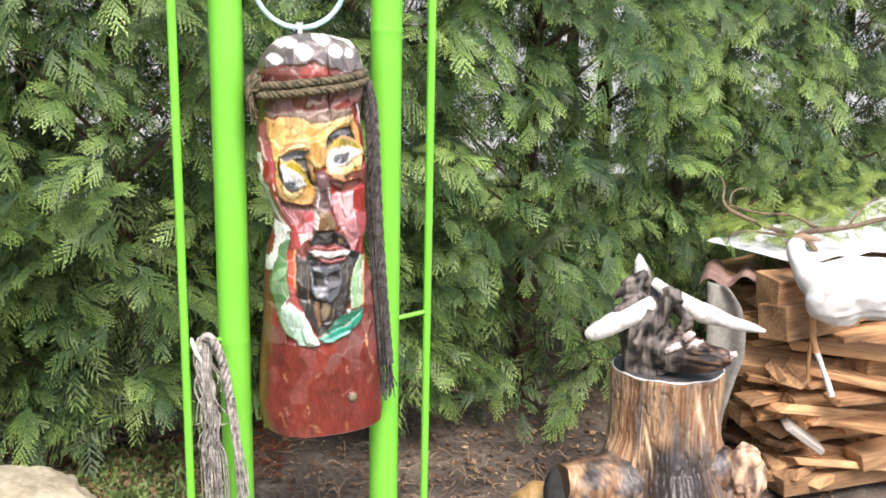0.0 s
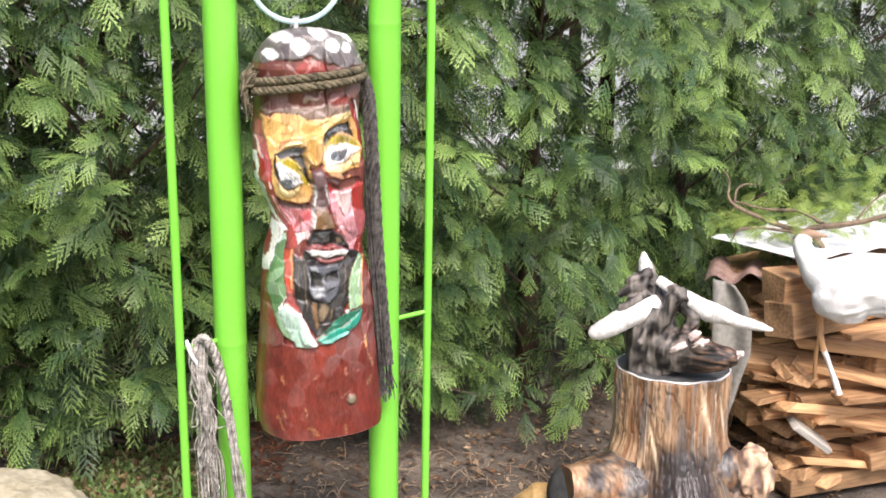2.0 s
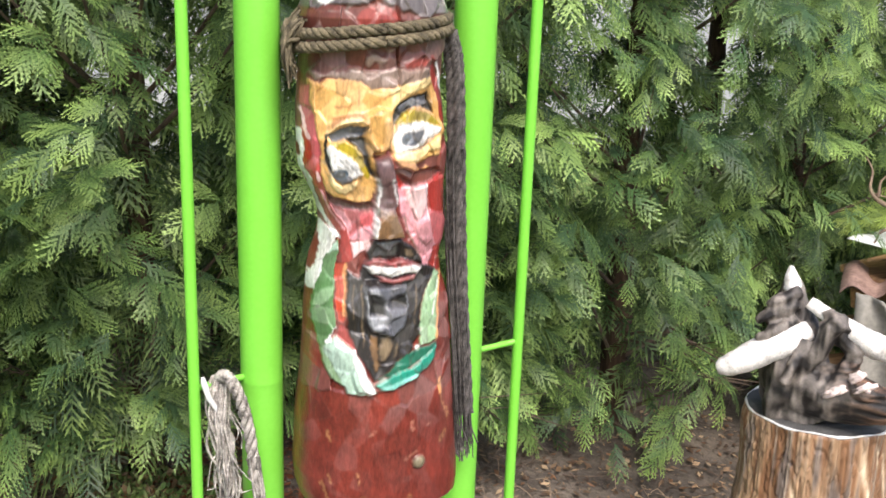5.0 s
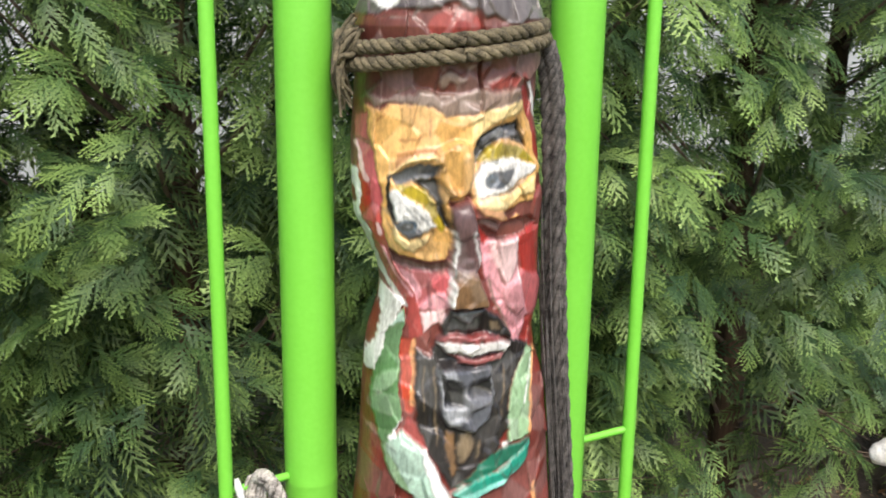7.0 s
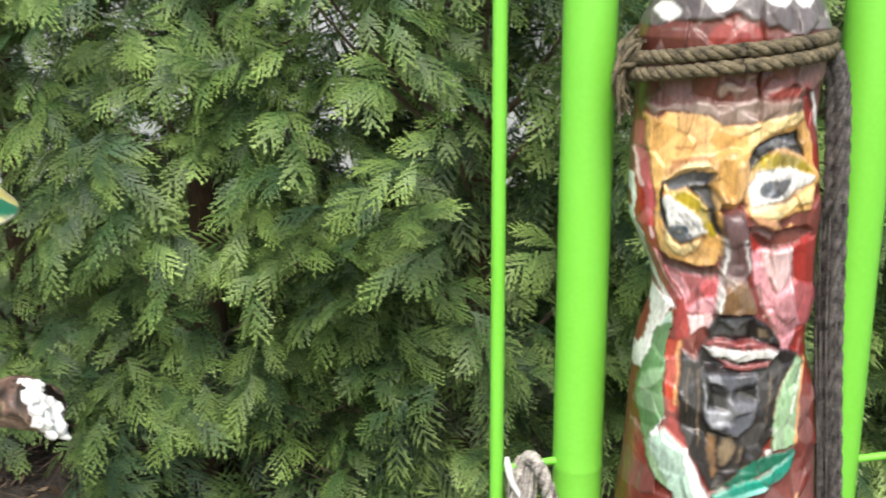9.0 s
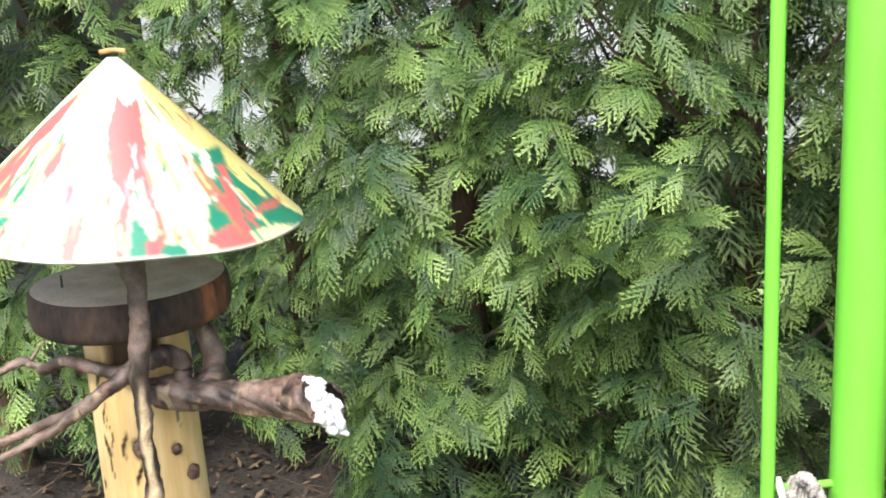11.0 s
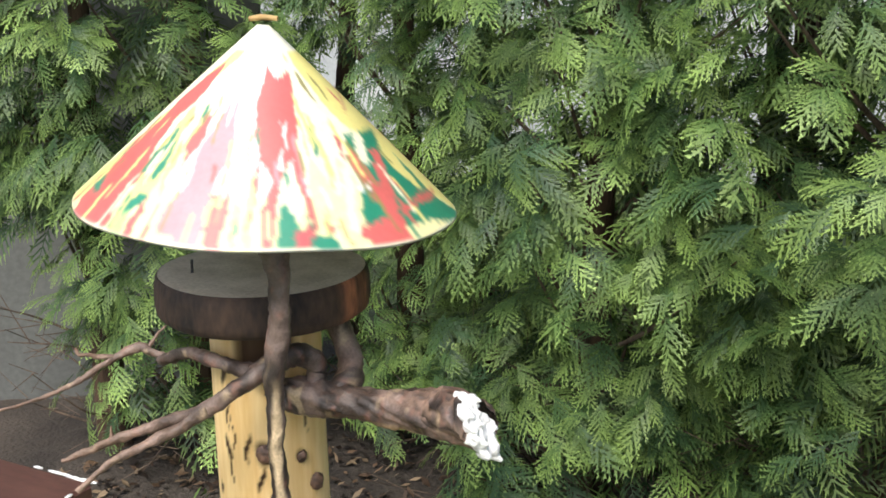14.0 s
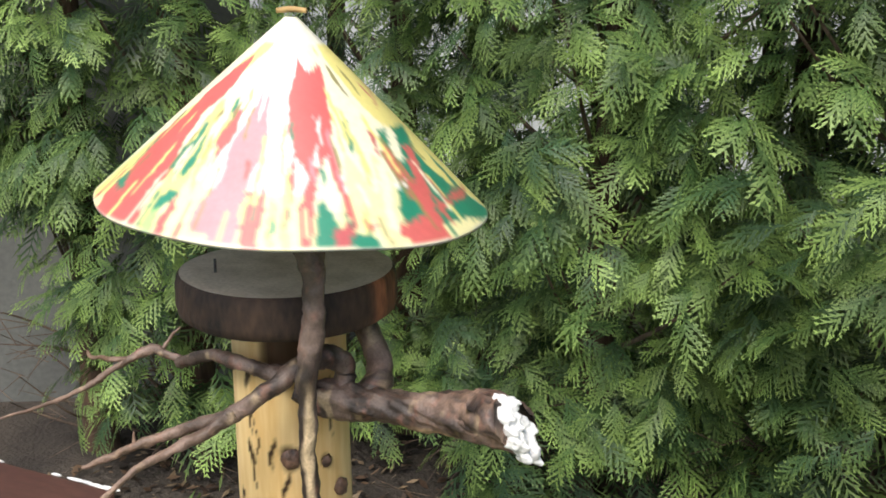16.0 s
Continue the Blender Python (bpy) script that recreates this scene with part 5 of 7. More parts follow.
    run(cream, [(10, 0.66), (13, 0.66), (14, 0.74), (15, 0.83), (11, 0.91), (10, 0.85), (9, 0.81), (6, 0.87), (8, 0.74)])
    run(green, [(4, 1.1), (6, 0.89), (9, 0.81), (11, 0.87), (12, 0.92), (9, 1.1)])
    run(green, [(11, 0.67), (13, 0.67), (11, 0.71)])
    run(green, [(15, 0.88), (17, 0.91), (14, 0.92)])
    run(green, [(8, 1.1), (15, 0.95), (22, 0.95), (23, 1.1), (15, 1.1)])
    run(rust, [(10, 0.95), (13, 0.92), (17, 0.91), (18, 0.93), (15, 0.95), (11, 1.1)])
    run(rust, [(20, 0.91), (23, 0.9), (24, 0.93), (20, 0.94)])
    run(yellow, [(95, 0.07), (95, 0.19), (95, 0.45), (95, 0.7), (95, 1.1), (83, 0.93), (69, 0.82), (64, 0.73), (68, 0.61), (54, 0.53), (44, 0.41), (36, 0.31), (35, 0.18)])
    run(cream, [(49, 0.1), (45, 0.26), (48, 0.39), (52, 0.5), (46, 0.47), (39, 0.37), (33, 0.24)])
    run(green, [(26, 0.51), (31, 0.49), (28, 0.61), (25, 0.63)])
    run(green, [(47, 0.55), (80, 0.55), (76, 0.65), (78, 0.77), (76, 0.87), (95, 1.1), (60, 0.95), (46, 0.95), (32, 0.91), (36, 0.82), (40, 0.72), (43, 0.62)])
    run(yellow, [(77, 0.56), (82, 0.62), (74, 0.72), (73, 0.82), (70, 0.84), (64, 0.74), (64, 0.66)])
    run(cream, [(55, 0.54), (61, 0.55), (50, 0.68), (47, 0.68), (46, 0.64)])
    run(red, [(42, 0.59), (46, 0.63), (47, 0.7), (48, 0.77), (46, 0.86), (47, 0.93), (42, 0.95), (42, 0.86), (41, 0.77), (40, 0.69)])
    run(red, [(57, 0.63), (64, 0.64), (56, 0.73), (53, 0.8), (47, 0.9), (45, 1.1), (42, 0.92), (47, 0.79), (53, 0.69)])
    run(red, [(49, 0.88), (67, 0.85), (87, 0.87), (72, 0.89), (59, 0.88), (50, 0.91)])
    run(red, [(31, 0.92), (40, 0.9), (51, 0.9), (47, 0.95), (38, 1.1), (29, 0.95)])
    run(white, [(38, 0.75), (45, 0.75), (41, 0.78), (36, 0.78)])
    run(cream, [(42, 0.61), (37, 0.72), (32, 0.85), (30, 0.94), (27, 0.95), (29, 0.82), (34, 0.69)])
    trace(olive, [(56, 0.28), (56, 0.39)], 0.5)
    trace(rust, [(95, 0.34), (64, 0.45)], 0.7)
    trace(olive, [(95, 0.43), (95, 0.54)], 0.6)
    trace(olive, [(95, 0.42), (95, 0.59)], 0.35)
    trace(white, [(13, 0.5), (9, 0.69)], 0.8)
    trace(olive, [(-43, 0.57), (-42, 0.49)], 0.6)
    trace(olive, [(-70, 0.84), (-68, 0.75)], 0.5)
    trace(rust, [(-80, 1.1), (-75, 0.84)], 0.6)
    trace(olive, [(-45, 1.1), (-45, 0.86)], 0.8)
    trace(olive, [(39, 0.26), (42, 0.39)], 0.6)
    trace(rust, [(41, 0.55), (38, 0.64)], 0.6)
    trace(olive, [(65, 0.62), (66, 0.7)], 0.6)
    trace(yellow, [(95, 0.56), (90, 0.88)], 0.6)
    for k in range(64):
        mid, top = g.uniform(-80, 80), g.uniform(0.35, 0.9)
        colour = (yellow, cream, yellow, olive, yellow, rose, red, green)[g.integers(8)]
        col[(np.abs(wd - mid - g.normal() * 2 * (wr - top)) * wr < g.uniform(0.25, 0.7)) & (wr > top) & (wr < top + g.uniform(0.06, 0.3))] = colour
    col[R < 0.16] = cream * 0.5 + white * 0.5
    col[(R > 0.994) & (np.sin(deg * 0.21) > -0.2)] = cream
    sag = 0.002 * np.sin(3 * A + 1) + 0.0015 * np.sin(7 * A) - 0.022 * np.sin(A) + 0.008 - 0.008 * np.maximum(np.cos(A), 0)
    xy = np.cos(A)[..., None] * TO_EYE + np.sin(A)[..., None] * TO_SIDE
    up = 1.386 - 0.302 * R ** 1.02 + sag * R
    v = xy * (0.312 * R)[..., None]
    v[..., 2] = up
    v[..., :2] += np.array([-1.722, 2.27]) + (1 - R)[..., None] * np.array([-0.008, 0.012])
    inner = v.copy()
    inner[..., 2] -= 0.004
    idx = np.arange(na * nr).reshape(nr, na)
    nxt = np.roll(idx, -1, 1)
    f = np.stack([idx[:-1], idx[1:], nxt[1:], nxt[:-1]], -1).reshape(-1, 4)
    back = f[:, ::-1] + na * nr
    rim = np.stack([idx[-1], idx[-1] + na * nr, nxt[-1] + na * nr, nxt[-1]], -1)
    col = soften(col, 1)
    return mesh_of("roof", np.concatenate([v.reshape(-1, 3), inner.reshape(-1, 3)]), np.concatenate([f, back, rim]), M_CONE, colours=np.concatenate([col.reshape(-1, 3), col.reshape(-1, 3) * 0 + 0.62]))


under(cone_roof(), feeder, "cone roof with running red, yellow, green and white paint")
cap_v, cap_f = tube([(-1.752, 2.272, 1.387, 0.0045), (-1.732, 2.283, 1.389, 0.005), (-1.71, 2.296, 1.387, 0.004)], 8, 10, 0.1, 3)
sub_cap = mesh_of("cap_stick", cap_v, cap_f, M_YELLOWLOG)
under(sub_cap, feeder, "short stick fixed across the roof's tip")

# the slice of trunk that is the table
dv, df = lathe([(0.172, 0.904), (0.179, 0.909), (0.182, 0.923), (0.181, 0.955), (0.178, 0.97), (0.174, 0.9745)], 72, 0.018, 5)
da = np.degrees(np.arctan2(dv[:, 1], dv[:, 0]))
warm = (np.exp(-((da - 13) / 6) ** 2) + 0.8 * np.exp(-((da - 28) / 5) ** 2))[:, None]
dv = dv + np.array([-1.738, 2.262, 0])
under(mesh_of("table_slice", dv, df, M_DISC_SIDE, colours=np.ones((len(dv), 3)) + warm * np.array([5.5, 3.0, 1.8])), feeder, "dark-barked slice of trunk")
tv, tf = lathe([(0.0005, 0.975), (0.06, 0.9755), (0.12, 0.9755), (0.1745, 0.974)], 72, 0.018, 5)
under(mesh_of("sawn_top", tv + np.array([-1.738, 2.262, 0]), tf, M_DISC_TOP), feeder, "weathered grey sawn face")
uv_, uf_ = lathe([(0.1725, 0.9045), (0.0005, 0.903)], 72, 0.018, 5)
under(mesh_of("underside", uv_ + np.array([-1.738, 2.262, 0]), uf_, M_DISC_TOP), feeder)
under(Shape().add(*tube([(-1.80, 2.16, 0.97, 0.0025), (-1.80, 2.161, 0.998, 0.0025)], 6, 4)).done("nail", M_CUT), feeder)

# post
nz_, ns_ = 170, 120
pz = np.linspace(feeder_z - 0.05, 0.906, nz_)
pa = np.linspace(-np.pi, np.pi, ns_, endpoint=False)
PA, PZ = np.meshgrid(pa, pz)
pr = 0.096 + 0.004 * np.cos(3 * PA + 1) + 0.003 * np.sin(5 * PA + PZ * 3) + 0.004 * (0.9 - PZ)
pcol = np.ones(PA.shape + (3,))


def on_post(off, z, ra, rz, k):
    m = np.clip(np.exp(-((PA - radians(off) - 0.05 * np.sin(PZ * 90 + off)) / radians(ra)) ** 2 - ((PZ - z) / rz) ** 2) * 3 - 0.9, 0, 1)[..., None]
    pcol[:] = pcol * (1 - m) + np.array([0.05, 0.03, 0.022]) * k * m


for off, z, ra, rz in [(-42, 0.735, 2.2, 0.03), (-45, 0.673, 4, 0.026), (-40, 0.634, 1.8, 0.03), (-36, 0.7, 1.5, 0.04), (-47, 0.812, 5, 0.028), (-64, 0.589, 3, 0.012), (-2, 0.674, 11, 0.026), (39, 0.652, 7, 0.014), (57, 0.595, 6, 0.018), (47, 0.75, 2, 0.06), (-18, 0.681, 3, 0.03), (-6, 0.625, 3, 0.025), (-30, 0.45, 9, 0.03), (20, 0.35, 10, 0.03), (48, 0.3, 4, 0.08), (-50, 0.2, 4, 0.06)]:
    on_post(off, z, ra, rz, 1.0)
# a notch below the table, its wood darkened and its shade painted in
notch = np.clip((np.degrees(PA) + 29) / 3, 0, 1) * np.clip((43 - np.degrees(PA)) / 3, 0, 1) * np.clip((PZ - 0.822) / 0.006, 0, 1)
pr = pr - 0.022 * notch
pcol = pcol * (1 - notch[..., None]) + np.array([0.09, 0.06, 0.05]) * notch[..., None]
pxy = np.cos(PA)[..., None] * TO_EYE + np.sin(PA)[..., None] * TO_SIDE
pv = pxy * pr[..., None]
pv[..., 2] = PZ
pv[..., :2] += np.array([-1.745, 2.262])
pidx = np.arange(PA.size).reshape(PA.shape)
pnx = np.roll(pidx, -1, 1)
under(mesh_of("post", pv.reshape(-1, 3), np.stack([pidx[:-1], pnx[:-1], pnx[1:], pidx[1:]], -1).reshape(-1, 4), M_POST, colours=pcol.reshape(-1, 3)), feeder, "peeled yellow log post with dark knots")
for off, z, r in [(-2, 0.674, 0.021), (57, 0.595, 0.017), (39, 0.652, 0.01), (30, 0.4, 0.018)]:
    o = (math.cos(radians(off)) * TO_EYE + math.sin(radians(off)) * TO_SIDE)
    c = np.array([-1.745, 2.262, z]) + o * 0.094
    under(mesh_of("knot", *blob(c - o * 0.004, (r * 0.95, r * 0.95, r * 1.1), int(z * 100), 0.3, 3), M_BRANCH), feeder)

# sticks that carry the roof
def barked(name, v, f, bare=None, fade=None, grain=False):
    """A barked branch in mottled browns; bare: heights between which a strip of bark has peeled off; fade: a point towards which it pales."""
    v = np.asarray(v, float)
    v = v + 0.002 * np.stack([noises(v, (70, 70, 70), 41), noises(v, (70, 70, 70), 42), noises(v, (70, 70, 70), 43)], 1) + 0.003 * np.stack([noises(v, (28, 28, 28), 44), noises(v, (28, 28, 28), 45), noises(v, (28, 28, 28), 46)], 1)
    n1, n2, n3 = noises(v, (26, 26, 12), 31), noises(v, (80, 80, 40), 32), noises(v, (50, 50, 16), 33)
    dark, mid, rust, bone = (np.array(lin(*c)[:3]) for c in ((56, 47, 43), (122, 104, 95), (138, 96, 80), (206, 182, 146)))
    a = np.clip(n1 * 2 + 0.5, 0, 1)[:, None]
    col = dark * (1 - a) + mid * a
    k = np.clip(n2 * 3 - 0.8, 0, 1)[:, None] * 0.55
    col = col * (1 - k) + rust * k
    k = np.clip(n3 * 5 - 1.9, 0, 1)[:, None] * 0.5
    col = col * (1 - k) + bone * k
    if grain:
        # long splintered fibres towards the broken end, and a peeled strip along the underside
        fibre, hair_ = noises(v, (9, 70, 90), 51), noises(v, (16, 170, 210), 52)
        end_ = np.clip((v[:, 0] + 1.47) / 0.1, 0, 1)
        v = v + np.stack([0 * fibre, 0.004 * fibre, 0.009 * fibre + 0.004 * hair_], 1) * end_[:, None]
        k = (np.clip(hair_ * 2.2 + fibre * 1.4 + 0.1, 0, 1) * (0.25 + 0.75 * end_))[:, None] * 0.7
        col = col * (1 - k) + np.array(lin(150, 122, 104)[:3]) * k
        k = (np.clip(-fibre * 4 - 0.5, 0, 1) * end_)[:, None] * 0.85
        col = col * (1 - k) + np.array(lin(34, 28, 26)[:3]) * k
        under_ = 0.79 - 0.034 - 0.02 * np.clip((v[:, 0] + 1.4) / 0.12, 0, 1)
        k = (np.clip((under_ + 0.014 - v[:, 2]) / 0.006, 0, 1) * np.clip((v[:, 0] + 1.5) / 0.06, 0, 1))[:, None] * 0.9
        col = col * (1 - k) + np.array(lin(190, 160, 124)[:3]) * k
        v[:, 0] = np.minimum(v[:, 0], -1.29 - 0.6 * (v[:, 2] - 0.804))
    if bare:
        mid_xy = np.array([np.interp(v[:, 2], [0.68, 0.75, 0.83, 0.93], q) for q in ((-1.549, -1.552, -1.551, -1.544), (2.121, 2.12, 2.121, 2.127))]).T
        out = v[:, :2] - mid_xy
        facing = (out @ TO_EYE[:2]) / (np.linalg.norm(out, axis=1) + 1e-6)
        k = (np.clip((facing - 0.66 + 0.4 * n1) * 7, 0, 1) * np.clip((v[:, 2] - bare[0]) / 0.03, 0, 1) * np.clip((bare[1] - v[:, 2]) / 0.04, 0, 1))[:, None]
        col = col * (1 - k) + bone * k
    if fade is not None:
        k = np.clip(1 - np.linalg.norm(v - np.array(fade[:3]), axis=1) / fade[3], 0, 1)[:, None] * 0.6
        col = col * (1 - k) + np.array(lin(168, 138, 116)[:3]) * k
    return Shape().add(v, f, 0, col).done(name, M_BARKED)


stick_g = float(ground_height(-1.55, 2.12))
under(barked("support_stick", *tube([(-1.552, 2.115, stick_g - 0.04, 0.017), (-1.556, 2.118, 0.3, 0.016), (-1.551, 2.121, 0.6, 0.0155), (-1.549, 2.121, 0.68, 0.0135), (-1.552, 2.12, 0.75, 0.0135), (-1.551, 2.121, 0.83, 0.0145), (-1.544, 2.127, 0.93, 0.0165), (-1.539, 2.132, 1.0, 0.0165), (-1.544, 2.133, 1.045, 0.021), (-1.56, 2.14, 1.085, 0.03), (-1.575, 2.15, 1.118, 0.022)], 22, 140, 0.14, 4), bare=(0.42, 0.87)), feeder, "crooked dark branch propping the roof")
for dx, dy, s in [(-0.165, 0.15, 6)]:
    under(mesh_of("support_stick", *tube([(FX + dx, FY + dy, stick_g - 0.04, 0.016), (FX + dx * 0.97, FY + dy, 0.5, 0.015), (FX + dx * 0.93, FY + dy * 0.95, 1.135, 0.014)], 10, 40, 0.1, s), M_BRANCH), feeder)

# the thick side limb with a white painted end, and its thin boughs
limb = Shape()
limb.add(*tube([(-1.655, 2.19, 0.80, 0.018), (-1.625, 2.215, 0.788, 0.027), (-1.585, 2.24, 0.782, 0.031), (-1.53, 2.265, 0.785, 0.03), (-1.465, 2.28, 0.785, 0.03), (-1.39, 2.29, 0.792, 0.036), (-1.325, 2.29, 0.8, 0.043), (-1.285, 2.287, 0.802, 0.04)], 40, 170, 0.17, 2))
limb.add(*tube([(-1.56, 2.26, 0.785, 0.026), (-1.562, 2.29, 0.815, 0.023), (-1.59, 2.31, 0.85, 0.02), (-1.63, 2.32, 0.9, 0.018)], 12, 24, 0.12, 5))
for k in range(13):
    g = np.random.default_rng(40 + k)
    oy, oz = g.uniform(-0.028, 0.02), g.uniform(-0.02, 0.03)
    limb.add(*tube([(-1.41 + g.uniform(-0.03, 0.03), 2.288 + oy * 0.8, 0.797 + oz * 0.9, 0.004), (-1.34, 2.288 + oy * 1.1, 0.81 + oz * 1.15, 0.01), (-1.292 - 0.7 * oz + g.uniform(-0.012, 0.004), 2.285 + oy, 0.806 + oz * 1.15, 0.006)], 7, 14, 0.3, k))
under(barked("side_limb", np.concatenate(limb.v), limb.f, fade=(-1.3, 2.26, 0.78, 0.03), grain=True), feeder, "broken dark side limb")
dabs = []
for k in range(64):
    g = np.random.default_rng(60 + k)
    q, r = g.uniform(0, 6.28), math.sqrt(g.random())
    oy, oz = 0.022 * r * math.cos(q), 0.043 * r * math.sin(q)
    ex = -1.282 - 0.6 * oz + g.normal() * 0.005
    dabs.append(tube([(ex - 0.014, 2.286 + oy, 0.804 + oz + 0.003, 0.006), (ex - 0.004, 2.285 + oy, 0.804 + oz, 0.0075), (ex + g.uniform(-0.004, 0.012), 2.284 + oy + g.normal() * 0.002, 0.803 + oz + g.normal() * 0.003, 0.0032)], 7, 8, 0.25, k))
wv, wf, wnrm = fuse(dabs, 0.0022)
wv = wv + wnrm * (0.0016 * noises(wv, (60, 240, 240), 3))[:, None]
under(Shape().add(wv, wf).done("white_end", M_WHITE), feeder, "splintered end daubed with white paint")
boughs = [
    [(-1.602, 2.245, 0.80, 0.016), (-1.60, 2.25, 0.835, 0.019), (-1.606, 2.213, 0.862, 0.019), (-1.611, 2.165, 0.858, 0.018), (-1.622, 2.12, 0.838, 0.0175), (-1.652, 2.085, 0.806, 0.0165), (-1.688, 2.034, 0.77, 0.0125), (-1.709, 1.97, 0.751, 0.01), (-1.722, 1.918, 0.733, 0.008), (-1.735, 1.885, 0.705, 0.0065)],
    [(-1.655, 2.075, 0.798, 0.012), (-1.723, 2.037, 0.77, 0.011), (-1.783, 1.985, 0.742, 0.009), (-1.819, 1.947, 0.721, 0.0075), (-1.845, 1.922, 0.708, 0.006)],
    [(-1.659, 2.186, 0.82, 0.014), (-1.685, 2.162, 0.831, 0.013), (-1.725, 2.138, 0.844, 0.0125), (-1.802, 2.142, 0.838, 0.012), (-1.9, 2.155, 0.799, 0.0115), (-1.954, 2.213, 0.771, 0.009), (-2.012, 2.201, 0.773, 0.01), (-2.039, 2.197, 0.779, 0.013), (-2.066, 2.156, 0.761, 0.009), (-2.081, 2.093, 0.734, 0.0075), (-2.093, 2.032, 0.718, 0.006), (-2.125, 1.92, 0.706, 0.004)],
    [(-2.066, 2.156, 0.762, 0.006), (-2.085, 2.125, 0.769, 0.005), (-2.097, 2.104, 0.775, 0.005), (-2.101, 2.098, 0.79, 0.003)],
    [(-2.024, 2.2, 0.773, 0.004), (-2.02, 2.224, 0.802, 0.003), (-2.011, 2.236, 0.817, 0.002)],
    [(-1.79, 1.98, 0.742, 0.004), (-1.79, 1.982, 0.765, 0.0025)],
]
for k, rows in enumerate(boughs):
    rows = [(*q[:3], q[3] * (1 - 0.38 * j / (len(rows) - 1))) for j, q in enumerate(rows)]
    under(barked("bough", *tube(rows, 14, 14 * len(rows), 0.16, 20 + k), fade=(*rows[-1][:3], (0.3, 0.3, 0.4, 0.2, 0.1, 0.1)[k])), feeder)

# ---- painted board table end ----
table = thing("garden_table", (-2.3, 1.6, float(ground_height(-2.3, 1.6))), "brown painted plank table with chipped white edges", "table")
tdir = 194.5
v, f = slab(1.25, 0.24, 0.045, 0.006, 4)
top = mesh_of("tabletop", v, f, M_BROWNBOARD, colours=np.ones((len(v), 3)), smooth=False)
top.matrix_world = pose(-1.745, 1.819, 0.6675, 0, 0, tdir)
under(top, table)
chip = Shape()
gch = np.random.default_rng(8)
for k in range(16):
    s = gch.choice([gch.uniform(0, 0.1), gch.uniform(0, 0.5)])
    chip.add(*blob((s, -0.118, 0.0215 - gch.uniform(0, 0.004)), (gch.uniform(0.006, 0.03), 0.003, 0.0025), k, 0.4, 2))
for k in range(8):
    chip.add(*blob((0.003, gch.uniform(-0.1, 0.11), 0.02), (0.003, gch.uniform(0.006, 0.02), 0.003), 50 + k, 0.4, 2))
chip_ob = tagged(chip.done("chipped_edge", M_WHITE), kind="stuff")
chip_ob.matrix_world = top.matrix_world
under(chip_ob, table)
for s in (0.15, 1.1):
    q = top.matrix_world @ Vector((s, 0, 0))
    zg = float(ground_height(q.x, q.y)) - 0.03
    lv, lf = slab(0.64 - zg, 0.07, 0.07, 0.004, 3)
    leg = mesh_of("leg", np.stack([lv[:, 2], lv[:, 1], lv[:, 0]], 1), [t_[::-1] for t_ in lf], M_BROWNBOARD, colours=np.ones((len(lv), 3)), smooth=False)
    leg.matrix_world = pose(q.x, q.y, zg, 0, 0, tdir)
    under(leg, table)


# ---- tree stump ----
M_STUBEND = material("pale_root_end", lin(120, 96, 78), lin(206, 176, 142), 14, 0.7, 0.6)
SX, SY = 0.815, 3.57
stump = thing("tree_stump", (SX, SY, float(ground_height(SX, SY))), "varnished, partly charred tree stump with sawn-off roots", "tree stump")
SA, SZ = np.meshgrid(np.linspace(-np.pi, np.pi, 400, endpoint=False), np.concatenate([np.linspace(-0.5, 0.328, 170), [0.336, 0.34]]))
flare = np.interp(SZ, [-0.5, -0.2, -0.08, 0.02, 0.1, 0.328, 0.336, 0.34], [0.42, 0.31, 0.252, 0.208, 0.199, 0.198, 0.196, 0.192])
lobes = np.clip((0.12 - SZ) / 0.4, 0, 1)
buttress = np.interp(SZ, [-0.25, -0.1, 0.02, 0.1, 0.16], [0.13, 0.09, 0.026, 0.004, 0.0])
for toward, much, span in ((206, 1.0, 20), (-26, 0.9, 18), (-88, 0.9, 20)):
    turn_ = (np.degrees(SA) - toward + 180) % 360 - 180
    flare = flare + buttress * much * np.exp(-(turn_ / span) ** 2)
ring = np.stack([np.cos(SA), np.sin(SA), SZ], -1).reshape(-1, 3)


def bark(scale, seed):
    return noises(ring, scale, seed).reshape(SA.shape)


wide_n, crack_n, fine_n = bark((2.2, 2.2, 5.0), 1), bark((9, 9, 9), 2), bark((28, 28, 45), 3)
cracks = np.clip(1 - np.abs(crack_n) * 7, 0, 1) ** 2
top_fade = np.clip((0.34 - SZ) / 0.03, 0, 1)
sr = flare * (1 + lobes * 0.14 * np.cos(5 * SA + 0.6) + top_fade * (0.05 * wide_n + 0.02 * crack_n + 0.012 * fine_n - 0.03 * cracks))
tan_c, honey, smoke, char_c = (np.array(lin(*c)[:3]) for c in ((186, 156, 124), (138, 102, 74), (108, 101, 97), (40, 38, 39)))
runs, hair = bark((13, 13, 3.0), 21), bark((34, 34, 5.0), 22)
splits = np.clip(1 - np.abs(bark((8, 8, 4.5), 23) + 0.5 * bark((24, 24, 18), 24)) * 9, 0, 1) ** 1.5 * np.clip(bark((4, 4, 6), 25) * 2 + 0.6, 0, 1)
sr = sr - 0.006 * splits * top_fade + 0.003 * runs + 0.002 * hair
w1 = np.clip(bark((4, 4, 4), 4) * 1.2 + runs * 1.1 + hair * 0.7 + 0.45, 0, 1)[..., None]
scol = tan_c * w1 + honey * (1 - w1)
side_ = np.exp(-((np.degrees(SA) + 72) / 34) ** 2)
w2 = np.clip(runs * 1.8 + hair * 0.9 + bark((3.5, 3.5, 5), 5) * 1.6 - 0.25 + 0.75 * side_, 0, 1)[..., None] * 0.85
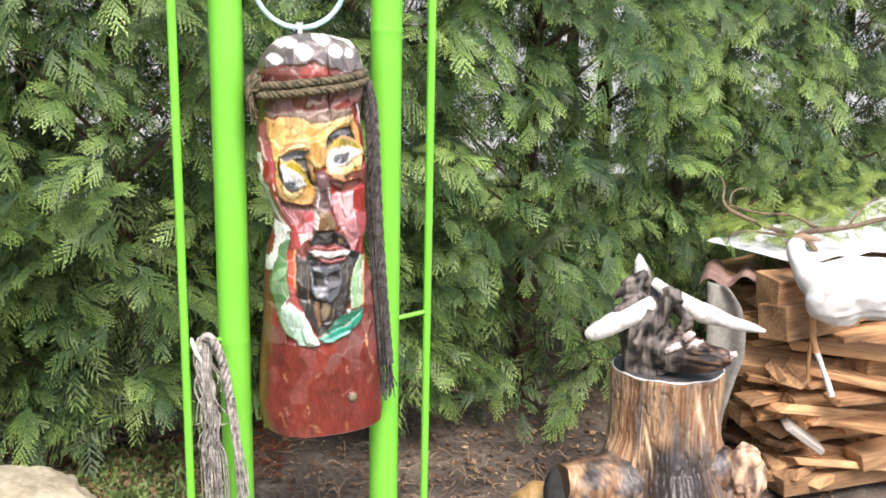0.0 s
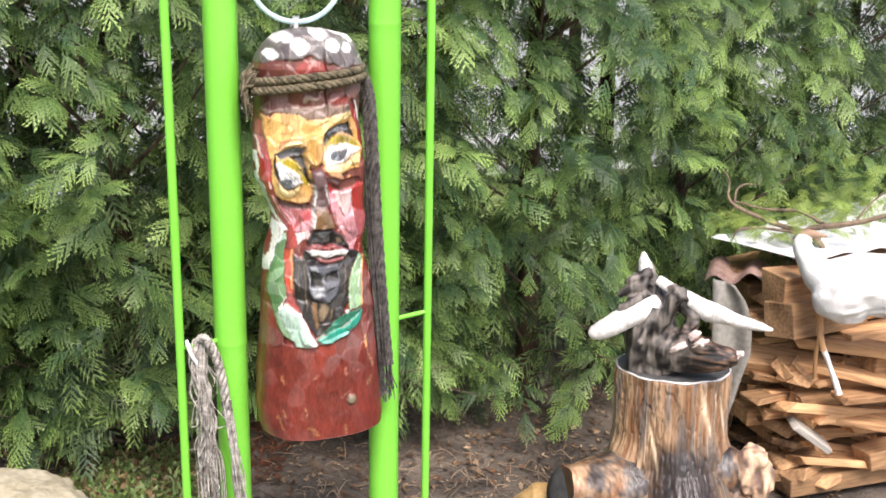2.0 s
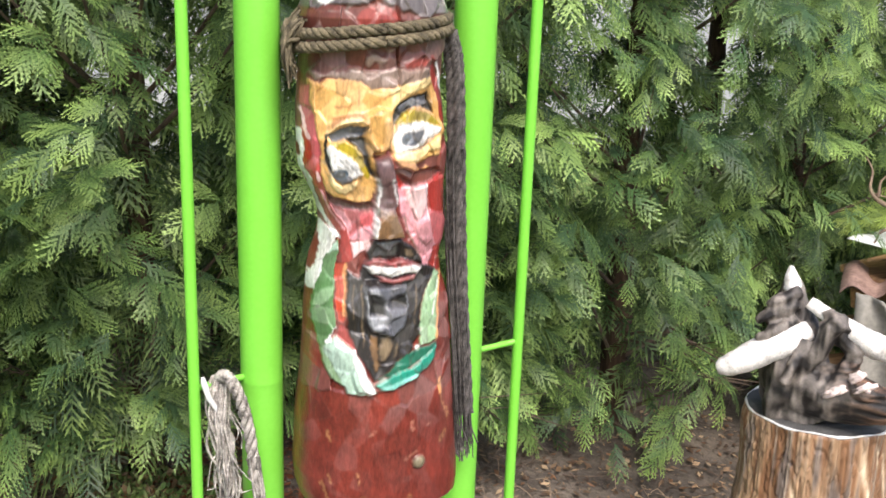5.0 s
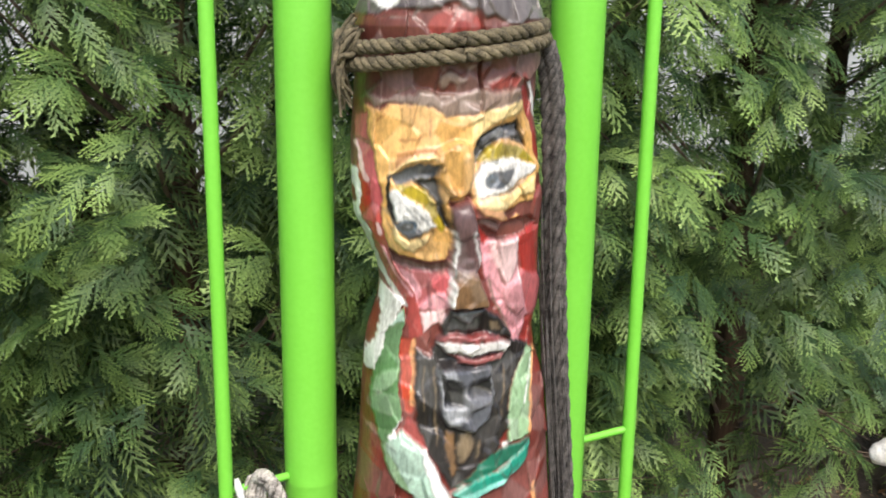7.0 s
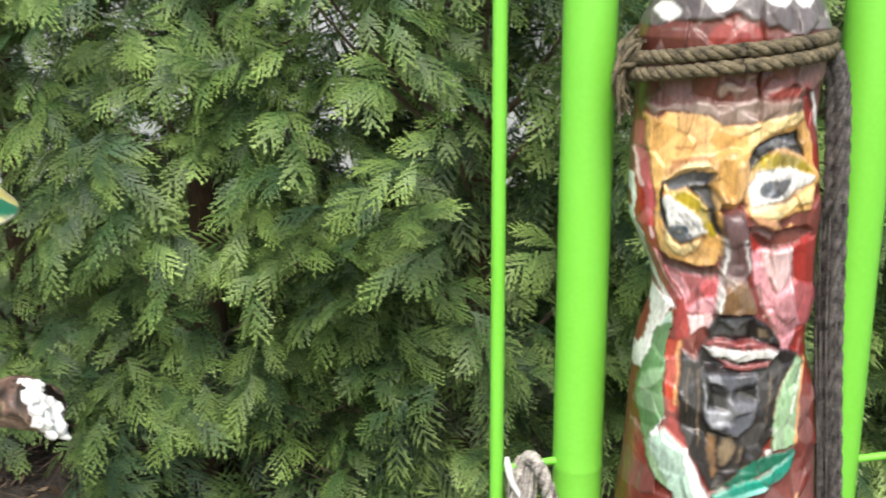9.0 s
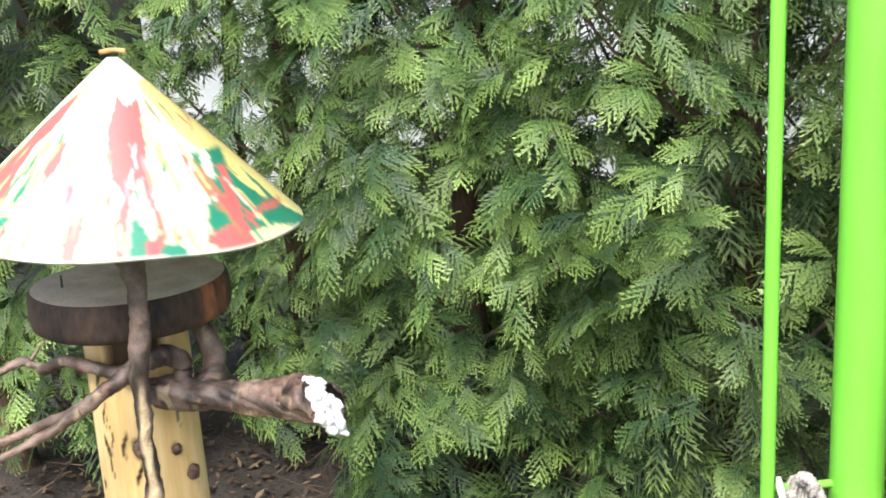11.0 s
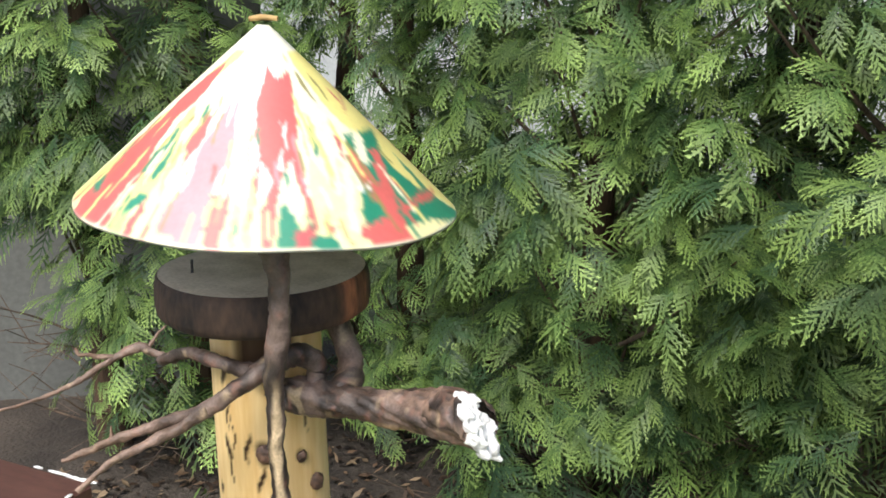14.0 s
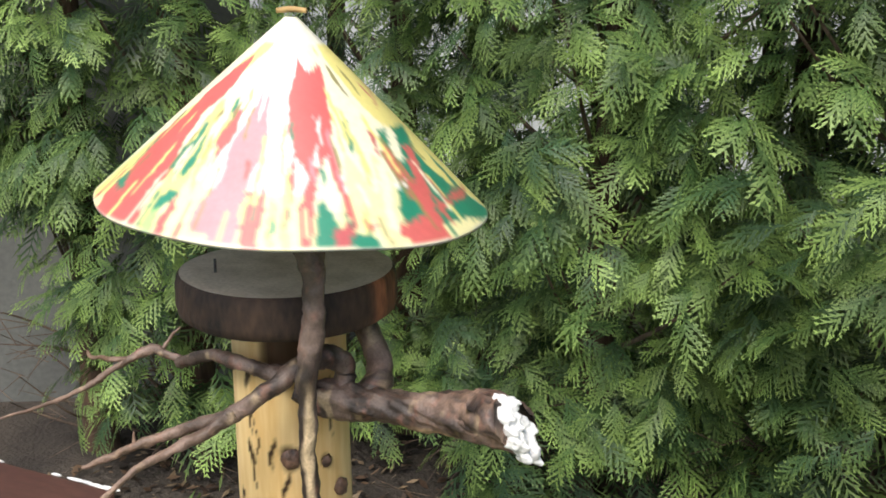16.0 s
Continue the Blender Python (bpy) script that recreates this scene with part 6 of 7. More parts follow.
scol = scol * (1 - w2) + smoke * w2
scol = scol * (1 - 0.3 * cracks[..., None]) * (1 - 0.6 * splits[..., None]) * (1 + 0.4 * hair[..., None])
bone_ = np.clip(hair * 2.4 + runs * 1.6 - 0.95, 0, 1)[..., None]
scol = scol * (1 - 0.7 * bone_) + np.array(lin(224, 206, 180)[:3]) * 0.7 * bone_
patchy = np.clip(bark((5, 5, 10), 6) * 2.6 + bark((20, 20, 50), 16) * 1.8 - 0.5, 0, 1)
burn = np.clip(np.exp(-((np.degrees(SA) + 88) / 40) ** 2) * np.clip((0.13 - SZ + 0.12 * wide_n) / 0.1, 0, 1) * 1.1 + 0.8 * patchy * np.clip((0.2 - SZ) / 0.3, 0.15, 1), 0, 0.93)[..., None]
scol = scol * (1 - burn) + char_c * burn
for a0, z0_, wa, wz in [(-68, 0.24, 3, 0.045), (-60, 0.17, 2, 0.03), (-40, 0.2, 1.6, 0.07), (-115, 0.08, 1.6, 0.05), (-120, 0.14, 1.2, 0.04), (-52, 0.26, 1.5, 0.03)]:
    k = np.exp(-((np.degrees(SA) - a0 + 60 * (SZ - z0_)) / wa) ** 2 - ((SZ - z0_) / wz) ** 2)[..., None]
    scol = scol * (1 - k) + np.array(lin(226, 208, 178)[:3]) * k
sv = np.stack([SX + sr * np.cos(SA), SY + sr * np.sin(SA), SZ], -1)
si = np.arange(SA.size).reshape(SA.shape)
sn = np.roll(si, -1, 1)
under(mesh_of("trunk", sv.reshape(-1, 3), np.stack([si[:-1], sn[:-1], sn[1:], si[1:]], -1).reshape(-1, 4), M_STUMP, colours=scol.reshape(-1, 3)), stump)
tv, tf = lathe([(0.193, 0.3405), (0.12, 0.344), (0.0005, 0.345)], 72, 0.01, 2)
under(mesh_of("cut_top", tv + np.array([SX, SY, 0]), tf, M_CUT), stump, "dark grey painted sawn top")
ra = np.linspace(0, 2 * np.pi, 61)
g = np.random.default_rng(4)
rim_rows = np.c_[SX + 0.1945 * np.cos(ra), SY + 0.1945 * np.sin(ra), 0.3385 + 0.002 * np.sin(9 * ra), 0.003 + 0.0016 * np.sin(13 * ra) * np.sin(5 * ra)]
under(mesh_of("white_rim", *tube(rim_rows, 8, 240, 0.25, 4, cap=False), M_WHITE), stump, "white painted rim")


def root_stub(rows, seed, cut_mat, facing, r_cut):
    v, f = tube(rows, 40, 70, 0.1, seed)
    t, q, c = noises(v, (24, 24, 24), seed) + 0.7 * noises(v, (80, 80, 80), seed + 5), noises(v, (9, 9, 9), seed + 1) + 0.5 * noises(v, (45, 45, 45), seed + 6), noises(v, (70, 70, 70), seed + 2)
    t, q = np.clip(t * 1.3 + 0.5, 0, 1)[:, None], np.clip(q * 1.6 + 0.74, 0, 1)[:, None]
    col = (tan_c * t + honey * (1 - t)) * (1 - q) + (smoke * t * 0.8 + char_c * (1 - t)) * q
    under(Shape().add(v, f, 0, col * (1 + 0.5 * c[:, None])).done("root", M_STUMP), stump)
    end = Vector(rows[-1][:3])
    dv_, df_ = lathe([(r_cut, -0.004), (r_cut * 1.01, 0.002), (r_cut * 0.6, 0.004), (0.0005, 0.004)], 32, 0.06, seed)
    cut = mesh_of("cut_face", dv_, df_, cut_mat)
    cut.matrix_world = Matrix.Translation(end) @ Vector(facing).to_track_quat("Z", "Y").to_matrix().to_4x4()
    under(cut, stump, "sawn root end")


root_stub([(0.72, 3.52, -0.08, 0.15), (0.63, 3.47, -0.07, 0.125), (0.55, 3.43, -0.06, 0.105), (0.48, 3.385, -0.045, 0.09), (0.415, 3.36, -0.035, 0.084)], 3, M_CUT, (-0.86, -0.42, 0.22), 0.083)
root_stub([(0.88, 3.52, -0.06, 0.15), (0.97, 3.49, -0.03, 0.11), (1.03, 3.465, -0.02, 0.085), (1.06, 3.45, -0.015, 0.06)], 6, M_STUBEND, (0.8, -0.58, 0.15), 0.03)
burl = [blob((1.085, 3.44, 0.045), (0.045, 0.05, 0.05), 2, 0.35, 4), blob((1.105, 3.42, -0.03), (0.04, 0.045, 0.075), 5, 0.35, 4, (0, 10, 0)), blob((1.06, 3.43, 0.0), (0.05, 0.05, 0.085), 7, 0.3, 4)]
uv3, uf3, un3 = fuse(burl, 0.006)
fold = noises(uv3, (38, 38, 16), 3)
uv3 = uv3 + un3 * (0.006 * fold + 0.003 * noises(uv3, (90, 90, 60), 4))[:, None]
pale_ = np.clip(fold * 1.6 + 0.5, 0, 1)[:, None]
under(Shape().add(uv3, uf3, 0, np.array(lin(218, 186, 154)[:3]) * pale_ + np.array(lin(122, 100, 88)[:3]) * (1 - pale_)).done("burl", M_ROOT), stump, "pale folded burl at a root's end")
root_stub([(0.82, 3.4, -0.26, 0.12), (0.83, 3.28, -0.27, 0.1), (0.84, 3.2, -0.28, 0.085)], 9, M_YELLOWLOG, (0.05, -0.98, 0.2), 0.084)

# yellow cut log lying behind the root
log = Shape().add(*tube([(0.31, 3.55, -0.2, 0.03), (0.315, 3.55, -0.2, 0.085), (0.37, 3.55, -0.21, 0.1), (0.47, 3.56, -0.24, 0.09), (0.56, 3.58, -0.26, 0.08)], 20, 30, 0.05, 6)).done("short_log", M_YELLOWLOG)
tagged(log, "short peeled yellow log lying beside the stump", "log")

# ---- root carving on the stump ----
dark_r, grey_r, warm_r, white_r = (np.array(lin(*c)[:3]) for c in ((30, 26, 25), (150, 142, 134), (128, 100, 82), (244, 242, 238)))
body = [tube([(0.74, 3.53, 0.33, 0.078), (0.725, 3.53, 0.4, 0.084), (0.715, 3.525, 0.5, 0.08), (0.715, 3.53, 0.58, 0.058), (0.70, 3.535, 0.65, 0.038), (0.692, 3.535, 0.71, 0.022)], 24, 50, 0.16, 3),
        tube([(0.70, 3.53, 0.43, 0.085), (0.745, 3.5, 0.43, 0.082), (0.79, 3.465, 0.428, 0.078), (0.85, 3.42, 0.426, 0.066), (0.905, 3.37, 0.43, 0.05), (0.948, 3.345, 0.438, 0.034), (0.97, 3.335, 0.443, 0.02)], 24, 60, 0.06, 5),
        tube([(0.70, 3.5, 0.66, 0.02), (0.64, 3.49, 0.63, 0.02), (0.60, 3.5, 0.605, 0.011)], 10, 16, 0.2, 9),
        tube([(0.71, 3.51, 0.69, 0.017), (0.65, 3.49, 0.665, 0.016), (0.625, 3.5, 0.65, 0.01)], 10, 16, 0.2, 10),
        tube([(0.70, 3.49, 0.62, 0.018), (0.64, 3.47, 0.585, 0.02), (0.595, 3.48, 0.56, 0.01)], 10, 16, 0.2, 11),
        tube([(0.78, 3.44, 0.62, 0.03), (0.755, 3.44, 0.55, 0.026), (0.72, 3.455, 0.5, 0.03), (0.705, 3.48, 0.43, 0.03), (0.70, 3.5, 0.365, 0.03)], 12, 30, 0.2, 12),
        tube([(0.69, 3.5, 0.58, 0.02), (0.675, 3.47, 0.5, 0.024), (0.67, 3.48, 0.42, 0.028), (0.675, 3.5, 0.345, 0.032)], 12, 30, 0.2, 13),
        tube([(0.72, 3.46, 0.57, 0.02), (0.69, 3.43, 0.51, 0.014), (0.665, 3.42, 0.46, 0.012)], 10, 18, 0.2, 14),
        tube([(0.80, 3.45, 0.6, 0.026), (0.84, 3.43, 0.555, 0.026), (0.83, 3.43, 0.5, 0.03), (0.79, 3.43, 0.46, 0.03)], 12, 24, 0.25, 15),
        blob((0.79, 3.445, 0.615), (0.042, 0.036, 0.038), 3, 0.5, 3), blob((0.865, 3.37, 0.47), (0.05, 0.035, 0.026), 7, 0.4, 3, (0, 10, -30)), blob((0.765, 3.5, 0.38), (0.085, 0.06, 0.05), 8, 0.4, 3)]
bv_, bf_, bn_ = fuse(body, 0.0045)
snout = np.clip((bv_[:, 0] - 0.76) / 0.1, 0, 1) * (bv_[:, 2] < 0.53)
grain_up = 0.6 * noises(bv_, (90, 90, 14), 2) + 0.8 * noises(bv_, (38, 38, 7), 12)
grain_side = noises(np.stack([bv_[:, 0] * 0.88 - bv_[:, 1] * 0.47, bv_[:, 0] * 0.47 + bv_[:, 1] * 0.88, bv_[:, 2]], 1), (14, 105, 105), 4)
grain = grain_up * (1 - snout) + grain_side * snout
lump = noises(bv_, (22, 22, 22), 6)
bv_ = bv_ + bn_ * (0.0036 * grain + 0.0035 * lump)[:, None]
mixg = np.clip(grain * 1.3 + 0.25, 0, 1)[:, None]
pale = np.clip(lump * 2.5 + 0.1, 0, 1)[:, None] * (1 - snout)[:, None]
bcol = dark_r * (1 - mixg) + (grey_r * 0.9 * (1 - snout[:, None]) + warm_r * snout[:, None]) * mixg
bcol = bcol * (1 - 0.4 * pale) + grey_r * 0.4 * pale
root_carving = thing("root_carving", (0.72, 3.53, 0.325), "gnarled dark driftwood root with white painted spikes on a stump", "root carving")
rc = Shape().add(bv_, bf_, 0, bcol)
for cx_, cy_, cz_, ax_ in [(0.785, 3.362, 0.462, 0.022), (0.85, 3.335, 0.482, 0.024), (0.835, 3.36, 0.506, 0.02), (0.972, 3.328, 0.449, 0.018)]:
    chip_ = Shape().add(*blob((cx_, cy_ + 0.012, cz_), (ax_ * 1.25, 0.012, 0.011), int(cx_ * 100), 0.7, 3, (0, -35, -30)), 0, np.array(lin(228, 210, 204)[:3]))
    under(chip_.done("chip", M_ROOT), root_carving, "white painted chip")
under(rc.done("root_body", M_ROOT), root_carving)
for k, rows in enumerate([
        [(0.735, 3.49, 0.59, 0.026), (0.68, 3.475, 0.56, 0.04), (0.61, 3.475, 0.522, 0.037), (0.55, 3.485, 0.49, 0.033), (0.522, 3.495, 0.474, 0.026), (0.515, 3.5, 0.47, 0.018)],
        [(0.73, 3.49, 0.665, 0.016), (0.80, 3.455, 0.625, 0.022), (0.88, 3.43, 0.578, 0.033), (0.97, 3.405, 0.552, 0.025), (1.05, 3.385, 0.533, 0.014), (1.092, 3.375, 0.525, 0.005)],
        [(0.70, 3.53, 0.66, 0.026), (0.694, 3.53, 0.7, 0.025), (0.688, 3.53, 0.735, 0.014), (0.685, 3.53, 0.752, 0.005)]]):
    sv3, sf3 = tube(rows, 11, 40, 0.16, 6 + k)
    stain = np.clip(noises(sv3, (40, 40, 40), k) * 2 - 0.35, 0, 1)[:, None]
    under(Shape().add(sv3, sf3, 0, white_r * (1 - 0.6 * stain) + grey_r * 0.6 * stain).done("spike", M_ROOT), root_carving, "white painted spike")

# ---- board stack ----
E_, N_ = np.array([0.883, 0.469]), np.array([-0.469, 0.883])
CX, CY = 1.53, 4.3
stack = thing("board_stack", (CX + 0.5, CY + 0.5, -0.5), "untidy stack of old sawn boards under sheet metal", "wood stack")
g = np.random.default_rng(77)
z_ = -0.5
PLANKS = [slab(L, W, H, 0.004, int(L * 50), 0.012) for L, W, H in ((1.3, 0.15, 0.045), (1.5, 0.12, 0.03), (1.2, 0.17, 0.06), (1.4, 0.13, 0.085), (0.55, 0.13, 0.034), (0.5, 0.1, 0.05), (0.62, 0.16, 0.15), (0.55, 0.14, 0.16))]
PLANK_MESH = []
for q, (v, f) in enumerate(PLANKS):
    me = bpy.data.meshes.new("plank")
    me.from_pydata([tuple(p) for p in v], [], f)
    me.materials.append(M_PLANK)
    PLANK_MESH.append(me)
GREY_PLANK = bpy.data.meshes.new("grey_plank")
gv_, gf_ = slab(0.2, 0.1, 0.03, 0.004, 4, 0.012)
GREY_PLANK.from_pydata([tuple(p) for p in gv_], [], gf_)
GREY_PLANK.materials.append(material("silvered_plank", lin(118, 112, 104), lin(184, 178, 168), 6, 0.85, 0.5, stretch=(0.12, 1, 1), fine=12))
THICK = (0.045, 0.03, 0.06, 0.085, 0.034, 0.05, 0.15, 0.16)


def plank(kind, along, across, z, turn=0.0, tilt=0.0, roll=0.0):
    p = np.array([CX, CY]) + E_ * along + N_ * across
    ob = new("plank", PLANK_MESH[kind])
    ob.matrix_world = pose(p[0], p[1], z, roll, tilt, 28 + turn)
    return under(ob, stack)


layer = 0
while z_ < 0.44:
    kinds = g.permutation(4)
    high = max(THICK[k] for k in kinds)
    for j, k in enumerate(kinds):
        plank(int(k), g.normal() * 0.13 + (0.03 if j else -0.02), 0.06 + 0.15 * j + g.normal() * 0.012 - (0.1 if j == 0 and layer % 4 == 1 else 0), z_ + THICK[k] / 2, g.normal() * 12, g.normal() * 1.5, g.normal() * 6)
    z_ += high * 0.92
    layer += 1
for k in range(22):
    plank(4 + k % 2, g.uniform(-0.12, 0.02), g.uniform(-0.06, 0.22), -0.36 + 0.034 * k, g.normal() * 26, g.normal() * 3, g.normal() * 9)
# board that sticks out, which the stork stands on, and a few crooked ends
plank(1, 0.0, -0.2, 0.034, -12, 0, 0)
plank(0, -0.16, 0.16, 0.3, 24, 4, 10), plank(2, -0.1, 0.3, 0.41, -8, 0, 0)
plank(6, -0.18, 0.02, 0.46, -6, 0, 3), plank(7, -0.2, -0.04, 0.345, 10, 2, -4)
plank(5, -0.12, 0.0, 0.11, 50, 8, 45), plank(5, -0.06, -0.03, 0.09, 30, -10, 30), plank(4, -0.14, 0.06, 0.06, 64, 0, 10)
plank(4, -0.1, -0.06, -0.1, -20, 36, 12).data = GREY_PLANK
# ends that stick out of the face every which way
for k in range(26):
    plank((5, 4, 5, 1, 0)[k % 5], g.uniform(-0.14, 0.42), g.uniform(-0.1, 0.02), -0.46 + 0.03 * k * (0.75 if k > 16 else 1), g.choice([g.uniform(18, 58), g.uniform(-24, 10)], p=[0.7, 0.3]), g.normal() * 5, g.normal() * 14)
plank(6, 0.2, -0.14, 0.15, -4, 1, 8), plank(3, 0.22, -0.16, -0.28, -14, -9, 0), plank(0, 0.0, -0.1, -0.36, 16, 3, 0), plank(3, -0.2, 0.2, 0.13, -38, 6, 30), plank(1, -0.12, 0.1, -0.1, -20, -3, 8)


def sheet(name, corners, n, m, ripple, count, mat, parent=None, label="", thick=0.003, ragged=0.0, seed=0, widths=((0, 1), (1, 1))):
    """A rippled sheet between four corners; widths: (share of height, share of width) along its broken edge."""
    g = np.random.default_rng(seed)
    a, b, c, d = map(np.array, corners)
    u, w = np.meshgrid(np.linspace(0, 1, n), np.linspace(0, 1, m))
    edge = ragged * np.interp(np.linspace(0, 1, m), np.linspace(0, 1, 9), g.normal(size=9))
    full = np.interp(np.linspace(0, 1, m), [q[0] for q in widths], [q[1] for q in widths])
    uu = u * (full + edge)[:, None]
    p = (a[None, None] * ((1 - uu) * (1 - w))[..., None] + b * (uu * (1 - w))[..., None] + c * (uu * w)[..., None] + d * ((1 - uu) * w)[..., None])
    nrm = np.cross(b - a, d - a)
    nrm = nrm / np.linalg.norm(nrm)
    p = p + nrm * (ripple * np.sin(2 * np.pi * count * u) + ripple * 0.5 * np.sin(3 * w + 4 * u))[..., None]
    v = np.concatenate([p.reshape(-1, 3), p.reshape(-1, 3) - nrm * thick])
    i = np.arange(n * m).reshape(m, n)
    f = np.stack([i[:-1, :-1], i[:-1, 1:], i[1:, 1:], i[1:, :-1]], -1).reshape(-1, 4)
    k = n * m
    ring = np.concatenate([i[0, :-1], i[:-1, -1], i[-1, :0:-1], i[:0:-1, 0]])
    side = np.stack([ring, ring + k, np.roll(ring, -1) + k, np.roll(ring, -1)], -1)
    return tagged(mesh_of(name, v, np.concatenate([f, f[:, ::-1] + k, side]), mat), label, "sheet")


def at(along, across, z):
    p = np.array([CX, CY]) + E_ * along + N_ * across
    return (p[0], p[1], z)


sheet("metal_sheet", (at(-0.08, -0.02, 0.585), at(1.7, -0.05, 0.61), at(1.7, 0.8, 0.7), at(-0.17, 0.42, 0.61)), 60, 30, 0.006, 9, M_SHEET, label="pale galvanised metal sheet lying over the board stack")
sheet("corrugated_sheet", ((1.12, 4.42, 0.45), (1.5, 4.24, 0.5), (1.6, 4.5, 0.52), (1.22, 4.68, 0.49)), 60, 16, 0.024, 2.7, M_RUST, label="reddish wavy sheet offcut under the metal sheet", thick=0.006)
sheet("slate_board", ((1.12, 4.12, -0.46), (1.2, 4.1, -0.46), (1.26, 4.16, 0.47), (1.1, 4.2, 0.51)), 20, 60, 0.013, 1.4, M_SLATE, label="grey cement board with a broken edge leaning on the stack", thick=0.012, ragged=0.05, seed=5, widths=((0, 0.4), (0.45, 0.6), (0.58, 0.85), (0.72, 1.12), (0.86, 1.08), (0.94, 0.85), (1, 0.5)))

# cut boughs on top of the stack
brush = thing("cut_branches", at(0.2, 0.4, 0.62), "cut conifer branches with yellowing sprays thrown on the sheet metal", "branches")
for k, rows in enumerate([
        [(1.62, 4.42, 0.6, 0.012), (1.563, 4.433, 0.656, 0.012), (1.466, 4.518, 0.677, 0.011), (1.3, 4.6, 0.74, 0.009), (1.262, 4.64, 0.785, 0.006), (1.268, 4.66, 0.85, 0.004), (1.245, 4.68, 0.9, 0.003)],
        [(1.5, 4.46, 0.62, 0.012), (1.565, 4.433, 0.68, 0.012), (1.729, 4.37, 0.718, 0.011), (1.884, 4.36, 0.759, 0.009), (2.3, 4.5, 0.8, 0.006)],
        [(1.62, 4.45, 0.7, 0.009), (1.545, 4.545, 0.736, 0.007), (1.422, 4.637, 0.732, 0.005), (1.3, 4.7, 0.76, 0.003)],
        [(1.285, 4.62, 0.76, 0.006), (1.3, 4.65, 0.815, 0.004), (1.345, 4.68, 0.835, 0.003), (1.4, 4.7, 0.83, 0.002)],
        [(1.56, 4.45, 0.65, 0.008), (1.42, 4.5, 0.665, 0.006), (1.29, 4.52, 0.66, 0.005), (1.255, 4.52, 0.61, 0.003)],
        [(1.72, 4.37, 0.715, 0.006), (1.8, 4.42, 0.79, 0.004), (1.88, 4.48, 0.83, 0.003)]]):
    under(mesh_of("branch", *tube(rows, 8, 30, 0.12, k), M_PALETWIG), brush)
g = np.random.default_rng(55)
P_, A_, N2, S_, H_ = [], [], [], [], []
for k in range(230):
    s = g.uniform(-0.08, 1.3)
    P_.append(np.array(at(s, g.uniform(0.1, 0.6), 0.63 + abs(g.normal()) * 0.1 * min(1, 0.4 + s + 0.2))))
    A_.append(np.array([g.normal(), g.normal() * 0.5 - 0.3, g.normal() * 0.3])), N2.append(np.array([0.1, -0.5, 1]) + g.normal(size=3) * 0.3)
    S_.append(g.uniform(0.06, 0.11)), H_.append(-1.0)
sv_, sc_ = place_sprays(FINE, P_, A_, N2, S_, H_, g)
under(mesh_of("yellowed_sprays", sv_, np.arange(len(sv_)).reshape(-1, 3), M_LEAF, colours=sc_ * np.array([1.05, 0.95, 0.8]), layer="tint", smooth=False), brush)

# ---- carved stork ----
stork_white, stork_leg, stork_grey = (np.array(lin(*c)[:3]) for c in ((238, 236, 232), (196, 150, 104), (170, 168, 166)))
bird = [blob((1.73, 4.03, 0.525), (0.29, 0.1, 0.125), 2, 0.1, 4, (0, 4, -12)), blob((1.58, 4.05, 0.49), (0.13, 0.09, 0.12), 3, 0.1, 4, (0, 20, 0)),
        tube([(1.56, 4.05, 0.52, 0.1), (1.49, 4.08, 0.56, 0.07), (1.45, 4.12, 0.615, 0.045), (1.435, 4.15, 0.665, 0.036), (1.45, 4.16, 0.7, 0.026)], 18, 40, 0.06, 3)]
kv, kf, kn = fuse(bird, 0.009)
vanes = noises(np.stack([kv[:, 0] + 0.5 * kv[:, 2], kv[:, 1], kv[:, 2] - 0.3 * kv[:, 0]], 1), (9, 20, 42), 6)
kv = kv + kn * (0.006 * vanes * (kv[:, 0] > 1.55))[:, None]
marks = (np.clip(vanes * 3 - 0.7, 0, 1) * (kv[:, 0] > 1.6))[:, None]
st = Shape().add(kv, kf, 0, stork_white * (1 - 0.4 * marks) + stork_grey * 0.4 * marks)
st.add(*tube([(1.44, 4.16, 0.695, 0.024), (1.465, 4.155, 0.708, 0.018), (1.5, 4.145, 0.705, 0.01), (1.53, 4.14, 0.7, 0.004)], 8, 16, 0.15, 2), 0, stork_leg * 0.5 + stork_grey * 0.2)
st.add(*tube([(1.51, 4.14, 0.48, 0.02), (1.522, 4.138, 0.38, 0.014), (1.53, 4.136, 0.3, 0.014), (1.548, 4.13, 0.232, 0.014)], 10, 24, 0.14, 6), 0, stork_leg)
st.add(*tube([(1.545, 4.131, 0.245, 0.012), (1.575, 4.12, 0.17, 0.011), (1.617, 4.105, 0.056, 0.013)], 10, 18, 0.12, 7), 0, stork_white)
st.add(*tube([(1.53, 4.136, 0.3, 0.011), (1.525, 4.15, 0.2, 0.009), (1.535, 4.17, 0.1, 0.009)], 8, 16, 0.14, 8), 0, stork_leg * 0.8)
tagged(st.done("stork_figure", M_STORK), "white carved stork figure standing on a protruding board", "garden figure")

# the stump corner as a whole: turned slightly and set to its true size and place
CORNER = pose(-0.0455, 0.0013, 0.2402, -2.89, -0.38, -0.94) @ Matrix.Scale(0.922, 4)
for ob in (stump, log, root_carving, stack, brush, *(bpy.data.objects[n] for n in ("metal_sheet", "corrugated_sheet", "slate_board", "stork_figure"))):
    ob.matrix_world = CORNER @ ob.matrix_world

# ---- stones ----
def stone(place, size, seed, label):
    ob = mesh_of("stone", *blob((0, 0, 0), size, seed, 0.3, 4), M_MOSSY)
    ob.matrix_world = pose(*place)
    return tagged(ob, label, "stone")


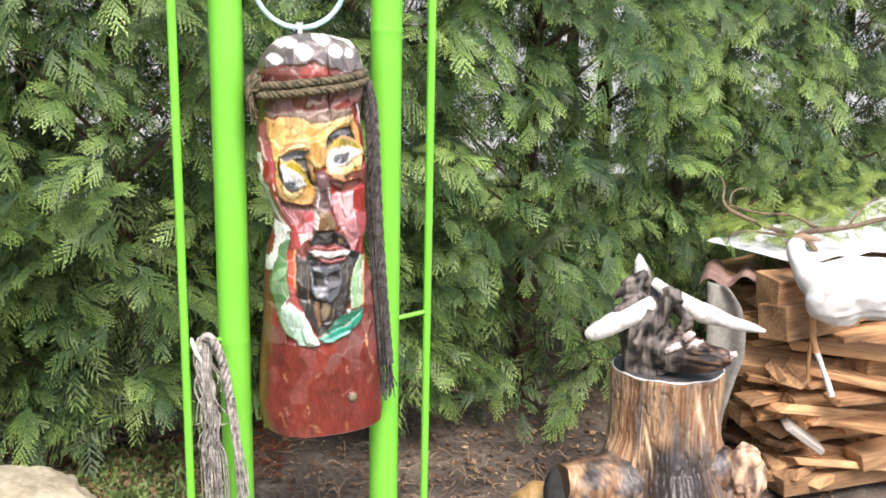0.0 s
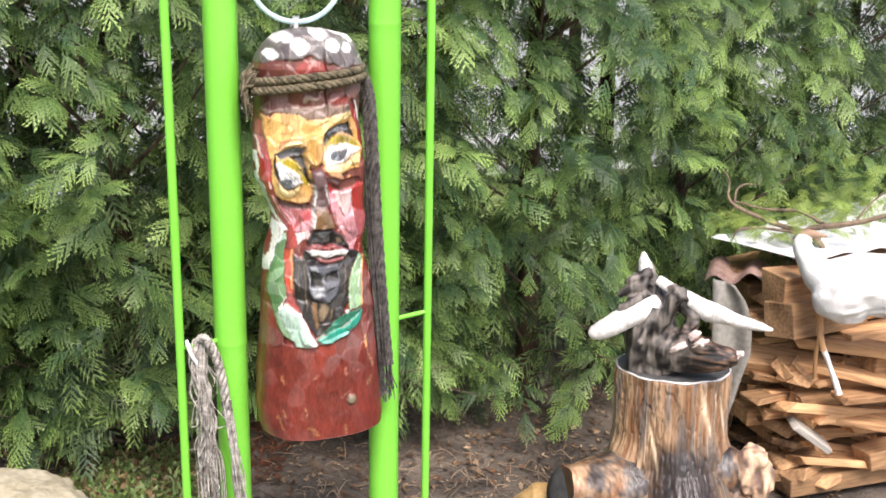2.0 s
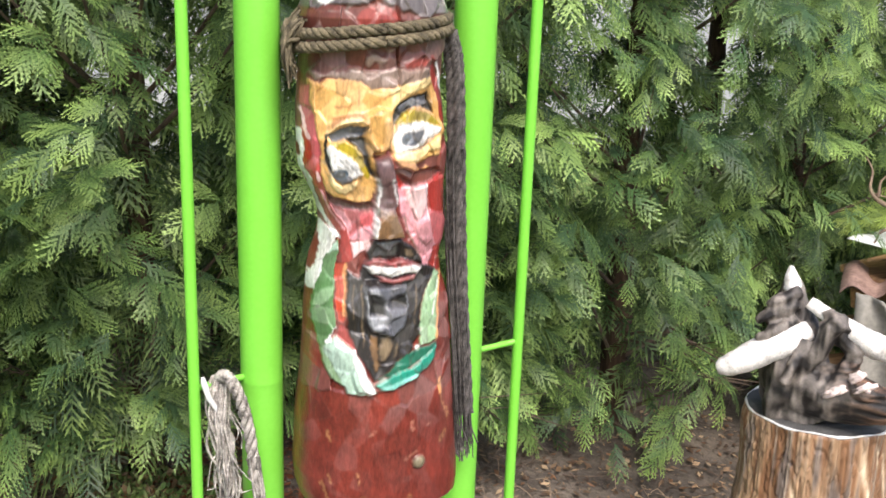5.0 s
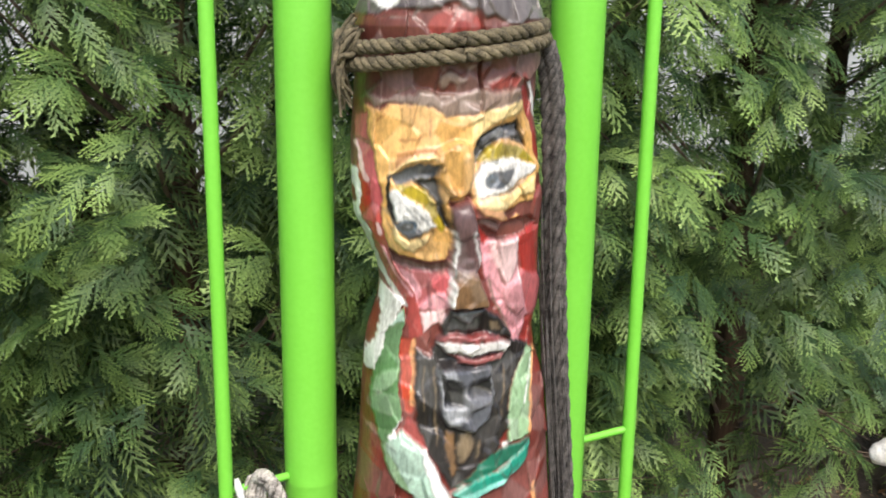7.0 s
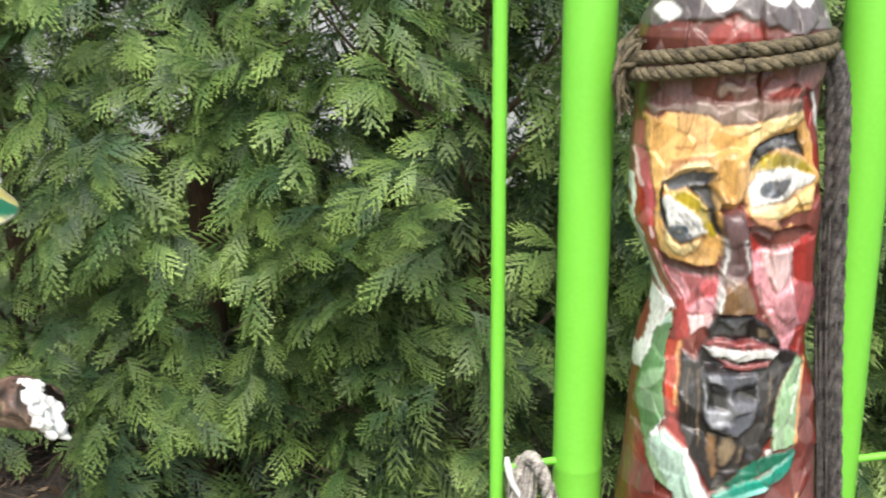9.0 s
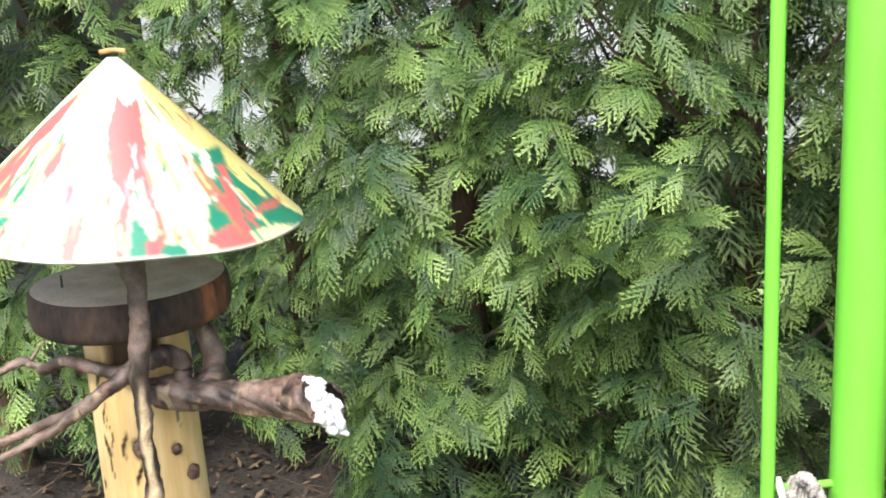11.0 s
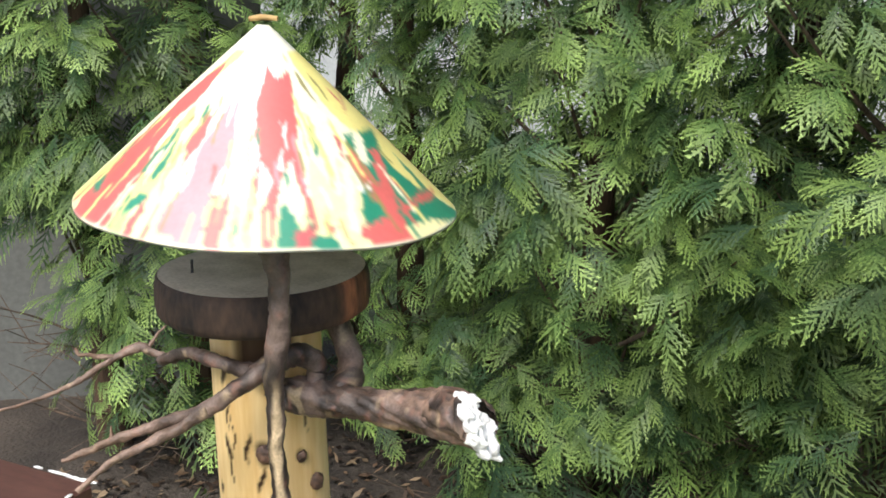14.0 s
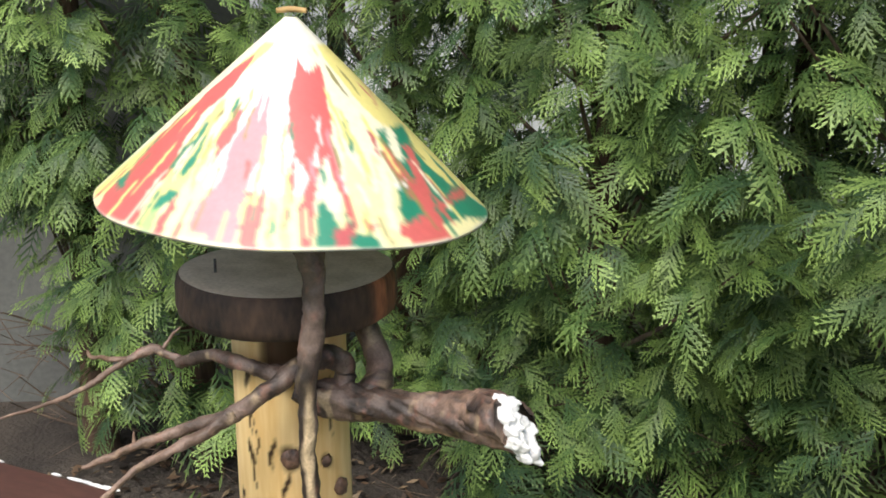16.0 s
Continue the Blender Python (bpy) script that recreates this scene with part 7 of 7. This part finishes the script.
bl_v, bl_f, bl_n = fuse([blob((-1.45, 3.05, -0.06), (0.43, 0.25, 0.155), 3, 0.18, 4), blob((-1.14, 2.99, -0.12), (0.27, 0.18, 0.1), 4, 0.2, 4)], 0.012)
bl_v = bl_v + bl_n * (0.012 * noises(bl_v, (14, 14, 14), 5) + 0.005 * noises(bl_v, (45, 45, 45), 6))[:, None]
tagged(mesh_of("boulder", bl_v, bl_f, M_ROCK), "pale flat-topped boulder half sunk in soil", "stone")
stone((-2.93, 2.33, -0.1), (0.2, 0.16, 0.15), 5, "dull mossy beige stone on dark soil")

heap = Shape()
for k in range(190):
    g = np.random.default_rng(3000 + k)
    x, y = 1.4 + g.normal() * 0.15, 3.52 + g.normal() * 0.09
    up_ = 0.11 * math.exp(-((x - 1.4) / 0.19) ** 2 - ((y - 3.52) / 0.13) ** 2)
    r = g.uniform(0.008, 0.03)
    heap.add(*blob((x, y, float(ground_height(x, y)) + up_ * g.uniform(0.3, 1)), (r * g.uniform(0.7, 1.3), r, r * g.uniform(0.5, 0.9)), k, 0.5, 2), 0)
tagged(heap.done("rubble_heap", M_RUBBLE), "small heap of grey mortar rubble before the board stack", "rubble", kind="stuff")

# ---- litter and weeds ----
def scatter(n, xr, yr, seed, size, colours, lift=0.006, curl=0.25, name="dead_leaves", mat=M_LITTER, label="", stand=0.25):
    g = np.random.default_rng(seed)
    vs, cs = [], []
    for _ in range(n):
        x, y = g.uniform(*xr), g.uniform(*yr)
        s = g.uniform(*size)
        a = g.uniform(0, 6.28)
        d, c = np.array([math.cos(a), math.sin(a), g.normal() * stand]), np.array([-math.sin(a), math.cos(a), g.normal() * stand])
        w = s * g.uniform(0.25, 0.6)
        p = np.array([x, y, float(ground_height(x, y)) + lift + abs(g.normal()) * 0.008])
        up_ = np.array([0, 0, curl * s])
        vs.append([p - d * s, p - d * s * 0.1 + c * w + up_ * g.uniform(0, 1), p + d * s + up_, p + d * s * 0.1 - c * w + up_ * g.uniform(0, 1)])
        col = np.array(lin(*colours[g.integers(len(colours))])[:3]) * g.uniform(0.7, 1.3)
        cs.append([col] * 4)
    v = np.array(vs).reshape(-1, 3)
    ob = mesh_of(name, v, np.arange(len(v)).reshape(-1, 4), mat, colours=np.array(cs).reshape(-1, 3), layer="tint", smooth=False)
    return tagged(ob, label, "leaves", kind="stuff")


scatter(8000, (-1.9, 1.6), (2.6, 4.7), 1, (0.005, 0.019), [(146, 118, 90), (120, 96, 76), (170, 142, 110), (94, 78, 66), (190, 166, 134), (134, 98, 70)], label="brown dead leaves and bark scraps on soil")
scatter(3200, (-3.4, -1.2), (1.9, 3.6), 2, (0.006, 0.026), [(92, 74, 60), (66, 54, 46), (126, 102, 80), (48, 40, 36), (150, 130, 104)], label="dark leaf litter on soil below the feeder")
scatter(900, (-1.0, -0.55), (3.5, 4.0), 6, (0.006, 0.018), [(150, 92, 62), (168, 110, 76), (124, 76, 54)], 0.004, 0.1, label="reddish fallen needles on soil below the hedge")
scatter(900, (-1.5, -0.95), (3.6, 4.1), 7, (0.006, 0.018), [(150, 92, 62), (168, 110, 76), (124, 76, 54)], 0.004, 0.1, label="reddish fallen needles on soil below the hedge")
scatter(3000, (-1.32, -0.72), (3.22, 3.75), 3, (0.006, 0.017), [(124, 150, 82), (106, 134, 74), (152, 166, 104), (150, 124, 90)], 0.02, 0.6, "weeds", M_WEED, "low green weeds on the soil", 0.8)
scatter(260, (-2.9, -1.9), (2.1, 3.0), 8, (0.01, 0.03), [(96, 122, 62), (118, 140, 80)], 0.02, 0.8, "weeds", M_WEED, "thin green weeds on dark soil below the feeder", 0.9)
scatter(140, (-0.56, -0.42), (2.9, 3.1), 4, (0.015, 0.035), [(110, 150, 70), (130, 164, 88)], 0.03, 0.8, "weeds", M_WEED, "small green seedling tuft beside a pole", 0.9)
twigs = Shape()
for k in range(320):
    g = np.random.default_rng(2000 + k)
    x, y = g.uniform(-1.8, 1.3), g.uniform(2.6, 4.6)
    a, L = g.uniform(0, 6.28), g.uniform(0.05, 0.22)
    zz = float(ground_height(x, y)) + 0.008
    twigs.add(*tube([(x, y, zz, 0.002), (x + L * 0.5 * math.cos(a), y + L * 0.5 * math.sin(a), zz + abs(g.normal()) * 0.02, 0.002), (x + L * math.cos(a + 0.3), y + L * math.sin(a + 0.3), zz + abs(g.normal()) * 0.03, 0.001)], 4, 5))
straws = Shape()
for k in range(420):
    g = np.random.default_rng(5000 + k)
    x, y = (g.normal(0.33, 0.27), g.normal(3.27, 0.28)) if k % 3 else (g.uniform(-0.9, 0.1), g.uniform(2.9, 3.9))
    a, L = g.uniform(0, 6.28), g.uniform(0.03, 0.13)
    zz = float(ground_height(x, y)) + 0.008
    rise = abs(g.normal()) * 0.03
    straws.add(*tube([(x, y, zz, 0.0016), (x + L * 0.5 * math.cos(a), y + L * 0.5 * math.sin(a), zz + rise, 0.0016), (x + L * math.cos(a + 0.4), y + L * math.sin(a + 0.4), zz + rise * 0.7, 0.001)], 4, 5))
straws.add(*tube([(0.34, 3.46, -0.26, 0.011), (0.38, 3.47, -0.18, 0.012), (0.41, 3.48, -0.11, 0.009)], 8, 12, 0.2, 4))
tagged(straws.done("dry_straw", M_STRAW), "dry tan straw and stalks strewn on the soil", "straw", kind="stuff")
tagged(twigs.done("fallen_twigs", M_TWIG), "thin fallen twigs on the soil", "twigs", kind="stuff")
